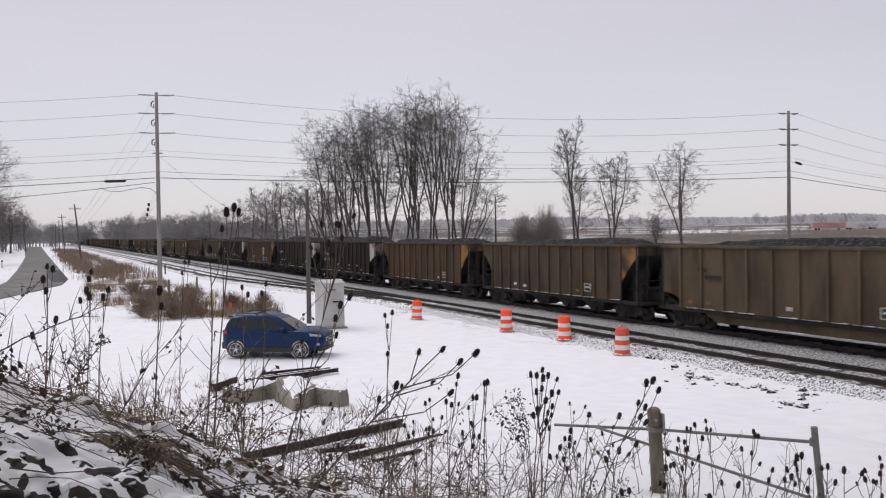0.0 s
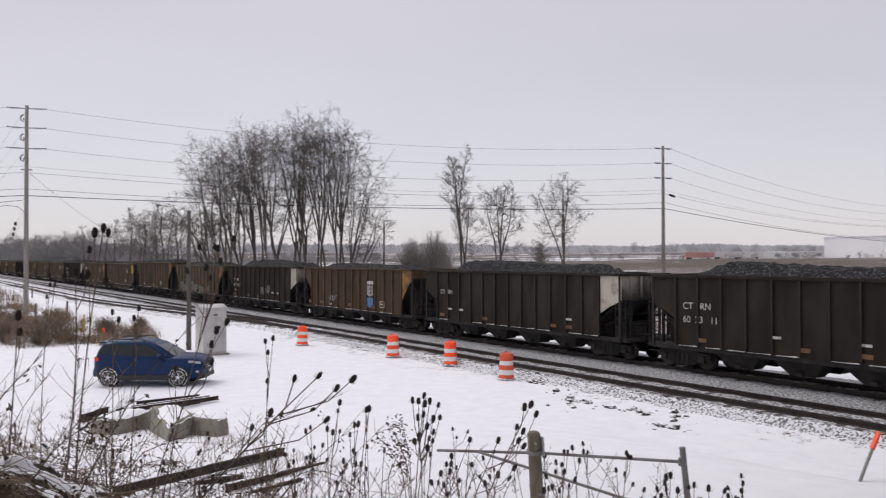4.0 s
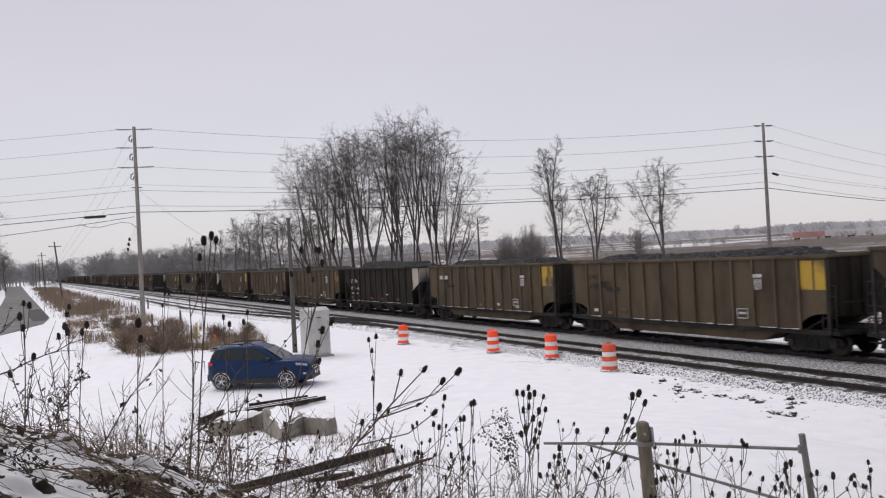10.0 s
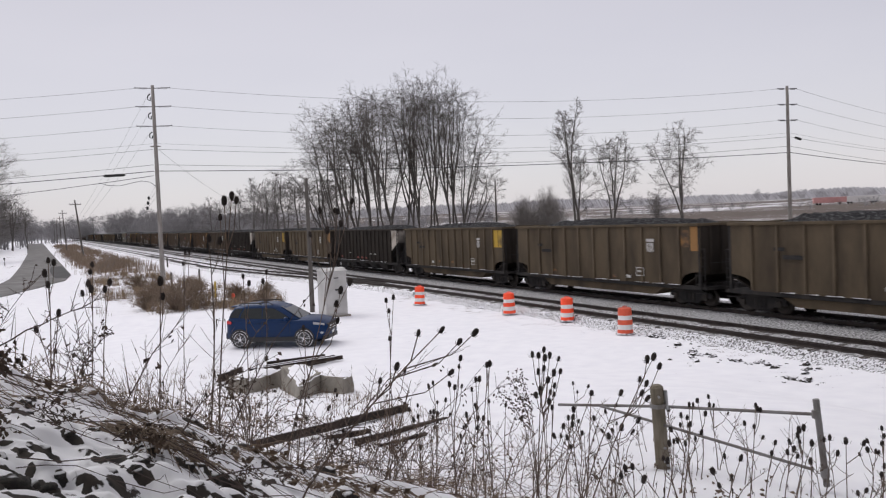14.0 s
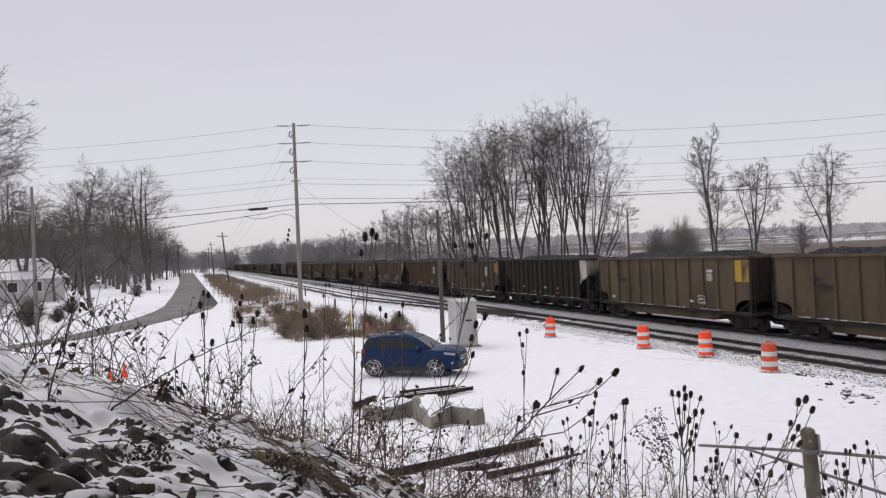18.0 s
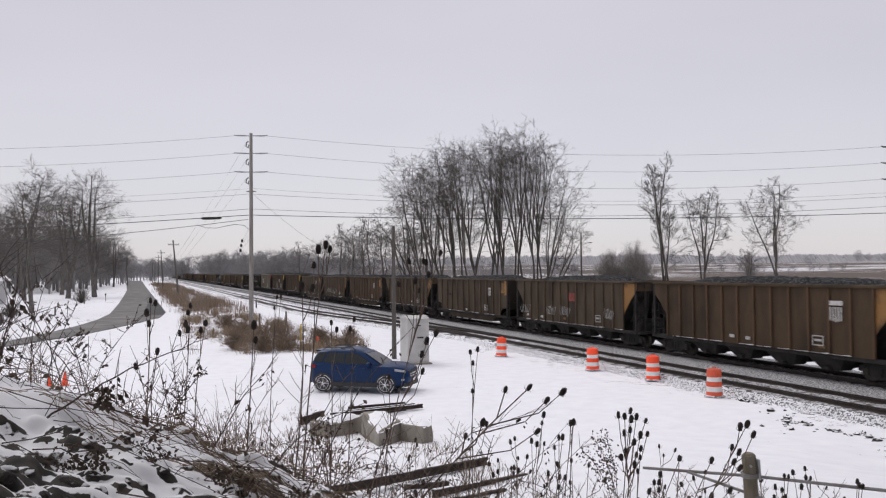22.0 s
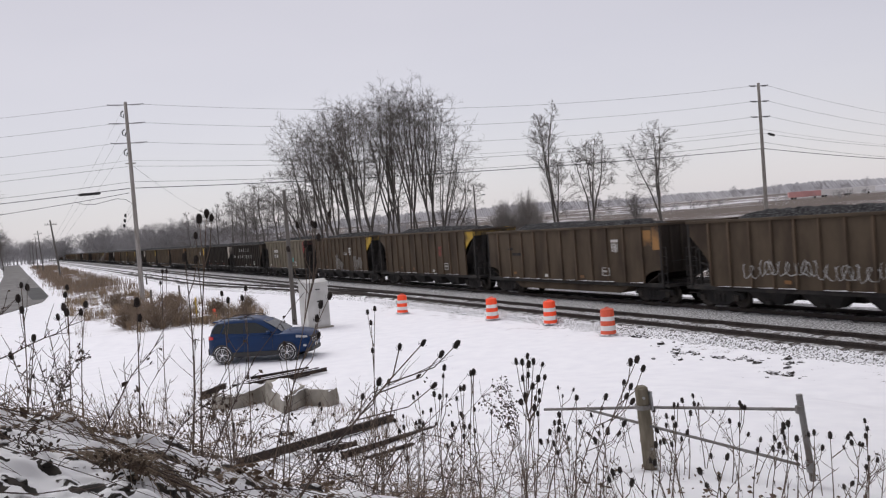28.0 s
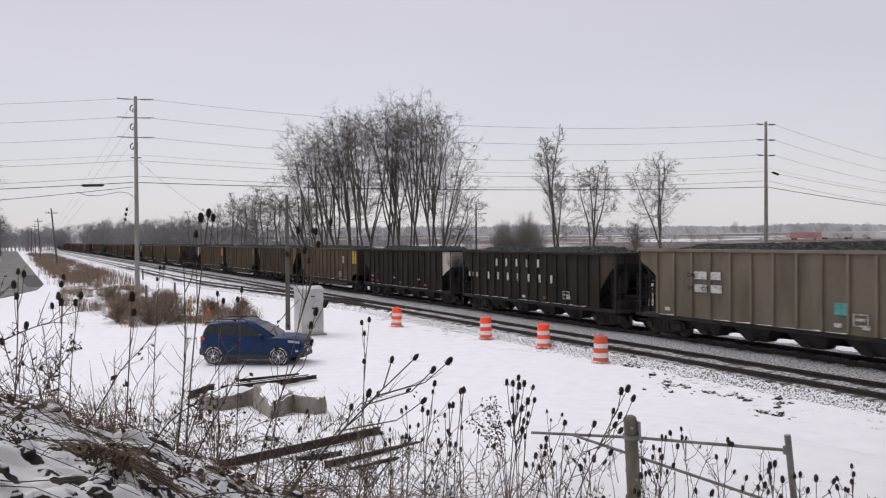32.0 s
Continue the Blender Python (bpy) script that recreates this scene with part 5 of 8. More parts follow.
def block(corners, h):
    """A broken chunk of concrete on a four-sided foot, battered inwards, with snow heaped on it."""
    cx, cy = sum(p[0] for p in corners) / 4, sum(p[1] for p in corners) / 4
    z = ground_z(cx, cy)
    rng = random.Random(int(cx * 100))
    c = thing("concrete_block", "old stained concrete block half buried in snow", "concrete block", pose(cx, cy, z - 0.08), group="concrete blocks")
    foot = [Vector((x - cx, y - cy, 0)) for x, y in corners]
    rows = []
    for u, k in ((0, 1.0), (0.45, 0.97), (0.93, 0.92), (1.0, 0.87)):
        row = []
        for i in range(4):
            for w in (0.04, 0.35, 0.65, 0.96):
                p = foot[i].lerp(foot[(i + 1) % 4], w) * k
                row.append(Vector((p.x + rng.uniform(-0.018, 0.018), p.y + rng.uniform(-0.018, 0.018), u * (h + 0.08) + (rng.uniform(-0.05, 0.01) if u > 0.9 else 0))))
        rows.append(row)
    part("block", Build().loft(rows), OLD_CONCRETE, c)
    vs, n = [], 7
    for i in range(n):
        for j in range(n):
            u, v = i / (n - 1), j / (n - 1)
            p = (foot[0].lerp(foot[1], u)).lerp(foot[3].lerp(foot[2], u), v) * 0.93
            edge = min(u, v, 1 - u, 1 - v) * 4
            vs.append(p + Vector((rng.uniform(-0.03, 0.03), rng.uniform(-0.03, 0.03), h + 0.04 + rng.uniform(-0.03, 0.02) + min(1, edge) * rng.uniform(0.07, 0.15))))
    part("snow_cap", Build().add(vs, [(i * n + j, (i + 1) * n + j, (i + 1) * n + j + 1, i * n + j + 1) for i in range(n - 1) for j in range(n - 1)]), SNOW_CAP, c, smooth=True)


block(((4.60, 21.0), (5.85, 21.8), (5.5, 22.5), (4.2, 21.9)), 0.46)
block(((5.20, 18.35), (6.22, 19.6), (6.30, 21.4), (5.58, 21.5)), 0.52)
block(((6.05, 19.75), (6.38, 18.55), (6.80, 18.9), (6.55, 20.1)), 0.46)
RUST = material("rusty_steel", (0.026, 0.020, 0.017), 0.85, 0.1, scale=3.0, vary=0.4, other=(0.06, 0.042, 0.032))


def scrap_rail(a, b, size, label, snow=0.45):
    a, b = Vector(a), Vector(b)
    ln = (b - a).length
    m = Matrix.Translation(a) @ (b - a).to_track_quat("Y", "Z").to_matrix().to_4x4()
    r = tagged(new("scrap_rail"), label, "scrap rail", "scrap rails")
    r.matrix_basis = m
    s = size
    prof = [(-s * .5, -s * .55), (s * .5, -s * .55), (s * .5, -s * .45), (s * .1, -s * .35), (s * .1, s * .3), (s * .27, s * .35), (s * .27, s * .55), (-s * .27, s * .55), (-s * .27, s * .35), (-s * .1, s * .3), (-s * .1, -s * .35), (-s * .5, -s * .45)]
    part("rail", Build().loft([[Vector((x, y, z)) for x, z in prof] for y in (0, ln)]), RUST, r)
    part("snow_strip", Build().box(-s * .24, 0.02, s * .55, s * .24, ln * snow, s * .66), SNOW_CAP, r)


scrap_rail((2.55, 11.6, 1.42), (6.3, 14.5, 0.88), 0.12, "rusty length of steel rail lying in the weeds")
scrap_rail((4.05, 11.35, 1.26), (6.35, 12.85, 0.94), 0.13, "rusty length of steel rail lying in the weeds")
scrap_rail((4.3, 11.0, 1.22), (5.3, 11.5, 1.12), 0.13, "short rusty rail half under snow")
scrap_rail((3.9, 12.3, 1.12), (4.6, 12.1, 1.16), 0.13, "short rusty rail half under snow")
scrap_rail((4.9, 12.9, 0.96), (5.6, 12.7, 0.94), 0.12, "short rusty rail half under snow")
scrap_rail((5.6, 25.3, 0.08), (8.4, 25.6, 0.12), 0.06, "rusty rail lying behind the concrete blocks")
scrap_rail((5.9, 24.2, 0.10), (8.0, 24.9, 0.12), 0.06, "rusty rail lying behind the concrete blocks")
for n_, (y0_, y1_) in enumerate(((24.75, 25.25), (25.05, 25.5), (25.75, 25.9))):
    scrap_rail((5.7 + 0.3 * n_, y0_, 0.14), (8.7 - 0.2 * n_, y1_, 0.14), 0.11, "rusty snow-covered rail stacked behind the concrete blocks", 0.93)
scrap_rail((4.45, 24.2, 0.14), (5.3, 24.9, 0.16), 0.20, "thick rusty rail end beside the concrete blocks")

# bridge overhead
bridge = thing("bridge", "road bridge overhead: dark steel girders on a concrete pier", "bridge", kind="structure")
part("deck", Build().box(-9, -4.6, 8.25, 48, 4.5, 8.55), CONCRETE, bridge)
for y in (3.50, 1.05, -1.40, -3.85):
    b = Build()
    b.box(-9, y - 0.2, 7.02, 48, y + 0.2, 7.06)
    b.box(-9, y - 0.012, 7.06, 48, y + 0.012, 8.2)
    b.box(-9, y - 0.2, 8.2, 48, y + 0.2, 8.246)
    part("girder", b, GIRDER, bridge)
    part("bearing", Build().box(10.1, y - 0.14, 6.80, 10.6, y + 0.14, 7.02), GIRDER, bridge)
cap_poly = [(4.04, 6.80), (4.04, 5.80), (3.3, 5.56), (-3.4, 5.56), (-4.4, 5.80), (-4.4, 6.80)]
part("pier_cap", Build().prism(cap_poly, 9.95, 11.0), CONCRETE, bridge)
for y in (1.6, -1.7):
    part("column", Build().tube([(10.5, y, -0.2), (10.5, y, 5.58)], 0.45, 20), CONCRETE, bridge, smooth=True)
part("abutment", Build().box(-9.4, -4.6, 0, -8.6, 4.5, 8.24), CONCRETE, bridge)

# ---- parked car ----
CAR_BLUE = material("dark_blue_car_paint", (0.002, 0.022, 0.080), 0.32, 0.1, scale=1.5, vary=0.12, bump=0.0, spec=0.2, coat=0.15, obj=0.0)
CAR_GLASS = plain("dark_car_glass", (0.010, 0.013, 0.013), 0.06, spec=0.45)
CAR_TRIM = plain("black_trim", (0.018, 0.018, 0.019), 0.55)
CHROME = plain("bright_alloy", (0.62, 0.62, 0.63), 0.25, 0.9)
LAMP_CLEAR = plain("headlamp_glass", (0.45, 0.46, 0.48), 0.1, 0.3)
LAMP_RED = plain("red_tail_lamp", (0.45, 0.012, 0.012), 0.2)


def suv(x, y, yaw):
    c = thing("car", "dark blue compact five-door car parked on snow, silver wheels", "car", pose(x, y, 0.0, 0, 0, yaw))
    rows = [(-1.84, 0.66, 0.44, 0.96, 1.00), (-1.80, 0.79, 0.36, 1.05, 1.08), (-1.56, 0.868, 0.29, 1.08, 1.10), (-1.0, 0.885, 0.26, 1.07, 1.09), (0.0, 0.885, 0.25, 1.05, 1.07),
            (0.8, 0.885, 0.25, 1.03, 1.07), (1.2, 0.882, 0.25, 1.03, 1.10), (1.65, 0.868, 0.27, 1.00, 1.08), (1.90, 0.82, 0.31, 0.95, 1.02), (2.04, 0.73, 0.34, 0.87, 0.93), (2.10, 0.60, 0.38, 0.76, 0.82)]

    def section(s):
        px, w, zb, zs, zc = s
        half = [(w * 0.9, zb), (w * 0.985, zb + 0.10), (w, zb + 0.3), (w * 0.985, zs - 0.14), (w * 0.945, zs - 0.02), (w * 0.84, zs + 0.012), (w * 0.5, zc)]
        return [Vector((px, -a, z)) for a, z in half] + [Vector((px, a, z)) for a, z in half[::-1]]

    body = part("body", Build().loft([section(s) for s in rows]), CAR_BLUE, c, smooth=True)
    rings = [(1.02, -1.81, 1.14, 0.840), (1.10, -1.80, 1.02, 0.828), (1.30, -1.73, 0.70, 0.775), (1.50, -1.60, 0.36, 0.715), (1.60, -1.42, 0.12, 0.655), (1.655, -1.02, -0.20, 0.52)]

    def ring(z, x0, x1, w):
        r = 0.10
        return [Vector((a, b, z)) for a, b in ((x0, -w + 0.22), (x0 + r, -w + 0.03), (x0 + 0.5, -w), (x1 - 0.5, -w), (x1 - 0.12, -w + 0.06), (x1, -w + 0.28), (x1, w - 0.28), (x1 - 0.12, w - 0.06), (x1 - 0.5, w), (x0 + 0.5, w), (x0 + r, w - 0.03), (x0, w - 0.22))]

    part("cabin", Build().loft([ring(*r) for r in rings]), CAR_BLUE, c, smooth=True)

    def wide_at(z):
        for (za, _, _, wa), (zb, _, _, wb) in zip(rings, rings[1:]):
            if z <= zb:
                return wa + (wb - wa) * (z - za) / (zb - za)
        return rings[-1][3]

    def front_at(z):
        for (za, _, fa, _), (zb, _, fb, _) in zip(rings, rings[1:]):
            if z <= zb:
                return fa + (fb - fa) * (z - za) / (zb - za)
        return rings[-1][2]

    def side_panel(poly, s, off):
        b = Build()
        b.add([Vector((px, s * (wide_at(z) + off), z)) for px, z in poly] + [Vector((px, s * (wide_at(z) - 0.02), z)) for px, z in poly],
              [tuple(range(len(poly)))] + [(i, (i + 1) % len(poly), len(poly) + (i + 1) % len(poly), len(poly) + i) for i in range(len(poly))])
        return b

    for s in (-1, 1):
        part("rear_window", side_panel([(-1.27, 1.14), (-0.39, 1.10), (-0.39, 1.30), (-0.39, 1.50), (-1.08, 1.50), (-1.19, 1.34)], s, 0.006), CAR_GLASS, c)
        part("front_window", side_panel([(-0.36, 1.10), (0.72, 1.09), (0.58, 1.20), (0.34, 1.34), (0.06, 1.48), (-0.36, 1.50)], s, 0.006), CAR_GLASS, c)
        part("quarter_window", side_panel([(-1.68, 1.17), (-1.32, 1.15), (-1.24, 1.34), (-1.14, 1.50), (-1.44, 1.50), (-1.58, 1.34)], s, 0.006), CAR_GLASS, c)
        part("roof_rail", Build().tube([(-1.36, s * 0.60, 1.60), (-1.24, s * 0.60, 1.675), (-0.15, s * 0.60, 1.69), (0.0, s * 0.61, 1.60)], 0.018, 6), CAR_TRIM, c)
        mr = part("mirror", Build().ball((0.62, s * 0.985, 1.10), 0.09, 0.13, 0.085), CAR_BLUE, c, smooth=True)
        part("mirror_arm", Build().box(0.56, min(s * 0.84, s * 0.94), 1.04, 0.66, max(s * 0.84, s * 0.94), 1.08), CAR_TRIM, mr)
        part("sill_cladding", Build().box(-0.92, s * 0.86 - 0.045, 0.24, 0.92, s * 0.86 + 0.045, 0.42, bevel=0.02), CAR_TRIM, c)
        for px in (-0.38, 0.72):
            part("door_gap", Build().box(px - 0.006, s * 0.884 - 0.006, 0.44, px + 0.006, s * 0.884 + 0.006, 1.0), CAR_TRIM, c)
        for px in (-0.58, 0.45):
            part("door_handle", Build().box(px - 0.1, s * 0.895 - 0.02, 0.90, px + 0.1, s * 0.895 + 0.02, 0.935, bevel=0.01), CAR_BLUE, c)
        part("headlamp", Build().loft([[Vector((px, s * w, z)) for px, w, z in ((1.62, 0.852, 0.86), (1.62, 0.852, 0.95), (2.0, 0.70, 0.89), (2.0, 0.70, 0.80))], [Vector((px, s * w, z)) for px, w, z in ((1.64, 0.89, 0.86), (1.66, 0.88, 0.935), (2.03, 0.765, 0.89), (2.04, 0.765, 0.81))]]), LAMP_CLEAR, c)
        part("fog_lamp", Build().box(1.88, s * 0.80 - 0.06, 0.50, 1.99, s * 0.80 + 0.04, 0.58, bevel=0.02), LAMP_CLEAR, c)
        part("tail_lamp", Build().loft([[Vector((px, s * w, z)) for px, w, z in ((-1.78, 0.70, 0.92), (-1.78, 0.70, 1.06), (-1.58, 0.86, 1.03), (-1.58, 0.86, 0.93))], [Vector((px, s * w, z)) for px, w, z in ((-1.82, 0.76, 0.92), (-1.80, 0.76, 1.06), (-1.60, 0.895, 1.02), (-1.60, 0.895, 0.94))]]), LAMP_RED, c)
        for px in (-1.26, 1.26):
            ar = [(px + 0.40 * math.cos(math.pi * k / 12), 0.34 + 0.40 * math.sin(math.pi * k / 12)) for k in range(13)]
            b = Build()
            vs = [Vector((a, s * 0.896, z)) for a, z in ar] + [Vector((px + (a - px) * 0.86, s * 0.896, 0.34 + (z - 0.34) * 0.86)) for a, z in ar]
            b.add(vs, [(i, i + 1, 14 + i, 13 + i) for i in range(12)])
            b.add([v - Vector((0, s * 0.03, 0)) for v in vs], [(i, i + 1, 14 + i, 13 + i) for i in range(12)])
            part("arch_cladding", b, CAR_TRIM, c)
            part("arch_well", Build().tube([(px, s * 0.60, 0.36), (px, s * 0.889, 0.36)], 0.37, 24), CAR_TRIM, c)
            wheel(c, px, s)
    # windscreens
    zs = [1.09, 1.23, 1.37, 1.53]
    b = Build()
    vs = []
    for z in zs:
        w = wide_at(z) - 0.16
        fx = front_at(z) + 0.012
        vs += [Vector((fx, -w, z)), Vector((fx + 0.0, 0, z + 0.0)), Vector((fx, w, z))]
    b.add(vs, [(3 * i + k, 3 * i + k + 1, 3 * i + k + 4, 3 * i + k + 3) for i in range(3) for k in range(2)])
    part("windscreen", b, CAR_GLASS, c)
    part("wiper", Build().tube([(1.05, -0.35, 1.11), (0.76, 0.10, 1.28)], 0.012, 5), CAR_TRIM, c)
    part("rear_screen", Build().add([Vector(v) for v in ((-1.808, -0.56, 1.12), (-1.808, 0.56, 1.12), (-1.655, 0.48, 1.44), (-1.655, -0.48, 1.44))], [(0, 3, 2, 1)]), CAR_GLASS, c)
    part("spoiler", Build().box(-1.70, -0.54, 1.53, -1.34, 0.54, 1.58, bevel=0.015), CAR_BLUE, c)
    part("grille", Build().add([Vector(v) for v in ((2.08, -0.46, 0.56), (2.08, 0.46, 0.56), (2.05, 0.60, 0.86), (2.05, -0.60, 0.86), (2.125, -0.42, 0.58), (2.125, 0.42, 0.58), (2.105, 0.54, 0.83), (2.105, -0.54, 0.83))], [(4, 5, 6, 7), (0, 1, 5, 4), (1, 2, 6, 5), (2, 3, 7, 6), (3, 0, 4, 7)]), CAR_TRIM, c)
    part("bumper", Build().loft([[Vector((1.96, a, z)) for a, z in ((-0.80, 0.26), (0.80, 0.26), (0.80, 0.42), (-0.80, 0.42))], [Vector((2.13, a, z)) for a, z in ((-0.55, 0.28), (0.55, 0.28), (0.55, 0.42), (-0.55, 0.42))]]), CAR_TRIM, c)
    part("rear_bumper", Build().box(-1.88, -0.74, 0.34, -1.75, 0.74, 0.60, bevel=0.03), CAR_TRIM, c)
    for z in (0.64, 0.73):
        part("grille_bar", Build().box(2.11, -0.46, z, 2.135, 0.46, z + 0.025), CHROME, c)
    part("number_plate", Build().box(2.128, -0.15, 0.44, 2.14, 0.15, 0.54), WHITE_BAND, c)
    part("aerial", Build().tube([(-1.3, 0, 1.62), (-1.5, 0, 1.80)], 0.008, 5), CAR_TRIM, c)
    return c


def wheel(c, px, s):
    n = 26
    prof = [(0.20, 0.66), (0.31, 0.67), (0.335, 0.71), (0.335, 0.86), (0.315, 0.895), (0.245, 0.905), (0.235, 0.885), (0.235, 0.80)]
    w = part("wheel", Build().loft([[Vector((px + r * math.cos(2 * math.pi * k / n), s * a, 0.335 + r * math.sin(2 * math.pi * k / n))) for k in range(n)] for r, a in prof], cap=False), RUBBER, c, smooth=False)
    part("rim", Build().tube([(px, s * 0.875, 0.335), (px, s * 0.90, 0.335)], 0.236, n, False).tube([(px, s * 0.80, 0.335), (px, s * 0.806, 0.335)], 0.235, n), CAR_TRIM, w)
    b = Build()
    for k in range(5):
        for dlt in (-0.22, 0.22):
            a0, a1 = 2 * math.pi * k / 5 + 0.2 + dlt * 0.4, 2 * math.pi * k / 5 + 0.2 + dlt
            b.tube([(px + 0.05 * math.cos(a0), s * 0.895, 0.335 + 0.05 * math.sin(a0)), (px + 0.232 * math.cos(a1), s * 0.892, 0.335 + 0.232 * math.sin(a1))], [0.013, 0.009], 4)
    b.tube([(px, s * 0.87, 0.335), (px, s * 0.905, 0.335)], 0.055, 10)
    for k, (a0, a1) in enumerate(((0.1, 1.5), (1.7, 2.9), (3.2, 5.0), (5.3, 6.2))):
        arc = [a0 + (a1 - a0) * i / 8 for i in range(9)]
        part("packed_snow", Build().tube([(px + 0.322 * math.cos(a), s * 0.886, 0.335 + 0.322 * math.sin(a)) for a in arc], [0.004] + [0.011] * 7 + [0.004], 5), SNOW_CAP, w, "snow packed round the tyre")
    ring = [(px + 0.236 * math.cos(2 * math.pi * k / n), s * 0.897, 0.335 + 0.236 * math.sin(2 * math.pi * k / n)) for k in range(n + 1)]
    b.tube(ring, 0.013, 4, False)
    part("spokes", b, CHROME, w)


suv(8.02, 30.5, -35.3)

# ---- trees and distance ----
BARK = material("grey_bark", (0.085, 0.076, 0.068), 0.95, scale=3.0, vary=0.35, other=(0.17, 0.16, 0.15), stretch=(3, 3, 0.6), fine=18.0, bump=0.3)
TWIG = material("bare_twigs", (0.090, 0.079, 0.072), 0.95, scale=2.0, vary=0.3, other=(0.14, 0.126, 0.118), bump=0.0)
# far twigs are paler than TWIG: distance haze painted into the colour
FAR_TWIG = material("far_hazed_twigs", (0.24, 0.235, 0.24), 0.95, scale=0.05, vary=0.2, other=(0.26, 0.255, 0.26), bump=0.0, island=0.25)


def bare_crown(rng, height, stems, reach, r0, thin, laterals, subs, twigs, low=0.38, rise=0.55, zig=0.16, top=0.35, fill=0.75):
    """Wavering stems, side limbs that bend as they climb, and fine crooked twigs. A stem: its lean, its height as a share, and where on the first it starts."""
    trunk, crown = Build(), Build()

    def rand():
        return Vector((rng.gauss(0, 1), rng.gauss(0, 1), rng.gauss(0, 0.8)))

    def path(q, v, length, segs, bend, lift, hold=0.0):
        pts, w, aim = [q], Vector((0, 0, 0)), v
        for _ in range(segs):
            w = w * 0.35 + rand() * bend
            v = (v * (1 - hold) + aim * hold + w + Vector((0, 0, lift))).normalized()
            q = q + v * (length / segs)
            pts.append(q)
        return pts, v

    def along(pts, u):
        f = min(max(u, 0.0), 0.999) * (len(pts) - 1)
        return pts[int(f)].lerp(pts[int(f) + 1], f - int(f)), (pts[int(f) + 1] - pts[int(f)]).normalized()

    first = None
    for lx, ly, share, start in stems:
        if first is None or start <= 0:
            base, size = Vector((rng.uniform(-0.3, 0.3) * (first is not None), rng.uniform(-0.3, 0.3) * (first is not None), -0.3)), 1.0
        else:
            base, size = along(first, start)[0], 0.72
        ln = (height * share - base.z) * 1.03
        line, _ = path(base, Vector((lx, ly, 1)).normalized(), ln, 12, 0.075, 0.0, 0.45)
        first = first or line
        n = len(line) - 1
        trunk.tube(line, [r0 * size * (1.2 if k == 0 and start <= 0 else (1 - 0.93 * k / n) ** 0.85) + thin for k in range(n + 1)], 7, False)
        foot = max(low - max(start, 0), 0.12)
        for k in range(laterals):
            u = foot + (0.985 - foot) * ((k + rng.random()) / laterals) ** fill
            q, d = along(line, u)
            az = 2.4 * k + rng.uniform(-0.6, 0.6)
            e = rise + rng.uniform(-0.25, 0.25) + 0.35 * u
            v = Vector((math.cos(az) * math.cos(e), math.sin(az) * math.cos(e), math.sin(e)))
            g = (u - foot) / (1 - foot)
            length = height * reach * rng.uniform(0.6, 1.1) * (top + (1 - top) * math.sin(math.pi * min(1.0, 0.22 + 0.78 * g)))
            limb, _ = path(q, v, length, 5, zig, 0.035)
            r = max(thin * 1.7, r0 * size * 0.30 * (1 - u) ** 0.6)
            trunk.tube(limb, [r, r * 0.82, r * 0.62, r * 0.45, r * 0.3 + thin * 0.4, thin], 4, False)
            for _ in range(subs):
                w = rng.uniform(0.18, 1.0)
                b, d = along(limb, w)
                d = (d + rand() * 0.62).normalized()
                sl = length * (0.20 + 0.26 * (1 - w)) * rng.uniform(0.7, 1.3) + height * 0.012
                sub, _ = path(b, d, sl, 3, zig * 1.3, 0.03)
                crown.tube(sub, [thin * 1.5, thin * 1.25, thin, thin * 0.6], 3, False)
                for _ in range(twigs):
                    c, d = along(sub, rng.uniform(0.2, 1.0))
                    tw, _ = path(c, (d + rand() * 0.7).normalized(), sl * rng.uniform(0.3, 0.6), 2, 0.3, 0.0)
                    crown.tube(tw, [thin * 0.85, thin * 0.7, thin * 0.4], 3, False)
    return trunk, crown


def bare_tree(seed, label, m, group, height, stems, reach, r0, thin, laterals, subs, twigs, twig=None, **shape):
    tr, cr = bare_crown(random.Random(seed), height, stems, reach, r0, thin, laterals, subs, twigs, **shape)
    t = thing("bare_tree", label, "tree", m, group)
    part("trunk", tr, BARK, t, smooth=True)
    part("crown", cr, twig or TWIG, t)
    return t


# the large clump beyond the railway: many slender wavering trunks under one domed crown
rng = random.Random(15)
DOME = ((25.0, 9.0), (27.0, 13.4), (29.8, 18.0), (35.5, 20.4), (39.2, 21.6), (43.1, 23.0), (47.0, 22.4), (49.5, 20.2), (51.0, 15.5), (55.0, 11.0))


def clump_tree(seed, foot, tip, y, crest, leaders, reach):
    """One tree of the clump: a main stem from its foot to its place in the crown, and leaders beside it."""
    foot, tip = foot * y / 91, tip * y / 91
    lean = (tip - foot) / crest
    st = [(lean, 0.0, 1.0, 0)] + [(lean + rng.uniform(0.07, 0.15) * (1 if (k + seed) % 2 else -1), rng.uniform(-0.12, 0.12), rng.uniform(0.90, 0.99), rng.uniform(0.18, 0.5)) for k in range(leaders)]
    bare_tree(seed, "tall slender bare tree in a dense clump behind the train", pose(foot, y, 0), "clump of bare trees", crest, st, reach, 0.110 + 0.0015 * crest, 0.0092, 15, 7, 4, low=0.34, rise=0.10, zig=0.24, top=0.95, fill=0.6)


for i in range(20):
    u = (i + 0.5 + rng.uniform(-0.2, 0.2)) / 20
    foot, tip = 32.0 + 16.0 * u, 29.8 + 17.4 * u
    crest = float(np.interp(tip, [q[0] for q in DOME], [q[1] for q in DOME])) * rng.uniform(0.89, 0.945)
    clump_tree(220 + i, foot, tip, 91 + rng.uniform(-4, 6), crest, 2 + i % 2, 0.20)
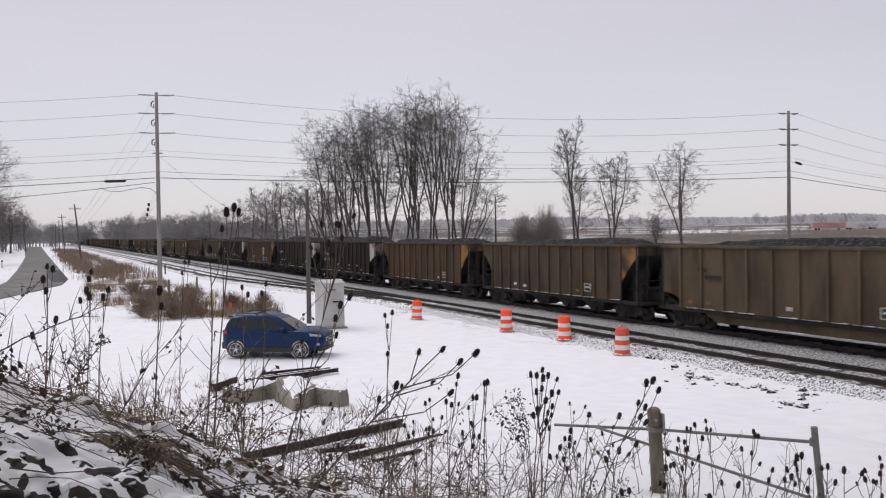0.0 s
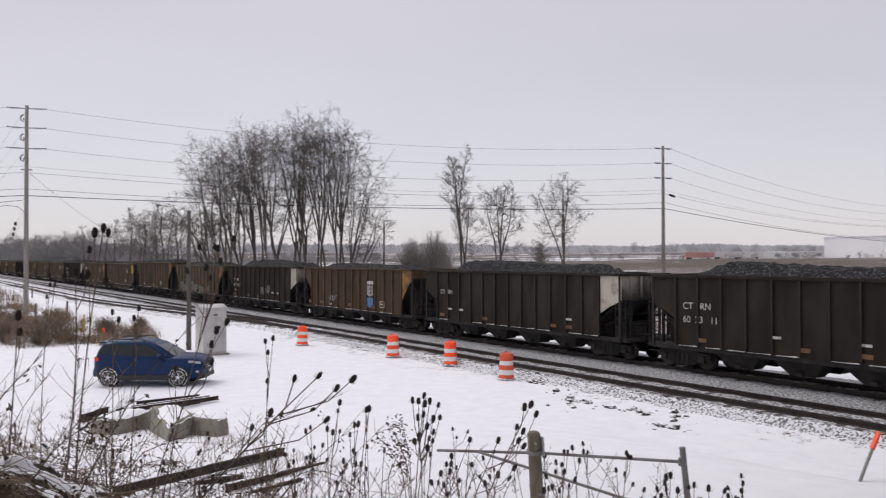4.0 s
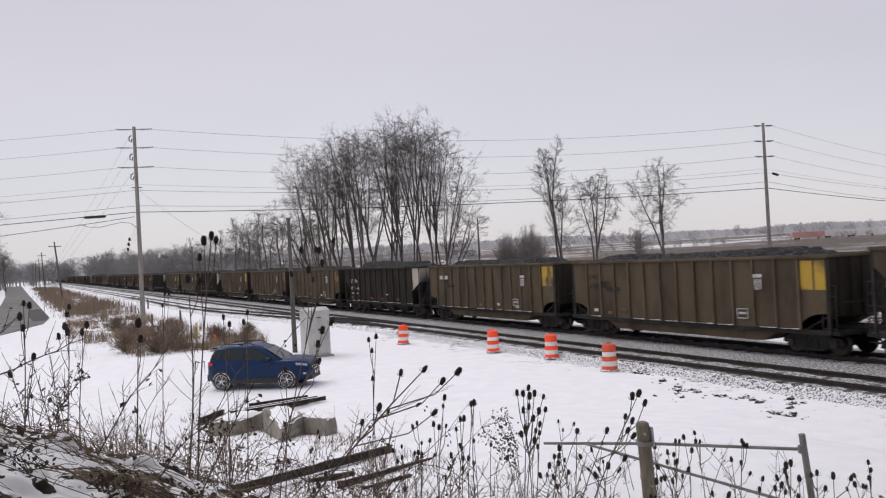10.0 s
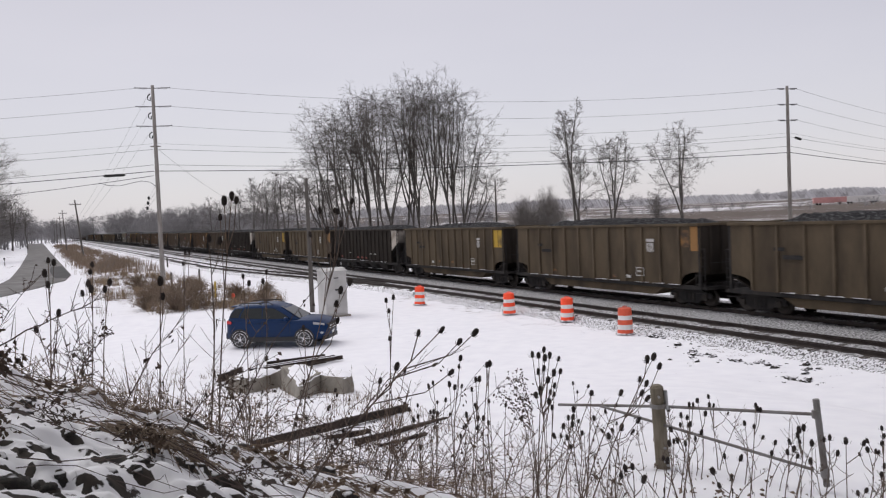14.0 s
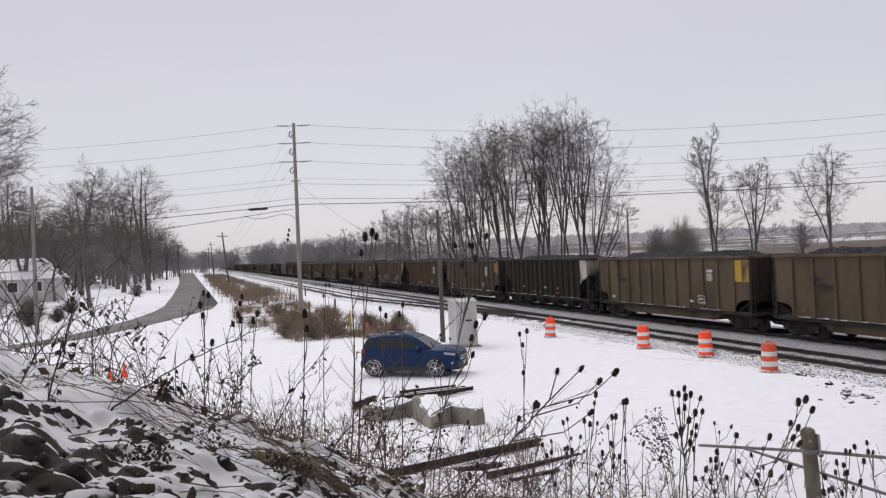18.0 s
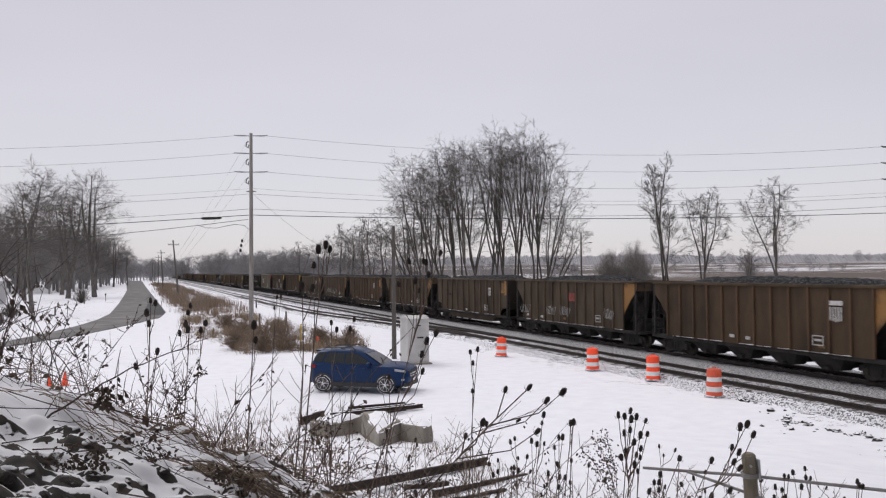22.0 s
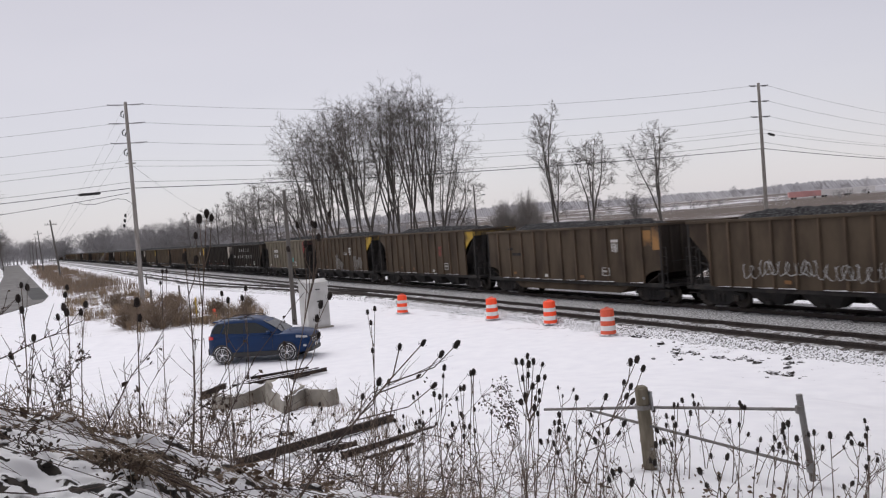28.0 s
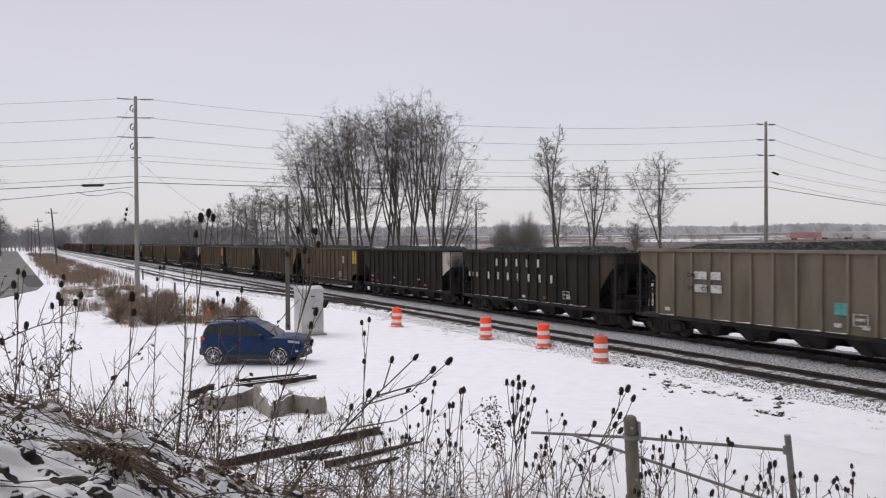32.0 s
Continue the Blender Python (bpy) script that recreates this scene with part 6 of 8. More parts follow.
# lower stems that lean out at both sides
for i, (foot, tip, y, crest) in enumerate(((48.4, 53.0, 89.5, 10.5), (48.0, 51.0, 92.0, 13.0), (47.6, 50.0, 90.5, 16.5), (31.6, 27.6, 90.5, 12.5), (30.8, 28.0, 92.0, 9.5), (32.6, 29.4, 88.5, 15.0))):
    clump_tree(240 + i, foot, tip, y, crest, 2, 0.26)

# three trees further along, and the smaller ones behind the clump
bare_tree(241, "narrow upright bare tree with twin stems beyond the train", pose(67.2, 92, 0), "bare trees", 19.6, [(0.01, 0, 1.0, 0), (-0.05, 0.02, 0.88, 0), (0.08, 0.0, 0.62, 0.12), (-0.02, 0.06, 0.95, 0.4)], 0.18, 0.18, 0.0125, 20, 9, 5, low=0.30, rise=0.55, zig=0.15)
bare_tree(242, "bare tree with an open crown in the field", pose(72.4, 91, 0), "bare trees", 15.0, [(0.03, 0, 1.0, 0), (-0.16, 0.05, 0.9, 0.10), (0.22, -0.05, 0.95, 0.28), (-0.1, 0.1, 0.96, 0.4)], 0.27, 0.18, 0.0125, 16, 9, 5, low=0.36, rise=0.10, zig=0.22, top=0.5)
bare_tree(243, "bare tree with forked stems and an open crown in the field", pose(84.8, 90, 0), "bare trees", 16.8, [(0.04, 0, 1.0, 0), (-0.34, 0.0, 0.88, 0.05), (0.20, 0.1, 0.9, 0.30), (-0.08, 0.1, 0.97, 0.36)], 0.27, 0.19, 0.0125, 16, 9, 5, low=0.38, rise=0.10, zig=0.22, top=0.5)
# twigs lightened in colour for the haze in front of these trees
PALE_TWIG = material("hazed_grey_twigs", (0.155, 0.145, 0.140), 0.95, scale=2.0, vary=0.3, other=(0.20, 0.19, 0.185), bump=0.0)
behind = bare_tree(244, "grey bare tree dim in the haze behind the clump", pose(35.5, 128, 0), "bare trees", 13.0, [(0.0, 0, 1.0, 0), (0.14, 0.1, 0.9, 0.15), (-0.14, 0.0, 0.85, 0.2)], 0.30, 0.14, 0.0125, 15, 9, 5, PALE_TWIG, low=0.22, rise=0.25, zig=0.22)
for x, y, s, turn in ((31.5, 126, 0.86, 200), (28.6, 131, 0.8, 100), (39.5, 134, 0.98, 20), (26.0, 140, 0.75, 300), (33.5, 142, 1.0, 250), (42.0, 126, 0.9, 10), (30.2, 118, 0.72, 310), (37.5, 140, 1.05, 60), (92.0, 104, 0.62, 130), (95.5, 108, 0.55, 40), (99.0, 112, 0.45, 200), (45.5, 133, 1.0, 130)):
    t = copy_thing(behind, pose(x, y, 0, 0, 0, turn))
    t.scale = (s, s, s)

# trees beside the lane
oak = bare_tree(251, "large bare tree with a stout trunk on the snowy lawn", pose(-8.6, 172, 0), "trees beside the lane", 23.6, [(0.0, 0, 1.0, 0), (0.16, 0.1, 0.93, 0.22), (-0.15, 0.1, 0.92, 0.30)], 0.34, 0.46, 0.0130, 20, 10, 6, low=0.20, rise=0.15, zig=0.12, top=0.5)
edge_oak = bare_tree(257, "tall bare tree with a straight dark trunk beside the lane", pose(-12.2, 107, 0), "trees beside the lane", 16.2, [(0.0, 0, 1.0, 0), (0.12, 0.1, 0.9, 0.42), (-0.14, 0.0, 0.86, 0.38)], 0.34, 0.26, 0.0125, 20, 10, 6, low=0.34, rise=0.20, zig=0.12, top=0.45)
oak2 = bare_tree(258, "bare tree with fine brown twigs on the snowy lawn", pose(-12.9, 166, 0), "trees beside the lane", 19.0, [(0.0, 0, 1.0, 0), (0.2, 0.0, 0.95, 0.18), (-0.2, 0.1, 0.92, 0.24)], 0.34, 0.42, 0.0130, 20, 10, 6, low=0.22, rise=0.15, zig=0.12, top=0.5)
for x, y, s, src, turn in ((-16.4, 195, 0.9, oak, 150), (-19.5, 160, 0.9, oak2, 220), (-25.5, 138, 0.85, oak2, 20), (-20.5, 136, 0.82, edge_oak, 60), (-28, 122, 0.72, edge_oak, 260), (-5, 330, 0.6, oak, 80), (-9, 300, 0.7, oak, 170), (-12, 250, 0.75, oak, 290), (-31, 175, 1.0, oak2, 340), (-36, 190, 1.0, oak, 25), (-18.2, 75, 1.2, edge_oak, 100), (-35, 140, 0.9, edge_oak, 200)):
    t = copy_thing(src, pose(x, y, 0, 0, 0, turn))
    t.scale = (s, s, s)

# far trees of one unit's height: a trunk, limbs to a few boughs, and each bough a haze of fine twigs
def far_tree(rng, boughs, twigs):
    b = Build()
    b.tube([(0, 0, 0), (rng.uniform(-0.02, 0.02), 0, 0.4), (rng.uniform(-0.04, 0.04), 0, 0.8)], [0.014, 0.010, 0.004], 5, False)
    for k in range(boughs):
        a, h = 2.4 * k + rng.uniform(-0.5, 0.5), rng.uniform(0.22, 0.86)
        out = rng.uniform(0.4, 1.0) * 0.30 * math.sin(math.pi * min(0.92, h * 0.9 + 0.08))
        c, r = Vector((math.cos(a) * out, math.sin(a) * out, h)), rng.uniform(0.09, 0.17)
        b.tube([(0, 0, h * 0.55), Vector((0, 0, h * 0.75)).lerp(c, 0.5), c], [0.006, 0.0045, 0.002], 3, False)
        for _ in range(twigs):
            d = Vector((rng.gauss(0, 1), rng.gauss(0, 1), rng.gauss(0.25, 0.9))).normalized()
            p = c + d * r * rng.uniform(0.0, 0.7)
            q = p + (d + Vector((rng.gauss(0, 0.5), rng.gauss(0, 0.5), rng.gauss(0.3, 0.5)))) * r * rng.uniform(0.3, 0.6)
            w = Vector((rng.gauss(0, 1), rng.gauss(0, 1), rng.gauss(0, 1))).normalized() * 0.0040
            b.add([p - w, p + w, q], [(0, 1, 2)])
    return np.array(b.v), b.f


FAR_TREES = [far_tree(random.Random(600 + i), 10, 62) for i in range(5)]


def woods(name, label, place, seed, n, tall, mat):
    """A far belt of bare woods: many small forked crowns with gaps, one piece of stuff."""
    rng, b = random.Random(seed), Build()
    for _ in range(n):
        x, y = place(rng)
        h, a = tall * rng.uniform(0.7, 1.15), rng.uniform(0, 2 * math.pi)
        vs, fs = FAR_TREES[rng.randrange(5)]
        c, sn = math.cos(a) * h * 1.15, math.sin(a) * h * 1.15
        out = np.stack([vs[:, 0] * c - vs[:, 1] * sn + x, vs[:, 0] * sn + vs[:, 1] * c + y, vs[:, 2] * h - 0.4 + float(upland(np.array(x), np.array(y)))], -1)
        b.add(out.tolist(), fs)
    ob = part(name, b, mat)
    return tagged(ob, label, "woods", kind="stuff")


# haze of distance is painted into these colours, palest for the farthest belt
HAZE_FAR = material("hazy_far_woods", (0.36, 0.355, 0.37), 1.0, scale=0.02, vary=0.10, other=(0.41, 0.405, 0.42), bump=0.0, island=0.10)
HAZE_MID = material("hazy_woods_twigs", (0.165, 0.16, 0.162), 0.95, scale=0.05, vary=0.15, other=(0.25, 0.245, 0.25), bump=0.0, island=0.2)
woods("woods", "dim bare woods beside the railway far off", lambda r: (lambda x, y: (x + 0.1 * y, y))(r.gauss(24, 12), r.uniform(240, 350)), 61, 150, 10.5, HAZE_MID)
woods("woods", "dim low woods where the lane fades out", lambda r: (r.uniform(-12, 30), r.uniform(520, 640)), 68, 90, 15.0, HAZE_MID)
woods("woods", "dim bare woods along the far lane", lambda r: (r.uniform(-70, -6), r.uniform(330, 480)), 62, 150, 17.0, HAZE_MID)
# middle distance: a thinner painted haze, so darker than HAZE_MID
MID_TWIG = material("hazed_mid_woods_twigs", (0.15, 0.143, 0.138), 0.95, scale=0.05, vary=0.2, other=(0.20, 0.192, 0.188), bump=0.0, island=0.25)
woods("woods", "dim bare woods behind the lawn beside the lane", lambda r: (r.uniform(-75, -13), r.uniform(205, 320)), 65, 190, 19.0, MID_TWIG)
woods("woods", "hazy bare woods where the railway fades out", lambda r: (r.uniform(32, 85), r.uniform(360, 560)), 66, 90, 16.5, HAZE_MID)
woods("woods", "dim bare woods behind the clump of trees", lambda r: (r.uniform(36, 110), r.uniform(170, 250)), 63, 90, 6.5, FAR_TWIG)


def belt(label, a, b, tall, seed):
    """A continuous hazy belt of woods on the horizon, ragged along its top."""
    rng, bl, n = random.Random(seed), Build(), 1500
    a, b = Vector(a), Vector(b)
    across = (b - a).cross(Vector((0, 0, 1))).normalized() * 18
    vs = []
    for i in range(n):
        u = i / (n - 1)
        p = a.lerp(b, u)
        h = tall * (0.84 + 0.07 * math.sin(u * 19 + seed) + 0.05 * math.sin(u * 47)) * (0.86 + 0.2 * rng.random())
        vs += [p - across, p - across * 0.6 + Vector((0, 0, h * 0.75)), p + Vector((0, 0, h)), p + across]
    bl.add(vs, [(4 * i + k, 4 * i + k + 1, 4 * i + k + 5, 4 * i + k + 4) for i in range(n - 1) for k in range(3)])
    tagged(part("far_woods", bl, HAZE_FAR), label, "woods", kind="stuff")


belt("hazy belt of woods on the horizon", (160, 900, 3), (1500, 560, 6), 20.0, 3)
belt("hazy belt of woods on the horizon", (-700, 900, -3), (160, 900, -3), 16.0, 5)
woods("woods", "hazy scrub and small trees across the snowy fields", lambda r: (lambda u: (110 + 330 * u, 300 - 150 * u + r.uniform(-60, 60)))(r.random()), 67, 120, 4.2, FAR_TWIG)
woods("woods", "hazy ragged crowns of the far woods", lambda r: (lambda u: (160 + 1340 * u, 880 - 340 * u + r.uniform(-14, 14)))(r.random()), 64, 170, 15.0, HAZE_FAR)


def shrub(x, y, r, h, seed, n=420, mat=None, label="round leafless shrub"):
    rng, b = random.Random(seed), Build()
    for _ in range(n):
        a, e = rng.uniform(0, 2 * math.pi), rng.uniform(0.2, 1.45)
        ln = rng.uniform(0.6, 1.0)
        tip = Vector((math.cos(a) * math.cos(e) * r * ln, math.sin(a) * math.cos(e) * r * ln, math.sin(e) * h * ln))
        mid = tip * 0.5 + Vector((rng.uniform(-0.1, 0.1) * r, rng.uniform(-0.1, 0.1) * r, rng.uniform(0, 0.1) * h))
        b.tube([(0, 0, 0), mid, tip], [0.016, 0.010, 0.005], 3, False)
        for k in range(3):
            q = mid.lerp(tip, rng.random())
            b.tube([q, q + Vector((rng.uniform(-1, 1), rng.uniform(-1, 1), rng.uniform(0, 1))) * r * 0.22], [0.01, 0.005], 3, False)
    ob = part("shrub", b, mat or TWIG, m=pose(x, y, ground_z(x, y)))
    return tagged(ob, label, "shrub", "shrubs")


BUSH = material("grey_brown_bush", (0.22, 0.205, 0.195), 0.95, scale=0.5, vary=0.25, other=(0.29, 0.275, 0.265), bump=0.0, island=0.25)
for i, (x, y, r, h) in enumerate(((62.6, 93, 3.6, 8.8), (60.2, 95, 3.4, 7.6), (65.0, 95, 3.2, 7.4))):
    shrub(x, y, r, h, 70 + i, 1300, BUSH, "dense round leafless bush beyond the train")

for i, (x, y, r, h) in enumerate(((-15.5, 88, 2.2, 2.4), (-18.5, 84, 2.4, 2.8), (-21.5, 90, 2.6, 3.0), (-13.0, 96, 1.5, 1.7), (-24.5, 86, 2.6, 3.2), (-8.9, 139, 1.9, 2.7), (-13.6, 76, 1.6, 2.2), (-14.6, 83, 1.8, 2.6), (-11.9, 80, 1.2, 1.6))):
    shrub(x, y, r, h, 170 + i, 260, TWIG, "leafless garden shrub on the snowy lawn")

# house beside the lane
HOUSE_WALL = material("grey_siding", (0.44, 0.435, 0.43), 0.7, scale=1.0, vary=0.08, stretch=(0.2, 0.2, 8), fine=6.0)
house = thing("house", "low pale grey house with a snow-covered hip roof", "house", pose(-29.0, 142, 0) @ Matrix.Diagonal((1.3, 1.3, 1.32, 1)))
part("wall", Build().box(-6.5, -4, 0, 6.5, 4, 3.0), HOUSE_WALL, house)
part("roof", Build().add([Vector(v) for v in ((-7, -4.9, 2.75), (7, -4.9, 2.75), (7, 4.9, 2.75), (-7, 4.9, 2.75), (-4, 0, 5.2), (4.8, 0, 5.2))], [(0, 1, 5, 4), (1, 2, 5), (2, 3, 4, 5), (3, 0, 4), (0, 3, 2, 1)]), SNOW_CAP, house)
for px in (-4.5, -1.5, 2.0, 4.6):
    wdw = part("window", Build().box(px - 0.6, -4.06, 1.2, px + 0.6, -4.0, 2.5), WHITE_BAND, house)
    part("pane", Build().box(px - 0.5, -4.075, 1.3, px + 0.5, -4.061, 2.4), CAR_GLASS, wdw)
part("gutter", Build().box(-7.05, -4.68, 3.6, 7.05, -4.58, 3.72), GALVANISED, house)


def street_lamp(x, y, h, arm, label, mat, name="street_lamp"):
    s = thing(name, label, "street lamp", pose(x, y, 0))
    part("pole", Build().tube([(0, 0, -0.3), (0, 0, h)], [0.17, 0.11], 10), mat, s, smooth=True)
    part("arm", Build().tube([(0, 0, h - 2.0), (arm * 0.5, 0, h - 1.7), (arm, 0, h - 1.5)], 0.045, 6), GALVANISED, s)
    part("lamp_head", Build().ball((arm, 0, h - 1.54), 0.33, 0.16, 0.1), GALVANISED, s, smooth=True)


street_lamp(-11.3, 66.3, 11.0, -3.0, "grey wooden pole with a street lamp on a long arm", POLE_WOOD)
street_lamp(64.5, 110, 10.4, 1.7, "far dark pole with a lamp on a short arm", DARK_WOOD)

# mailbox and stub posts
for x, y, h, lab in ((-5.6, 146, 1.2, "dark mailbox on a post beside the lane"),):
    mb = thing("mailbox", lab, "mailbox", pose(x, y, 0))
    part("post", Build().box(-0.05, -0.05, 0, 0.05, 0.05, 1.0), DARK_WOOD, mb)
    part("box", Build().box(-0.13, -0.28, 1.0, 0.13, 0.28, 1.28, bevel=0.06), RUBBER, mb)
for x, y, h in ((9.4, 69.5, 1.1), (13.8, 105, 1.2), (12.4, 74, 1.0), (-9.0, 99, 1.0), (-8.2, 135, 1.9)):
    st = part("stub_post", Build().tube([(0, 0, -0.1), (0, 0, h)], [0.09, 0.085], 8), DARK_WOOD, m=pose(x, y, 0))
    tagged(st, "short dark wooden post standing in snow", "post", "short posts")

# buildings and trailers far across the field
# wall colour lifted towards the sky's: the haze is painted in
PALE = material("pale_hazy_metal_wall", (0.82, 0.815, 0.83), 0.8, scale=0.05, vary=0.04)
# red washed out to pink, distance haze mixed into the paint colour
RED_TRAILER = material("hazed_red_trailer_paint", (0.52, 0.27, 0.26), 0.6, scale=0.3, vary=0.2)


def shed(x, y, w, dpt, h, label, mat, bays=6, turn=0):
    s = thing("warehouse", label, "building", pose(x, y, float(upland(np.array(x), np.array(y))), 0, 0, turn), group="far buildings")
    part("wall", Build().box(-w / 2, -dpt / 2, -1, w / 2, dpt / 2, h), mat, s)
    part("roof", Build().box(-w / 2 - 0.4, -dpt / 2 - 0.4, h, w / 2 + 0.4, dpt / 2 + 0.4, h + 0.5), SNOW_CAP, s)
    for k in range(bays):
        px = -w / 2 + w * (k + 0.5) / bays
        part("bay_door", Build().box(px - 1.6, -dpt / 2 - 0.12, 0.3, px + 1.6, -dpt / 2, min(4.0, h * 0.7)), GALVANISED, s)


shed(469, 207, 95, 60, 10.5, "huge pale warehouse dim in the haze", PALE, 3, -18)
shed(405, 285, 48, 18, 2.4, "low pale shed across the field", PALE, 4, -30)
shed(462, 268, 60, 18, 2.4, "low pale shed across the field", PALE, 4, -30)
for i, (x, y, mat, lab) in enumerate(((313.5, 242.5, RED_TRAILER, "red freight trailer parked across the field"), (331, 240, WHITE_BAND, "white freight trailer parked across the field"), (345, 238, WHITE_BAND, "white freight trailer parked across the field"))):
    tr = thing("freight_trailer", lab, "trailer", pose(x, y, float(upland(np.array(x), np.array(y))), 0, 0, -38), group="freight trailers")
    part("box", Build().box(-6.8, -1.3, 0.9, 6.8, 1.3, 3.4, bevel=0.05), mat, tr)
    for px in (-5.5, -4.2):
        part("wheel", Build().tube([(px, -1.3, 0.5), (px, -0.9, 0.5)], 0.5, 12), RUBBER, tr)
    part("landing_leg", Build().box(4.2, -1.0, 0, 4.4, 1.0, 1.2), UNDER, tr)

# ---- weeds, stones and near growth ----
STALK = material("dry_weed_stalk", (0.105, 0.080, 0.064), 0.9, scale=6.0, vary=0.3, other=(0.14, 0.10, 0.075), bump=0.0)
HEAD = material("dark_teasel_head", (0.022, 0.017, 0.015), 0.95, scale=20.0, vary=0.4, other=(0.045, 0.034, 0.028), bump=0.6, fine=120.0)
CANE = material("dark_red_cane", (0.070, 0.048, 0.042), 0.85, scale=5.0, vary=0.3, bump=0.0)
STRAW = material("pale_dry_grass", (0.27, 0.205, 0.125), 0.95, scale=2.0, vary=0.35, other=(0.17, 0.115, 0.07), bump=0.0, island=0.3)
BROWN_BRUSH = material("brown_brush", (0.145, 0.107, 0.077), 0.95, scale=2.0, vary=0.35, other=(0.190, 0.147, 0.110), bump=0.0, island=0.35)
DEAD_LEAF = material("withered_dark_leaf", (0.050, 0.036, 0.028), 0.95, scale=8.0, vary=0.4, other=(0.10, 0.07, 0.05), bump=0.0)


def stony(name, lo, hi):
    """Dark stone and clod with snow lying where it faces up."""
    mat = material(name, (0.022, 0.020, 0.019), 0.95, scale=7.0, vary=0.4, other=(0.055, 0.047, 0.040), fine=30.0, bump=0.6, dist=0.02)
    n, l = mat.node_tree.nodes, mat.node_tree.links
    p = n["Principled BSDF"]
    src = p.inputs["Base Color"].links[0].from_socket
    geo, sep, nz = n.new("ShaderNodeNewGeometry"), n.new("ShaderNodeSeparateXYZ"), n.new("ShaderNodeTexNoise")
    nz.inputs["Scale"].default_value, nz.inputs["Detail"].default_value = 2.5, 1.0
    l.new(geo.outputs["Normal"], sep.inputs[0])
    ad, rp, mx = n.new("ShaderNodeMath"), n.new("ShaderNodeValToRGB"), n.new("ShaderNodeMix")
    l.new(sep.outputs["Z"], ad.inputs[0])
    ad.operation = "MULTIPLY_ADD"
    ad.inputs[1].default_value = 1.3
    l.new(nz.outputs["Fac"], ad.inputs[2])
    half = n.new("ShaderNodeMath")
    half.operation, half.inputs[1].default_value = "MULTIPLY", 0.5
    l.new(ad.outputs[0], half.inputs[0])
    rp.color_ramp.elements[0].position, rp.color_ramp.elements[1].position = lo, hi
    l.new(half.outputs[0], rp.inputs[0])
    mx.data_type = "RGBA"
    l.new(rp.outputs[0], mx.inputs[0])
    l.new(src, mx.inputs[6])
    mx.inputs[7].default_value = (0.84, 0.84, 0.87, 1)
    l.new(mx.outputs[2], p.inputs["Base Color"])
    return mat


CLOD, BARE_CLOD = stony("snow_topped_clod", 0.62, 0.76), stony("snow_flecked_clod", 0.86, 0.98)


def bank_z(x, y):
    """Height of the lumpy surface, read from the ground mesh."""
    i = int(np.clip(np.searchsorted(gx, x), 1, nx - 1))
    j = int(np.clip(np.searchsorted(gy, y), 1, ny - 1))
    u = (x - gx[i - 1]) / (gx[i] - gx[i - 1])
    v = (y - gy[j - 1]) / (gy[j] - gy[j - 1])
    a = GZ[i - 1, j - 1] * (1 - u) + GZ[i, j - 1] * u
    b = GZ[i - 1, j] * (1 - u) + GZ[i, j] * u
    return float(a * (1 - v) + b * v)


def head_mesh(seed, big):
    rng, b = random.Random(seed), Build()
    w, h = (0.025, 0.042) if big else (0.020, 0.036)
    b.ball((0, 0, 0), w, w, h, 8, 7, rough=0.12, rng=rng)
    for k in range(46):
        a, e = rng.uniform(0, 2 * math.pi), rng.uniform(-1.2, 1.35)
        d = Vector((math.cos(a) * math.cos(e), math.sin(a) * math.cos(e), math.sin(e)))
        p = Vector((d.x * w, d.y * w, d.z * h)) * 0.9
        q = p + d * rng.uniform(0.006, 0.013) + Vector((0, 0, 0.003))
        s = d.orthogonal().normalized() * 0.0018
        b.add([p + s, p - s, q], [(0, 1, 2)])
    for k in range(6):
        a = 2 * math.pi * k / 6 + rng.uniform(-0.3, 0.3)
        ln = rng.uniform(0.03, 0.06)
        b.tube([(0, 0, -h), (math.cos(a) * ln * 0.7, math.sin(a) * ln * 0.7, -h * 0.8), (math.cos(a) * ln, math.sin(a) * ln, -h * 0.8 + ln * 0.6)], [0.0018, 0.0015, 0.0008], 3, False)
    return b.mesh("seed_head", HEAD)


HEADS = [head_mesh(i, i < 3) for i in range(6)]
teasel_no = 0


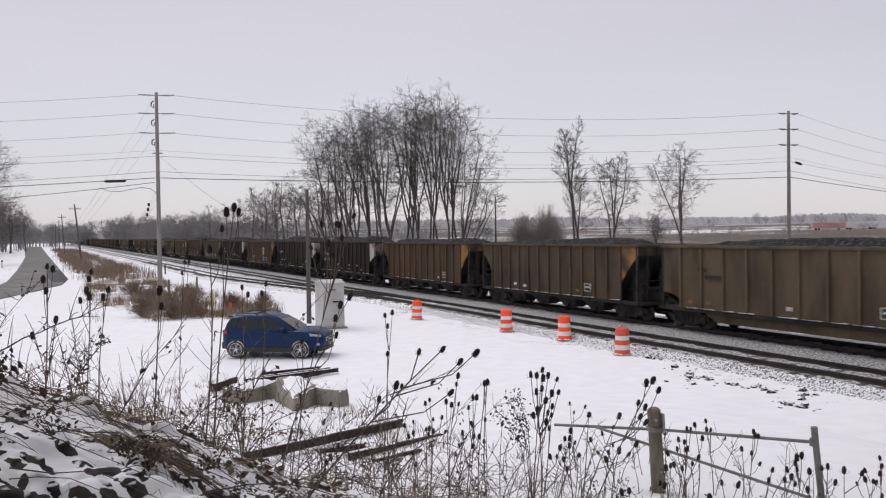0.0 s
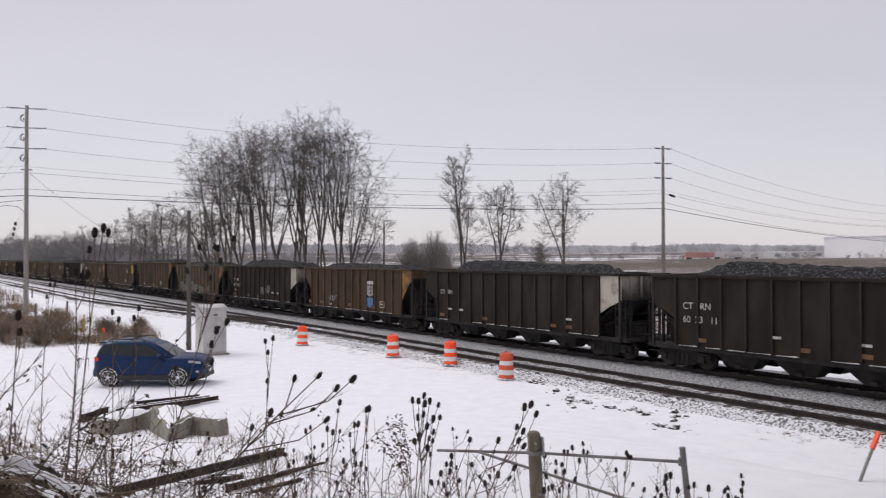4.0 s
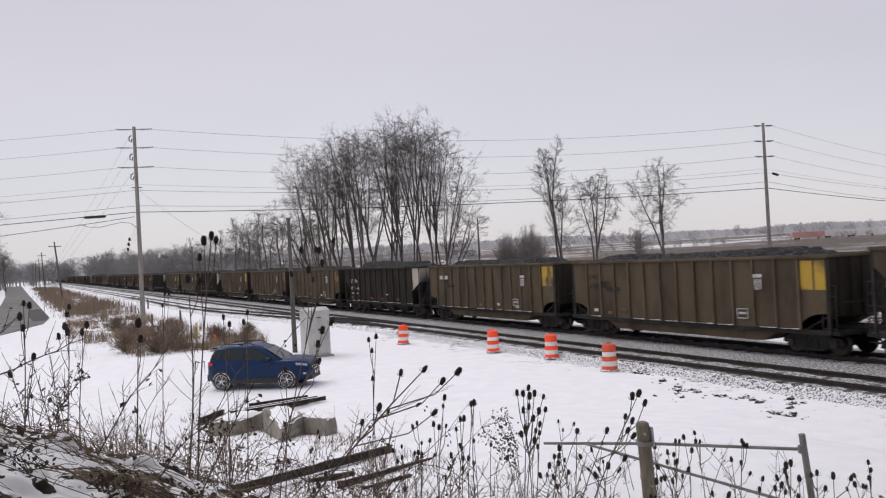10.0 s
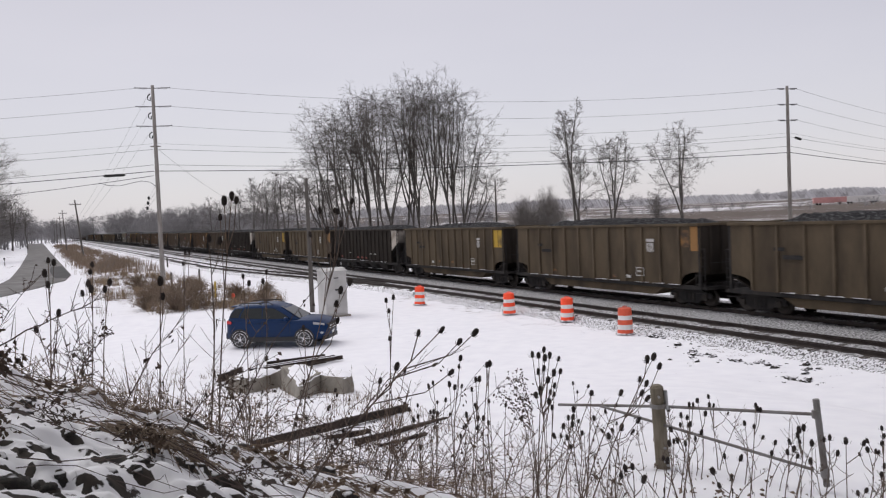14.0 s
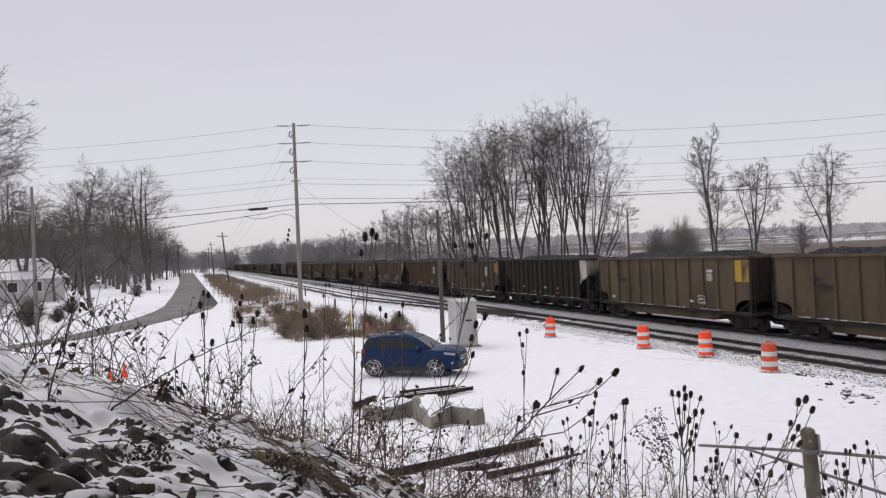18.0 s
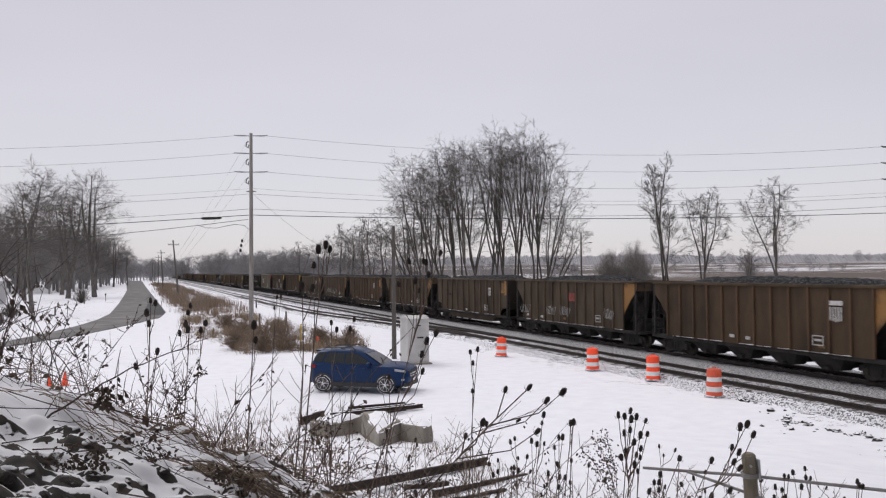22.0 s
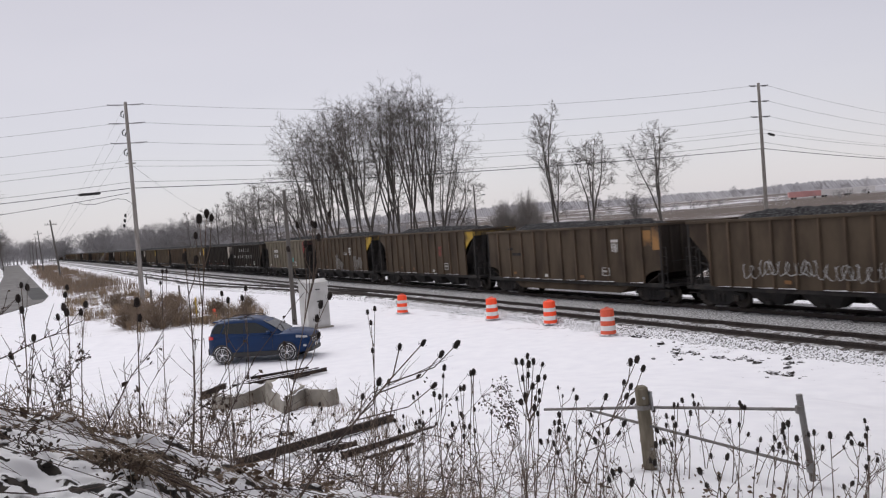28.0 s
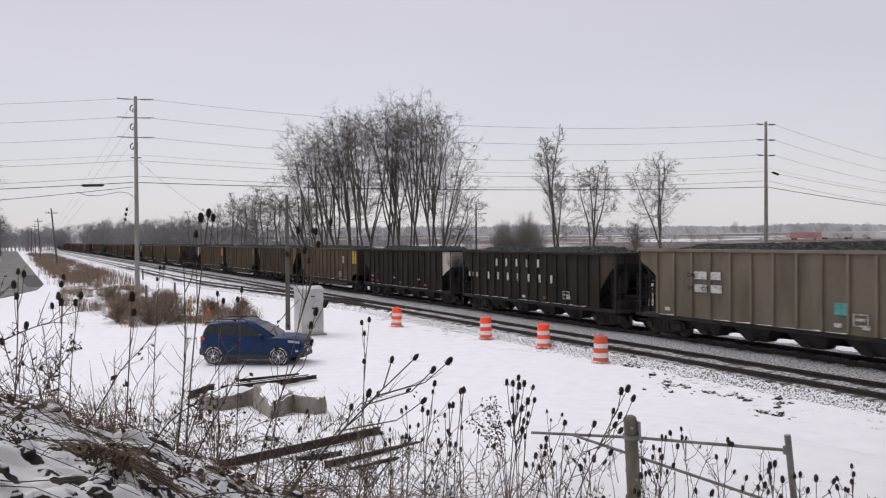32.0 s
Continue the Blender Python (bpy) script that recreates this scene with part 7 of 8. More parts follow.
def teasel(x, y, heads):
    """A dry teasel: stem to the highest head, side stems to the others."""
    global teasel_no
    teasel_no += 1
    rng = random.Random(900 + teasel_no)
    z = bank_z(x, y) - 0.03
    t = thing("teasel", "dry dark teasel with spiny seed heads on thin stalks", "dry weed", pose(x, y, z), group="teasels")
    local = sorted([Vector((a - x, b - y, c - z)) for a, b, c in heads], key=lambda p: -p.z)
    top = local[0]
    n, bow = 7, Vector((rng.uniform(-0.04, 0.04), rng.uniform(-0.04, 0.04), 0))
    stem = []
    for i in range(n):
        u = i / (n - 1)
        p = top * u
        p = Vector((top.x * u ** 1.3, top.y * u ** 1.3, top.z * u)) + bow * math.sin(math.pi * u)
        stem.append(p)
    part("stem", Build().tube(stem, [0.0065 * (1 - 0.55 * i / (n - 1)) for i in range(n)], 5), STALK, t)
    for j, p in enumerate(local):
        if j:
            u = min(0.9, max(0.35, p.z / top.z - rng.uniform(0.16, 0.3)))
            i = min(int(u * (n - 1)), n - 2)
            a = stem[i].lerp(stem[i + 1], u * (n - 1) - i)
            mid = a.lerp(p, 0.45) + Vector((p.x - a.x, p.y - a.y, 0)) * 0.22 - Vector((0, 0, 0.01))
            part("side_stem", Build().tube([a, mid, p], [0.0045, 0.0035, 0.003], 4), STALK, t)
            d = (p - mid).normalized()
        else:
            d = (stem[-1] - stem[-2]).normalized()
        m = Matrix.Translation(p) @ (d + Vector((0, 0, 0.3))).to_track_quat("Z", "Y").to_matrix().to_4x4()
        size = rng.uniform(0.62, 0.85) if math.hypot(x, y) > 4.5 else rng.uniform(0.46, 0.58)
        shared("seed_head", HEADS[(teasel_no + j) % 6], t, m @ Matrix.Diagonal((size, size, size, 1)))
    for k in range(rng.randint(1, 3)):
        u = rng.uniform(0.25, 0.7)
        a = stem[int(u * (n - 1))]
        out = Vector((rng.uniform(-0.045, 0.045), rng.uniform(-0.045, 0.045), 0))
        q = a + out - Vector((0, 0, rng.uniform(0.05, 0.12)))
        knee = a + out * 0.9 + Vector((0, 0, 0.01))
        w = Vector((-out.y, out.x, 0)) * 0.16
        part("dead_leaf", Build().add([a, knee + w, q, knee - w, knee + Vector((0, 0, 0.008))], [(0, 1, 4), (1, 2, 4), (2, 3, 4), (3, 0, 4)]), DEAD_LEAF, t)


teasel(1.02, 5.62, ((1.11, 5.48, 4.77), (1.16, 5.47, 4.80), (1.19, 5.47, 4.77), (1.08, 5.49, 4.66),))
teasel(0.95, 5.55, ((1.00, 5.51, 4.52), (1.07, 5.49, 4.50),))
teasel(1.31, 8.97, ((1.36, 8.89, 4.34), (1.40, 8.88, 4.34), (1.33, 8.89, 4.22),))
teasel(-0.02, 7.07, ((0.03, 6.99, 4.39), (0.07, 6.99, 4.37), (0.00, 6.99, 4.29), (0.02, 6.98, 4.20),))
teasel(0.29, 7.56, ((0.37, 7.48, 4.32), (0.35, 7.48, 4.26), (0.33, 7.48, 4.16), (0.28, 7.47, 4.08), (0.35, 7.47, 4.11),))
teasel(0.43, 7.55, ((0.46, 7.47, 4.10), (0.50, 7.47, 4.16),))
teasel(1.70, 7.87, ((1.72, 7.80, 4.11), (1.77, 7.78, 4.04),))
teasel(1.87, 7.83, ((1.90, 7.75, 4.05), (1.94, 7.75, 4.14),))
teasel(1.90, 6.90, ((2.16, 6.66, 4.70), (2.07, 6.69, 4.50), (2.21, 6.64, 4.53), (2.28, 6.62, 4.70), (2.30, 6.61, 4.69), (2.42, 6.56, 4.77), (2.32, 6.60, 4.58), (2.24, 6.63, 4.44),))
teasel(1.05, 3.90, ((1.57, 3.42, 4.05), (1.67, 3.37, 4.06), (1.74, 3.33, 4.00), (1.81, 3.30, 4.04), (1.46, 3.44, 3.90), (1.69, 3.33, 3.86), (1.38, 3.46, 3.84),))
teasel(3.12, 7.70, ((3.14, 7.64, 3.77), (3.21, 7.61, 3.80), (3.16, 7.62, 3.66),))
teasel(3.15, 7.62, ((3.14, 7.59, 3.38), (3.25, 7.49, 3.05),))
teasel(1.60, 6.10, ((2.03, 5.84, 4.07), (1.99, 5.84, 3.97), (2.10, 5.82, 4.13), (1.74, 5.90, 3.80), (1.99, 5.83, 3.84),))
teasel(3.58, 7.06, ((3.64, 6.99, 3.20), (3.62, 6.99, 3.12), (3.62, 6.95, 2.93),))
teasel(3.83, 6.94, ((3.86, 6.86, 3.13), (3.89, 6.85, 3.14),))
teasel(3.85, 6.00, ((3.83, 5.97, 3.35), (3.88, 5.95, 3.34), (3.92, 5.92, 3.39), (3.92, 5.91, 3.32), (3.96, 5.89, 3.34), (4.02, 5.84, 3.31), (3.90, 5.90, 3.23),))
teasel(3.90, 5.95, ((3.92, 5.87, 3.13), (3.86, 5.93, 3.20), (3.97, 5.85, 3.19), (4.02, 5.82, 3.20), (3.96, 5.83, 3.08), (3.85, 5.90, 3.06),))
teasel(3.75, 5.15, ((4.11, 4.78, 3.44), (4.15, 4.75, 3.46), (4.17, 4.71, 3.39), (4.05, 4.80, 3.29), (4.08, 4.76, 3.26),))
teasel(3.72, 5.20, ((3.92, 4.87, 3.19), (4.07, 4.74, 3.15), (4.04, 4.77, 3.19), (3.99, 4.76, 2.99),))
teasel(4.33, 5.95, ((4.38, 5.87, 2.95),))
teasel(5.41, 5.88, ((5.49, 5.81, 2.70), (5.51, 5.78, 2.70), (5.41, 5.84, 2.60), (5.45, 5.80, 2.58), (5.46, 5.77, 2.52),))
teasel(5.41, 5.81, ((5.47, 5.72, 2.39), (5.39, 5.77, 2.34), (5.52, 5.69, 2.45),))
teasel(5.25, 5.94, ((5.32, 5.85, 2.36), (5.28, 5.87, 2.34),))
teasel(6.14, 5.71, ((6.20, 5.65, 2.62), (6.20, 5.63, 2.59), (6.22, 5.61, 2.58), (6.15, 5.63, 2.42),))
teasel(6.12, 5.22, ((6.22, 5.11, 2.51), (6.19, 5.14, 2.49), (6.17, 5.14, 2.44), (6.11, 5.18, 2.38), (6.17, 5.12, 2.39),))
teasel(6.06, 5.22, ((6.12, 5.14, 2.32), (6.08, 5.18, 2.29), (6.13, 5.11, 2.26),))
teasel(6.28, 5.00, ((6.30, 4.96, 2.42), (6.34, 4.93, 2.44), (6.35, 4.86, 2.31),))
teasel(6.32, 5.67, ((6.39, 5.59, 2.23), (6.35, 5.60, 2.13),))
teasel(6.89, 4.88, ((6.94, 4.82, 2.10), (6.98, 4.76, 2.09), (6.91, 4.83, 2.02),))
teasel(6.50, 4.85, ((6.57, 4.74, 1.96), (6.52, 4.79, 1.93),))
teasel(-0.05, 6.84, ((0.08, 6.77, 3.99), (-0.08, 6.76, 3.88),))
teasel(0.68, 6.02, ((0.73, 5.94, 4.23), (0.74, 5.93, 4.12),))


teasel(3.88, 6.10, ((3.95, 5.93, 3.11), (3.96, 5.90, 3.01), (3.88, 5.95, 3.01), (3.84, 5.95, 2.99), (3.94, 5.90, 2.93)))
teasel(3.95, 6.05, ((4.01, 5.92, 2.98), (3.97, 5.90, 2.87), (4.05, 5.85, 2.70)))
teasel(3.98, 5.95, ((4.30, 5.75, 2.98), (4.13, 5.80, 2.85)))
teasel(3.72, 6.55, ((3.66, 6.50, 3.20), (3.69, 6.50, 3.21)))
teasel(3.66, 7.25, ((3.61, 7.20, 2.91), (3.67, 7.20, 2.87)))
teasel(3.62, 6.85, ((3.74, 6.80, 3.01), (3.70, 6.80, 3.01), (3.65, 6.80, 2.92), (3.58, 6.80, 2.68)))
teasel(3.50, 7.45, ((3.52, 7.40, 2.90), (3.47, 7.40, 2.87), (3.61, 7.30, 2.73)))
teasel(3.46, 7.35, ((3.43, 7.30, 2.63), (3.51, 7.30, 2.60)))

# smaller teasels and weeds without a place of their own
rng = random.Random(77)
for _ in range(40):
    u = rng.random()
    x, y = (rng.uniform(2.2, 7.6), rng.uniform(4.6, 9.0)) if u < 0.72 else (rng.uniform(-1.5, 3.5), rng.uniform(9.5, 14))
    z = bank_z(x, y)
    h = rng.uniform(0.55, 1.0) if u < 0.72 else rng.uniform(0.7, 1.25)
    hs = [(x + rng.uniform(-0.08, 0.12), y + rng.uniform(-0.08, 0.08), z + h)]
    for k in range(rng.randint(1, 4)):
        hs.append((x + rng.uniform(-0.16, 0.18), y + rng.uniform(-0.15, 0.15), z + h * rng.uniform(0.72, 0.97)))
    teasel(x, y, tuple(hs))


def weed(b, lf, rng, x, y, h, branchy, leaves):
    """A thin dry stem with forked tips, and a few shrivelled leaves."""
    n, p, v = 6, Vector((x, y, bank_z(x, y) - 0.03)), Vector((rng.uniform(-0.3, 0.3), rng.uniform(-0.3, 0.3), 1))
    pts, bend = [p.copy()], Vector((rng.gauss(0, 0.09), rng.gauss(0, 0.09), -0.02))
    for i in range(n):
        v = v + bend + Vector((rng.uniform(-0.08, 0.08), rng.uniform(-0.08, 0.08), 0))
        p = p + v.normalized() * h / n
        pts.append(p.copy())
    b.tube(pts, [0.0052 * (1 - 0.6 * i / n) for i in range(n + 1)], 4, False)
    for k in range(branchy):
        u = rng.uniform(0.3, 0.97)
        i = min(int(u * n), n - 1)
        a = pts[i].lerp(pts[i + 1], u * n - i)
        ang = rng.uniform(0, 2 * math.pi)
        ln = h * rng.uniform(0.1, 0.3)
        q = a + Vector((math.cos(ang) * ln * 0.6, math.sin(ang) * ln * 0.6, ln * rng.uniform(0.3, 0.9)))
        b.tube([a, a.lerp(q, 0.5) + Vector((0, 0, -0.01)), q], [0.003, 0.0024, 0.0016], 3, False)
        for j in range(leaves):
            c = a.lerp(q, rng.uniform(0.4, 1.0))
            r = rng.uniform(0.009, 0.02) * (1.3 if leaves > 8 else 1.0)
            e = Vector((rng.uniform(-1, 1), rng.uniform(-1, 1), rng.uniform(-1, 0.4))).normalized() * r * 1.8
            f = Vector((rng.uniform(-1, 1), rng.uniform(-1, 1), rng.uniform(-1, 1))).normalized() * r * 0.7
            lf.add([c, c + e * 0.5 + f, c + e, c + e * 0.5 - f], [(0, 1, 2, 3)])


def weed_patch(label, seed, n, place, h0, h1, leafy, mat=STALK):
    rng, b, lf = random.Random(seed), Build(), Build()
    for _ in range(n):
        x, y = place(rng)
        weed(b, lf, rng, x, y, rng.uniform(h0, h1), rng.randint(5, 12), leafy if rng.random() < 0.4 else 0)
    tagged(part("dry_weeds", b, mat), label, "dry weeds", kind="stuff")
    if lf.v:
        tagged(part("withered_leaves", lf, DEAD_LEAF), "small withered leaves on dry weed stems", "dead leaves", kind="stuff")


weed_patch("thin brown dry weed stems around the gate", 301, 90, lambda r: (r.uniform(2.6, 7.8), r.uniform(4.6, 9.5)), 0.45, 0.95, 1)
weed_patch("thin brown dry weed stems along the bank", 302, 45, lambda r: (r.uniform(0.6, 3.4), r.uniform(5.6, 8.5)), 0.5, 1.1, 2)
weed_patch("thin dry weed stems beyond the bank", 303, 36, lambda r: (r.uniform(-2.0, 2.0), r.uniform(6.0, 11.5)), 0.6, 1.3, 2)
weed_patch("sparse dry weed stems on the snowy slope", 304, 70, lambda r: (r.uniform(-3.0, 6.5), r.uniform(11, 23)), 0.4, 1.0, 0)
weed_patch("leafy dark withered weeds on the edge of the bank", 307, 30, lambda r: (r.uniform(-2.0, -0.35), r.uniform(5.6, 7.3)), 0.6, 1.25, 4, CANE)
weed_patch("dark drooping withered weeds on the bank", 308, 8, lambda r: (r.uniform(-0.5, 0.3), r.gauss(6.1, 0.2)), 0.4, 0.8, 7, CANE)


def cane(a, b, rise, r, label):
    """A long arching bramble cane."""
    a, b = Vector((*a, bank_z(*a))), Vector((*b, bank_z(*b)))
    rng = random.Random(int(a.x * 100) + int(b.y * 37))
    pts = []
    for i in range(12):
        u = i / 11
        pts.append(a.lerp(b, u) - a + Vector((rng.uniform(-0.02, 0.02), rng.uniform(-0.02, 0.02), rise * 4 * u * (1 - u) * (1.2 - 0.4 * u))))
    c = thing("bramble_cane", label, "bramble", Matrix.Translation(a), group="bramble canes")
    part("stem", Build().tube(pts, [r * (1 - 0.65 * i / 11) for i in range(12)], 5, False), CANE, c)
    for k in range(3):
        i = rng.randint(3, 9)
        q = pts[i] + Vector((rng.uniform(-0.25, 0.25), rng.uniform(-0.25, 0.25), rng.uniform(0.02, 0.28)))
        part("twig", Build().tube([pts[i], pts[i].lerp(q, 0.5) + Vector((0, 0, 0.03)), q], [r * 0.5, r * 0.4, r * 0.2], 4, False), CANE, c)


rng = random.Random(79)
for k in range(17):
    x, y = rng.uniform(-1.6, 2.6), rng.uniform(3.6, 7.5)
    a = rng.uniform(-0.6, 0.9)
    ln = rng.uniform(0.7, 2.2)
    cane((x, y), (x + math.cos(a) * ln, y + math.sin(a) * ln), rng.uniform(0.03, 0.35), rng.uniform(0.002, 0.0045), "dark arching bramble cane over snow")
for k in range(26):
    x, y = rng.uniform(0.8, 3.6), rng.uniform(5.2, 8.2)
    cane((x, y), (x + rng.uniform(0.3, 1.8), y + rng.uniform(-1.2, 0.6)), rng.uniform(0.2, 0.7), rng.uniform(0.0025, 0.0045), "dark arching bramble cane in the weeds")

# single plants that stand out: a long bare branch with hanging leaves, leafy sprays


def curled_leaf(b, c, d, size, rng):
    """A withered leaf folded along its rib."""
    side = d.cross(Vector((rng.uniform(-1, 1), rng.uniform(-1, 1), rng.uniform(-1, 1)))).normalized() * size * 0.3
    up = d.cross(side).normalized() * size * rng.uniform(0.05, 0.2)
    mid, tip = c + d * size * 0.5 - up, c + d * size
    b.add([c, mid + side + up * 2, tip, mid - side + up * 2, mid], [(0, 1, 4), (1, 2, 4), (2, 3, 4), (3, 0, 4)])


def hanging_leaves(parent, c, n, reach, size, seed):
    rng, b = random.Random(seed), Build()
    for _ in range(n):
        a = rng.uniform(0, 2 * math.pi)
        q = Vector(c) + Vector((math.cos(a), math.sin(a), 0)) * rng.uniform(0, reach * 0.4) - Vector((0, 0, rng.uniform(0, reach)))
        d = Vector((math.cos(a) * 0.6, math.sin(a) * 0.6, -rng.uniform(0.4, 1.2))).normalized()
        curled_leaf(b, q, d, size * rng.uniform(0.6, 1.2), rng)
    part("withered_leaves", b, DEAD_LEAF, parent, "dark curled withered leaves")


def bare_branch(label, pts, r, twigs, leaves, seed):
    """A fallen or leaning branch through given places, with short side twigs; leaves: places along it with a bunch."""
    rng, pts = random.Random(seed), [Vector(q) for q in pts]
    t = thing("bare_branch", label, "branch", Matrix.Translation(pts[0]), group="loose branches")
    line = []
    for a, b in zip(pts, pts[1:]):
        line += [a.lerp(b, u) - pts[0] + Vector((rng.uniform(-1, 1), rng.uniform(-1, 1), rng.uniform(-1, 1))) * r * 1.2 for u in (0.0, 0.33, 0.67)]
    line.append(pts[-1] - pts[0])
    n = len(line)
    part("stem", Build().tube(line, [r * (1 - 0.75 * i / n) for i in range(n)], 5, False), CANE, t)
    for _ in range(twigs):
        i = rng.randint(1, n - 2)
        d = (line[i + 1] - line[i]).normalized() + Vector((rng.uniform(-0.7, 0.7), rng.uniform(-0.7, 0.7), rng.uniform(-0.4, 0.8)))
        ln = rng.uniform(0.05, 0.22)
        part("twig", Build().tube([line[i], line[i] + d * ln * 0.5 + Vector((0, 0, 0.01)), line[i] + d * ln], [r * 0.45, r * 0.35, r * 0.2], 4, False), CANE, t)
    for u, count in leaves:
        hanging_leaves(t, line[min(n - 1, int(u * n))], count, 0.12, 0.042, seed + count)


bare_branch("long thin bare branch leaning over the bank with dark curled leaves", ((-0.56, 4.40, 3.84), (-0.41, 4.40, 3.95), (-0.28, 4.41, 4.02), (-0.10, 4.42, 4.12), (0.10, 4.43, 4.19), (0.29, 4.45, 4.26)), 0.0065, 9, ((0.45, 44), (0.52, 14)), 501)
bare_branch("thin dark branch lying on the snowy bank", ((-0.30, 4.30, 3.98), (-0.12, 4.30, 3.92), (0.08, 4.25, 3.84), (0.20, 4.15, 3.74)), 0.005, 6, (), 502)
bare_branch("thin dark branch lying on the snowy bank", ((-0.05, 4.0, 3.66), (0.15, 4.0, 3.62), (0.42, 4.05, 3.58)), 0.005, 4, (), 503)
bare_branch("crooked bare branch rising from the bank", ((0.62, 4.6, 3.44), (0.74, 4.62, 3.60), (0.95, 4.7, 3.72), (1.25, 4.8, 3.80)), 0.005, 8, ((0.6, 6),), 504)
bare_branch("crooked bare branch rising from the bank", ((-0.75, 4.2, 3.92), (-0.72, 4.3, 4.12), (-0.66, 4.4, 4.32), (-0.62, 4.45, 4.55)), 0.006, 12, ((0.6, 12), (0.9, 10), (0.35, 8)), 505)
bare_branch("crooked bare branch rising from the bank", ((-0.95, 4.6, 4.0), (-0.85, 4.7, 4.2), (-0.70, 4.8, 4.35), (-0.45, 4.9, 4.44)), 0.005, 12, ((0.5, 10), (0.85, 8)), 506)
for k, (x, y) in enumerate(((0.35, 5.2), (1.6, 5.5), (2.3, 5.9), (2.0, 6.6), (1.2, 5.9), (3.0, 6.3), (2.7, 5.4), (0.9, 5.0))):
    brng = random.Random(520 + k)
    a, ln = brng.uniform(0.1, 0.9), brng.uniform(0.7, 1.5)
    z0 = bank_z(x, y)
    q1 = (x + math.cos(a) * ln * 0.5, y + math.sin(a) * ln * 0.3, z0 + ln * 0.42)
    q2 = (x + math.cos(a) * ln, y + math.sin(a) * ln * 0.5, z0 + ln * brng.uniform(0.45, 0.75))
    bare_branch("dark bare bramble branch arching out of the weeds", ((x, y, z0 - 0.02), q1, q2), 0.0048, 10, ((0.5, 5), (0.8, 4)), 530 + k)


def leaf_spray(label, foot, tips, n, seed):
    """A dry leafy weed: a few side sprays crowded with small dark leaves."""
    rng, foot = random.Random(seed), Vector(foot)
    t = thing("leafy_weed", label, "dry weed", Matrix.Translation(foot), group="leafy dry weeds")
    lf = Build()
    for tip in tips:
        tip = Vector(tip) - foot
        knee = Vector((tip.x * 0.35, tip.y * 0.35, tip.z * 0.72))
        line = [Vector((0, 0, 0)), knee * 0.55, knee, knee.lerp(tip, 0.5) + Vector((0, 0, 0.03)), tip]
        part("stem", Build().tube(line, [0.004, 0.0035, 0.003, 0.0024, 0.0016], 4, False), STALK, t)
        for _ in range(n):
            u = rng.uniform(0.0, 1.0) ** 0.8
            c = knee.lerp(tip, u) + Vector((rng.gauss(0, 0.035), rng.gauss(0, 0.035), rng.gauss(0, 0.035)))
            curled_leaf(lf, c, Vector((rng.uniform(-1, 1), rng.uniform(-1, 1), rng.uniform(-1, 0.5))).normalized(), rng.uniform(0.016, 0.034), rng)
    part("withered_leaves", lf, DEAD_LEAF, t, "crowded small dark withered leaves")


leaf_spray("dark leafy dry weed leaning beside the teasels", (4.10, 6.35, bank_z(4.10, 6.35) - 0.02), ((3.72, 6.4, 2.97), (3.84, 6.4, 3.08), (3.97, 6.42, 3.10), (3.90, 6.35, 2.92)), 110, 541)
leaf_spray("dark leafy dry weed sprawling low in the snow", (4.75, 6.2, bank_z(4.75, 6.2) - 0.02), ((4.5, 6.1, 2.15), (4.9, 6.0, 2.1), (4.7, 6.3, 2.25), (5.1, 6.2, 2.0)), 34, 542)
leaf_spray("dark leafy dry weed sprawling low in the snow", (2.55, 6.45, bank_z(2.55, 6.45) - 0.02), ((2.3, 6.3, 2.75), (2.7, 6.3, 2.7), (2.5, 6.6, 2.85), (2.2, 6.5, 2.6)), 34, 543)
leaf_spray("dark leafy dry weed on the edge of the bank", (1.15, 5.3, bank_z(1.15, 5.3) - 0.02), ((1.0, 5.2, 3.55), (1.3, 5.2, 3.5), (1.15, 5.4, 3.65)), 24, 544)


def leaf_litter(label, spots, seed):
    """Brown dead leaves and scraps lying in loose heaps on the snow."""
    rng, b = random.Random(seed), Build()
    for x, y, wide, n in spots:
        for _ in range(n):
            px, py = x + rng.gauss(0, wide), y + rng.gauss(0, wide)
            c = Vector((px, py, bank_z(px, py) + rng.uniform(0.005, 0.05)))
            curled_leaf(b, c, Vector((rng.uniform(-1, 1), rng.uniform(-1, 1), rng.uniform(-0.2, 0.5))).normalized(), rng.uniform(0.03, 0.09), rng)
    tagged(part("leaf_litter", b, LITTER), label, "dead leaves", kind="stuff")


LITTER = material("brown_dead_leaves", (0.095, 0.066, 0.046), 0.95, scale=6.0, vary=0.4, other=(0.16, 0.115, 0.08), bump=0.0, island=0.3)
lrng = random.Random(550)
leaf_litter("brown dead leaves in loose heaps on the snowy slope", [(lrng.uniform(0.4, 4.5), lrng.uniform(14, 21), lrng.uniform(0.1, 0.32), lrng.randint(8, 34)) for _ in range(42)], 551)
leaf_litter("dead leaves and scraps caught along the edge of the bank", [(lrng.uniform(-1.6, 2.6), lrng.uniform(4.6, 6.4), lrng.uniform(0.05, 0.16), lrng.randint(3, 10)) for _ in range(46)], 552)
leaf_litter("dead leaves lying around the weeds by the gate", [(lrng.uniform(2.6, 7.4), lrng.uniform(5.0, 9.0), lrng.uniform(0.06, 0.2), lrng.randint(3, 9)) for _ in range(40)], 553)

# clods and stones that break through the snow of the bank


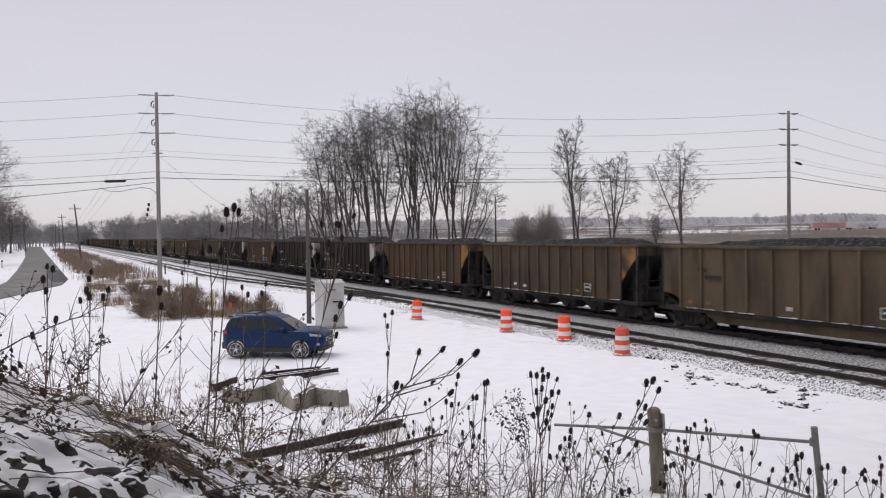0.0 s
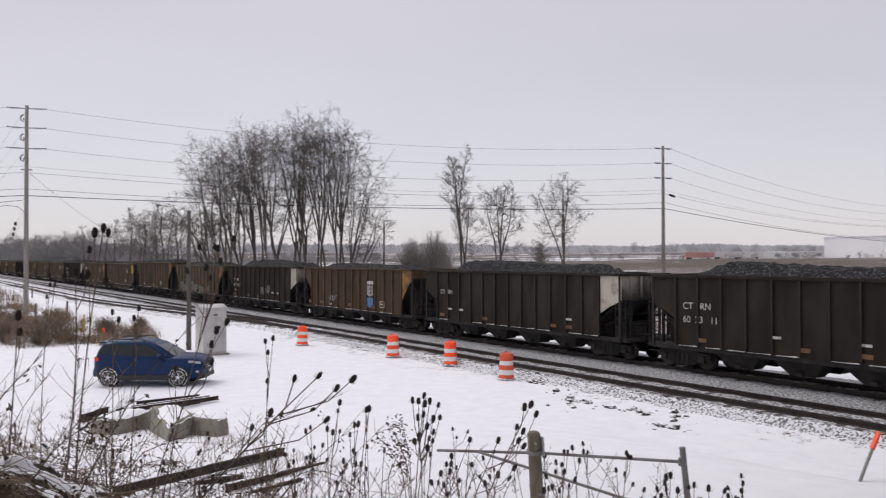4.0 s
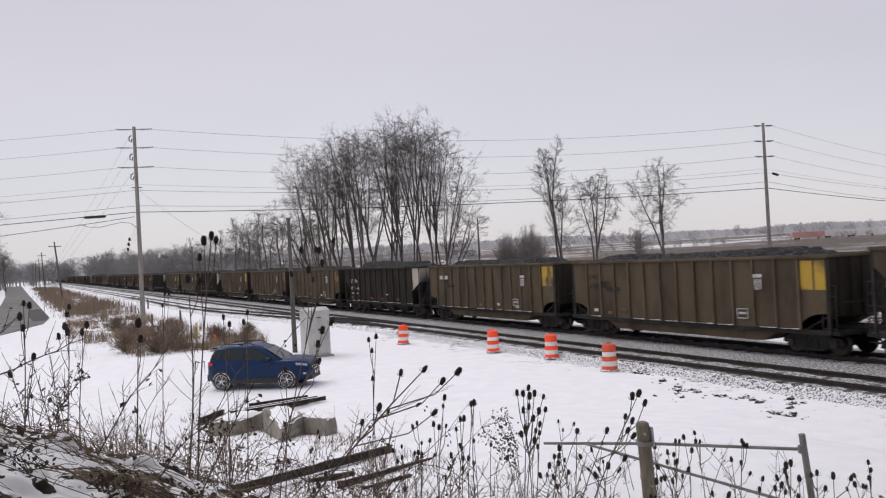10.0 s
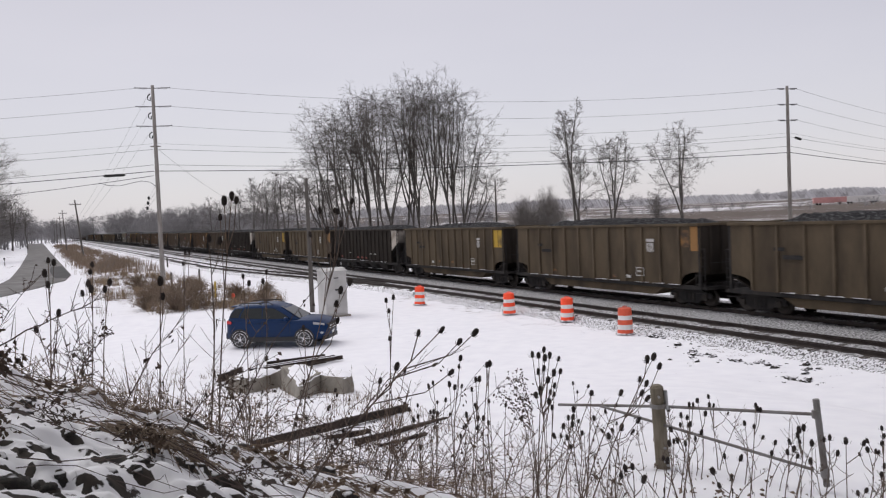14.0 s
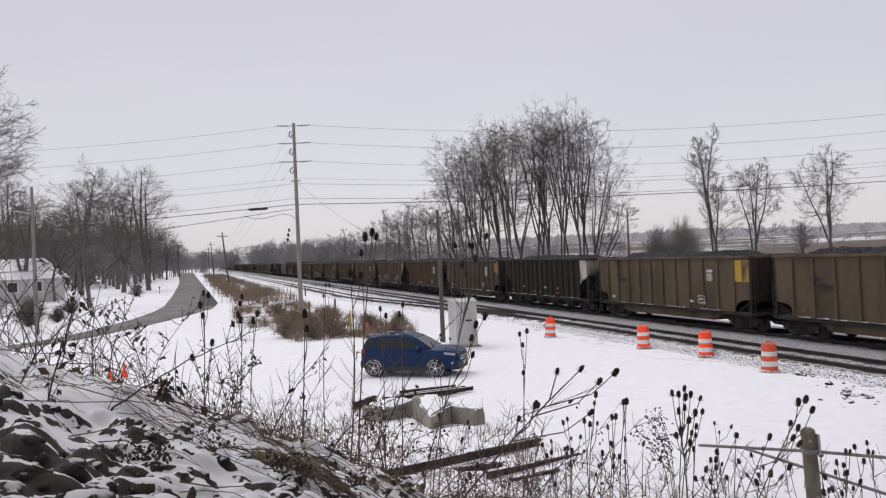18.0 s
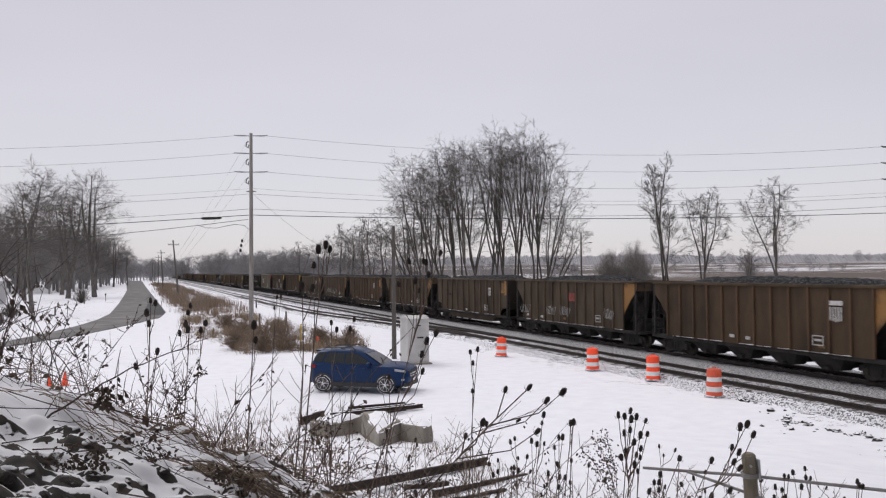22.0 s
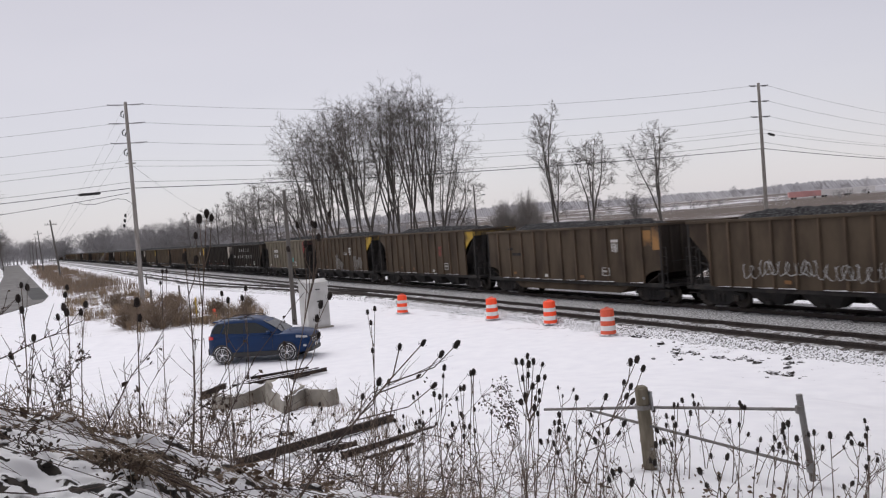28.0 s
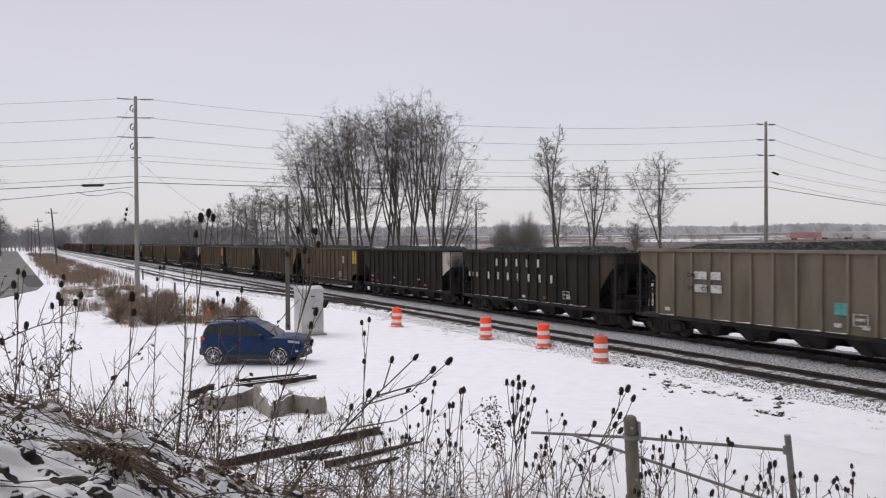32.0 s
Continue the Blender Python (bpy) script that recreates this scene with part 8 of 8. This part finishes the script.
def clod_mesh(seed, mat):
    rng, b = random.Random(seed), Build()
    b.ball((0, 0, 0), 0.5, 0.44, 0.36, 14, 11, rough=0.06, rng=rng)
    k1, k2, k3 = (rng.uniform(0, 6) for _ in range(3))
    b.v = [(x * (1 + 0.16 * math.sin(5 * y + k1)), y * (1 + 0.18 * math.sin(5 * x + k2)), z * (1 + 0.16 * math.sin(6 * x + k3) + 0.1 * math.sin(7 * y + k1))) for x, y, z in b.v]
    return b.mesh("clod", mat, True)


CLODS = [clod_mesh(i, CLOD) for i in range(6)]
DARK_CLODS = [clod_mesh(20 + i, BARE_CLOD) for i in range(6)]


def clod(x, y, size, mesh, sink, label, group):
    ob = shared("clod", mesh, None, pose(x, y, bank_z(x, y) - size * sink, rng.uniform(-15, 15), rng.uniform(-15, 15), rng.uniform(0, 360)) @ Matrix.Diagonal((size * 1.2, size, size * 0.95, 1)))
    tagged(ob, label, "clod", group)


rng = random.Random(82)
for k, (x, y, size, dark, aspect) in enumerate(SPOTS):
    if dark > 0.5 and size > 0.038:
        bare_one = dark > 0.8 and x < 0.3 and y < 3.9
        clod(x, y - 0.22 * size, size * 1.35, (DARK_CLODS if bare_one else CLODS)[k % 6], 0.42 - 0.1 * dark, "dark clod of earth half under snow on the bank", "clods of the bank")
rng, rubble = random.Random(81), Build()
for cx, cy, n, wide in ((20.0, 36.6, 26, 0.7), (19.7, 35.4, 12, 0.4), (19.6, 22.2, 22, 0.42), (18.2, 18.8, 26, 0.5), (18.3, 16.9, 18, 0.5), (17.2, 14.4, 20, 0.4), (18.9, 20.4, 9, 0.6), (17.2, 18.0, 8, 0.6), (18.6, 15.4, 12, 0.7)):
    for k in range(n):
        x, y, size = cx + rng.gauss(0, wide * 0.5), cy + rng.gauss(0, wide * 0.8), 0.05 + 0.19 * rng.random() ** 2
        turn = pose(0, 0, 0, rng.uniform(-20, 20), rng.uniform(-20, 20), rng.uniform(0, 360))
        rubble.ball((x, y, bank_z(x, y) + size * 0.02), size * 0.75, size * 0.55, size * 0.36, 7, 5, turn, 0.34, rng)
tagged(part("broken_stones", rubble, CLOD), "small dark broken stones strewn in the snow beside the track", "stones", kind="stuff")


def matted(label, seed, n, place, ln0, ln1, lift, mat, r):
    """Fallen stems that lie across one another."""
    rng, b = random.Random(seed), Build()
    for _ in range(n):
        x, y = place(rng)
        a = rng.gauss(-0.35, 0.55)
        ln = rng.uniform(ln0, ln1)
        z0, z1 = bank_z(x, y), bank_z(x + math.cos(a) * ln, y + math.sin(a) * ln)
        pts = []
        for i in range(5):
            u = i / 4
            px, py = x + math.cos(a) * ln * u, y + math.sin(a) * ln * u
            pts.append((px + rng.uniform(-0.008, 0.008), py + rng.uniform(-0.008, 0.008), max(z0 + (z1 - z0) * u + 0.02, bank_z(px, py) + 0.004) + lift * rng.random() * math.sin(math.pi * min(1, u * 0.8 + 0.1))))
        b.tube(pts, [r * (1 - 0.6 * i / 4) for i in range(5)], 3, False)
    tagged(part("fallen_stems", b, mat), label, "fallen stems", kind="stuff")


matted("tangle of fallen brown stems along the edge of the bank", 95, 65, lambda r: (lambda x: (x, 5.95 + r.gauss(0, 0.6) - 0.12 * x))(r.uniform(-1.6, 3.0)), 0.3, 1.1, 0.22, BROWN_BRUSH, 0.0035)
matted("dark fallen stems lying on the snowy bank", 96, 46, lambda r: (r.uniform(-2.0, 2.6), r.uniform(3.2, 5.8)), 0.3, 1.0, 0.10, CANE, 0.0035)
matted("tangle of fallen weed stems below the bank", 97, 110, lambda r: (r.uniform(1.6, 5.2), r.uniform(6.0, 9.5)), 0.4, 1.3, 0.35, BROWN_BRUSH, 0.0035)


matted("short broken twigs and litter on the crest of the bank", 98, 100, lambda r: (r.uniform(-2.2, 1.2), r.uniform(3.2, 6.0)), 0.08, 0.45, 0.10, CANE, 0.0026)
matted("brown broken stalks on the crest of the bank", 99, 45, lambda r: (r.uniform(-2.2, 0.4), r.gauss(5.6, 0.45)), 0.2, 0.7, 0.3, BROWN_BRUSH, 0.003)


def hummock_grass(label, spots, seed):
    """Old grass beaten down over hummocks: short stems that arch out and hang down the slope."""
    rng, b = random.Random(seed), Build()
    for x, y, wide, high, n in spots:
        for _ in range(n):
            px, py = x + rng.gauss(0, wide), y + rng.gauss(0, wide * 0.8)
            a, ln = rng.gauss(-0.75, 0.8), rng.uniform(0.07, 0.26)
            top = high * math.exp(-((px - x) ** 2 + (py - y) ** 2) / (2 * wide * wide)) * rng.uniform(0.3, 1.0)
            pts = []
            for i in range(4):
                u = i / 3
                qx, qy = px + math.cos(a) * ln * u, py + math.sin(a) * ln * u
                pts.append((qx, qy, bank_z(qx, qy) + 0.004 + top * (1 - u * u) + 0.04 * u * (1 - u)))
            b.tube(pts, [0.0026, 0.0024, 0.002, 0.0012], 3, False)
    tagged(part("matted_grass", b, BROWN_BRUSH), label, "dry grass", kind="stuff")


grng = random.Random(570)
hummocks = [(0.46 + grng.gauss(0, 0.10), 4.22 + grng.gauss(0, 0.16), grng.uniform(0.05, 0.09), grng.uniform(0.03, 0.08), 46) for _ in range(8)]
hummocks += [(x + grng.gauss(0, 0.03), 5.15 - 0.12 * k % 0.4 + grng.gauss(0, 0.08), grng.uniform(0.06, 0.10), grng.uniform(0.03, 0.06), 17) for k, x in enumerate(np.linspace(0.15, 2.1, 16))]
hummocks += [(grng.uniform(-1.0, 0.3), grng.uniform(4.3, 5.4), grng.uniform(0.04, 0.08), grng.uniform(0.02, 0.04), 14) for _ in range(8)]
hummock_grass("brown matted grass hanging over hummocks on the crest of the bank", hummocks, 571)
for k, (x, y) in enumerate(((0.33, 3.95), (0.42, 3.85), (0.02, 4.15), (-0.22, 3.62), (-0.30, 3.75), (0.85, 4.05), (0.72, 4.35), (1.15, 4.5))):
    wrng = random.Random(580 + k)
    z0 = bank_z(x, y)
    leaf_spray("small withered weed drooping on the snowy bank", (x, y, z0 - 0.01), tuple((x + wrng.uniform(-0.1, 0.1), y + wrng.uniform(-0.08, 0.04), z0 + wrng.uniform(0.02, 0.09)) for _ in range(3)), 26, 590 + k)


def tufts(name, label, spots, seed, mat, h0, h1, blades, lean=0.5, w=0.006, wide=0.08):
    """Dry grass: fans of narrow blades, one piece of stuff."""
    rng, b = random.Random(seed), Build()
    for x, y in spots:
        z = bank_z(x, y) - 0.02
        for _ in range(blades):
            a, h = rng.uniform(0, 2 * math.pi), rng.uniform(h0, h1)
            px, py = x + rng.gauss(0, wide), y + rng.gauss(0, wide)
            dx, dy = math.cos(a) * h * lean * rng.random(), math.sin(a) * h * lean * rng.random()
            sx, sy = -math.sin(a) * w, math.cos(a) * w
            b.add([(px - sx, py - sy, z), (px + sx, py + sy, z), (px + dx * 0.45 + sx * 0.7, py + dy * 0.45 + sy * 0.7, z + h * 0.6), (px + dx, py + dy, z + h), (px + dx * 0.45 - sx * 0.7, py + dy * 0.45 - sy * 0.7, z + h * 0.6)], [(0, 1, 2, 4), (4, 2, 3)])
    return tagged(part(name, b, mat), label, "dry grass", kind="stuff")


rng = random.Random(82)
near = [(rng.uniform(-1.5, 5.5), rng.uniform(5.4, 8.5)) for _ in range(48)]
tufts("dry_grass", "matted dry grass and stems along the edge of the bank", near, 83, BROWN_BRUSH, 0.12, 0.45, 14, 1.0, 0.0035)
slope = [(rng.uniform(-5, 6.5), rng.uniform(10, 27)) for _ in range(640)]
tufts("dry_grass", "sparse dry grass poking through snow", slope, 84, BROWN_BRUSH, 0.06, 0.26, 9, 1.1, 0.007)
strip = []
while len(strip) < 420:
    x, y = rng.uniform(1.6, 14), 44 + 70 * rng.random() ** 1.5
    patch = noise.noise(Vector((x * 0.35, y * 0.22, 3.0)))
    lo, hi = 2.6 + max(0, (y - 60) * 0.045), 12.8 - max(0, (y - 52) * 0.05)
    if lo < x < hi and patch > 0.12:
        strip.append((x, y))
tufts("dry_grass", "tall brown dry grass between the lane and the railway", strip, 85, BROWN_BRUSH, 0.2, 0.95, 18, 0.7, 0.008, 0.25)
tufts("dry_grass", "pale straw grass between the lane and the railway", strip[::3], 86, STRAW, 0.3, 0.8, 20, 0.7, 0.012)
farstrip = []
while len(farstrip) < 560:
    x, y = rng.uniform(4.4, 11.5), 96 + 260 * rng.random() ** 1.3
    if noise.noise(Vector((x * 0.3, y * 0.09, 8.0))) > -0.08:
        farstrip.append((x, y))
tufts("dry_grass", "brown brush beside the lane far off", farstrip, 87, BROWN_BRUSH, 0.3, 1.5, 22, 0.5, 0.025, 0.7)
for i, (x, y, r, h) in enumerate(((6.6, 47.6, 1.9, 2.1), (7.9, 49.2, 1.6, 1.7), (5.2, 49.6, 1.3, 1.3), (10.6, 50.5, 1.2, 1.2), (12.4, 50.0, 0.9, 1.3), (6.6, 57.0, 1.8, 1.6), (9.6, 60.0, 1.4, 1.4), (6.4, 66.0, 1.6, 1.6), (11.2, 46.5, 0.9, 0.9))):
    shrub(x, y, r, h, 110 + i, 210, BROWN_BRUSH, "brown leafless brush beside the utility pole")

# cones
for x, y, lab in ((10.0, 48.4, "small orange marker cone in the weeds"), (-3.4, 35.0, "small orange traffic cone in snow"), (-3.0, 36.8, "small orange traffic cone in snow")):
    c = thing("traffic_cone", lab, "traffic cone", pose(x, y, bank_z(x, y)), group="cones")
    c.scale = (0.8, 0.8, 0.8)
    part("cone", Build().tube([(0, 0, 0.03), (0, 0, 0.40), (0, 0, 0.46), (0, 0, 0.78), (0, 0, 0.82)] if "marker" in lab else [(0, 0, 0.03), (0, 0, 0.68), (0, 0, 0.7)], [0.18, 0.15, 0.12, 0.11, 0.05] if "marker" in lab else [0.17, 0.04, 0.03], 14), ORANGE, c)
    part("base", Build().box(-0.19, -0.19, 0, 0.19, 0.19, 0.035, bevel=0.01), ORANGE, c)
ys = thing("marker_post", "yellow utility marker post in the weeds", "marker post", pose(9.7, 52.3, 0))
part("post", Build().tube([(0, 0, -0.1), (0, 0, 1.2)], 0.05, 8), material("yellow_marker", (0.55, 0.38, 0.06), 0.6, scale=3.0), ys)


motions()
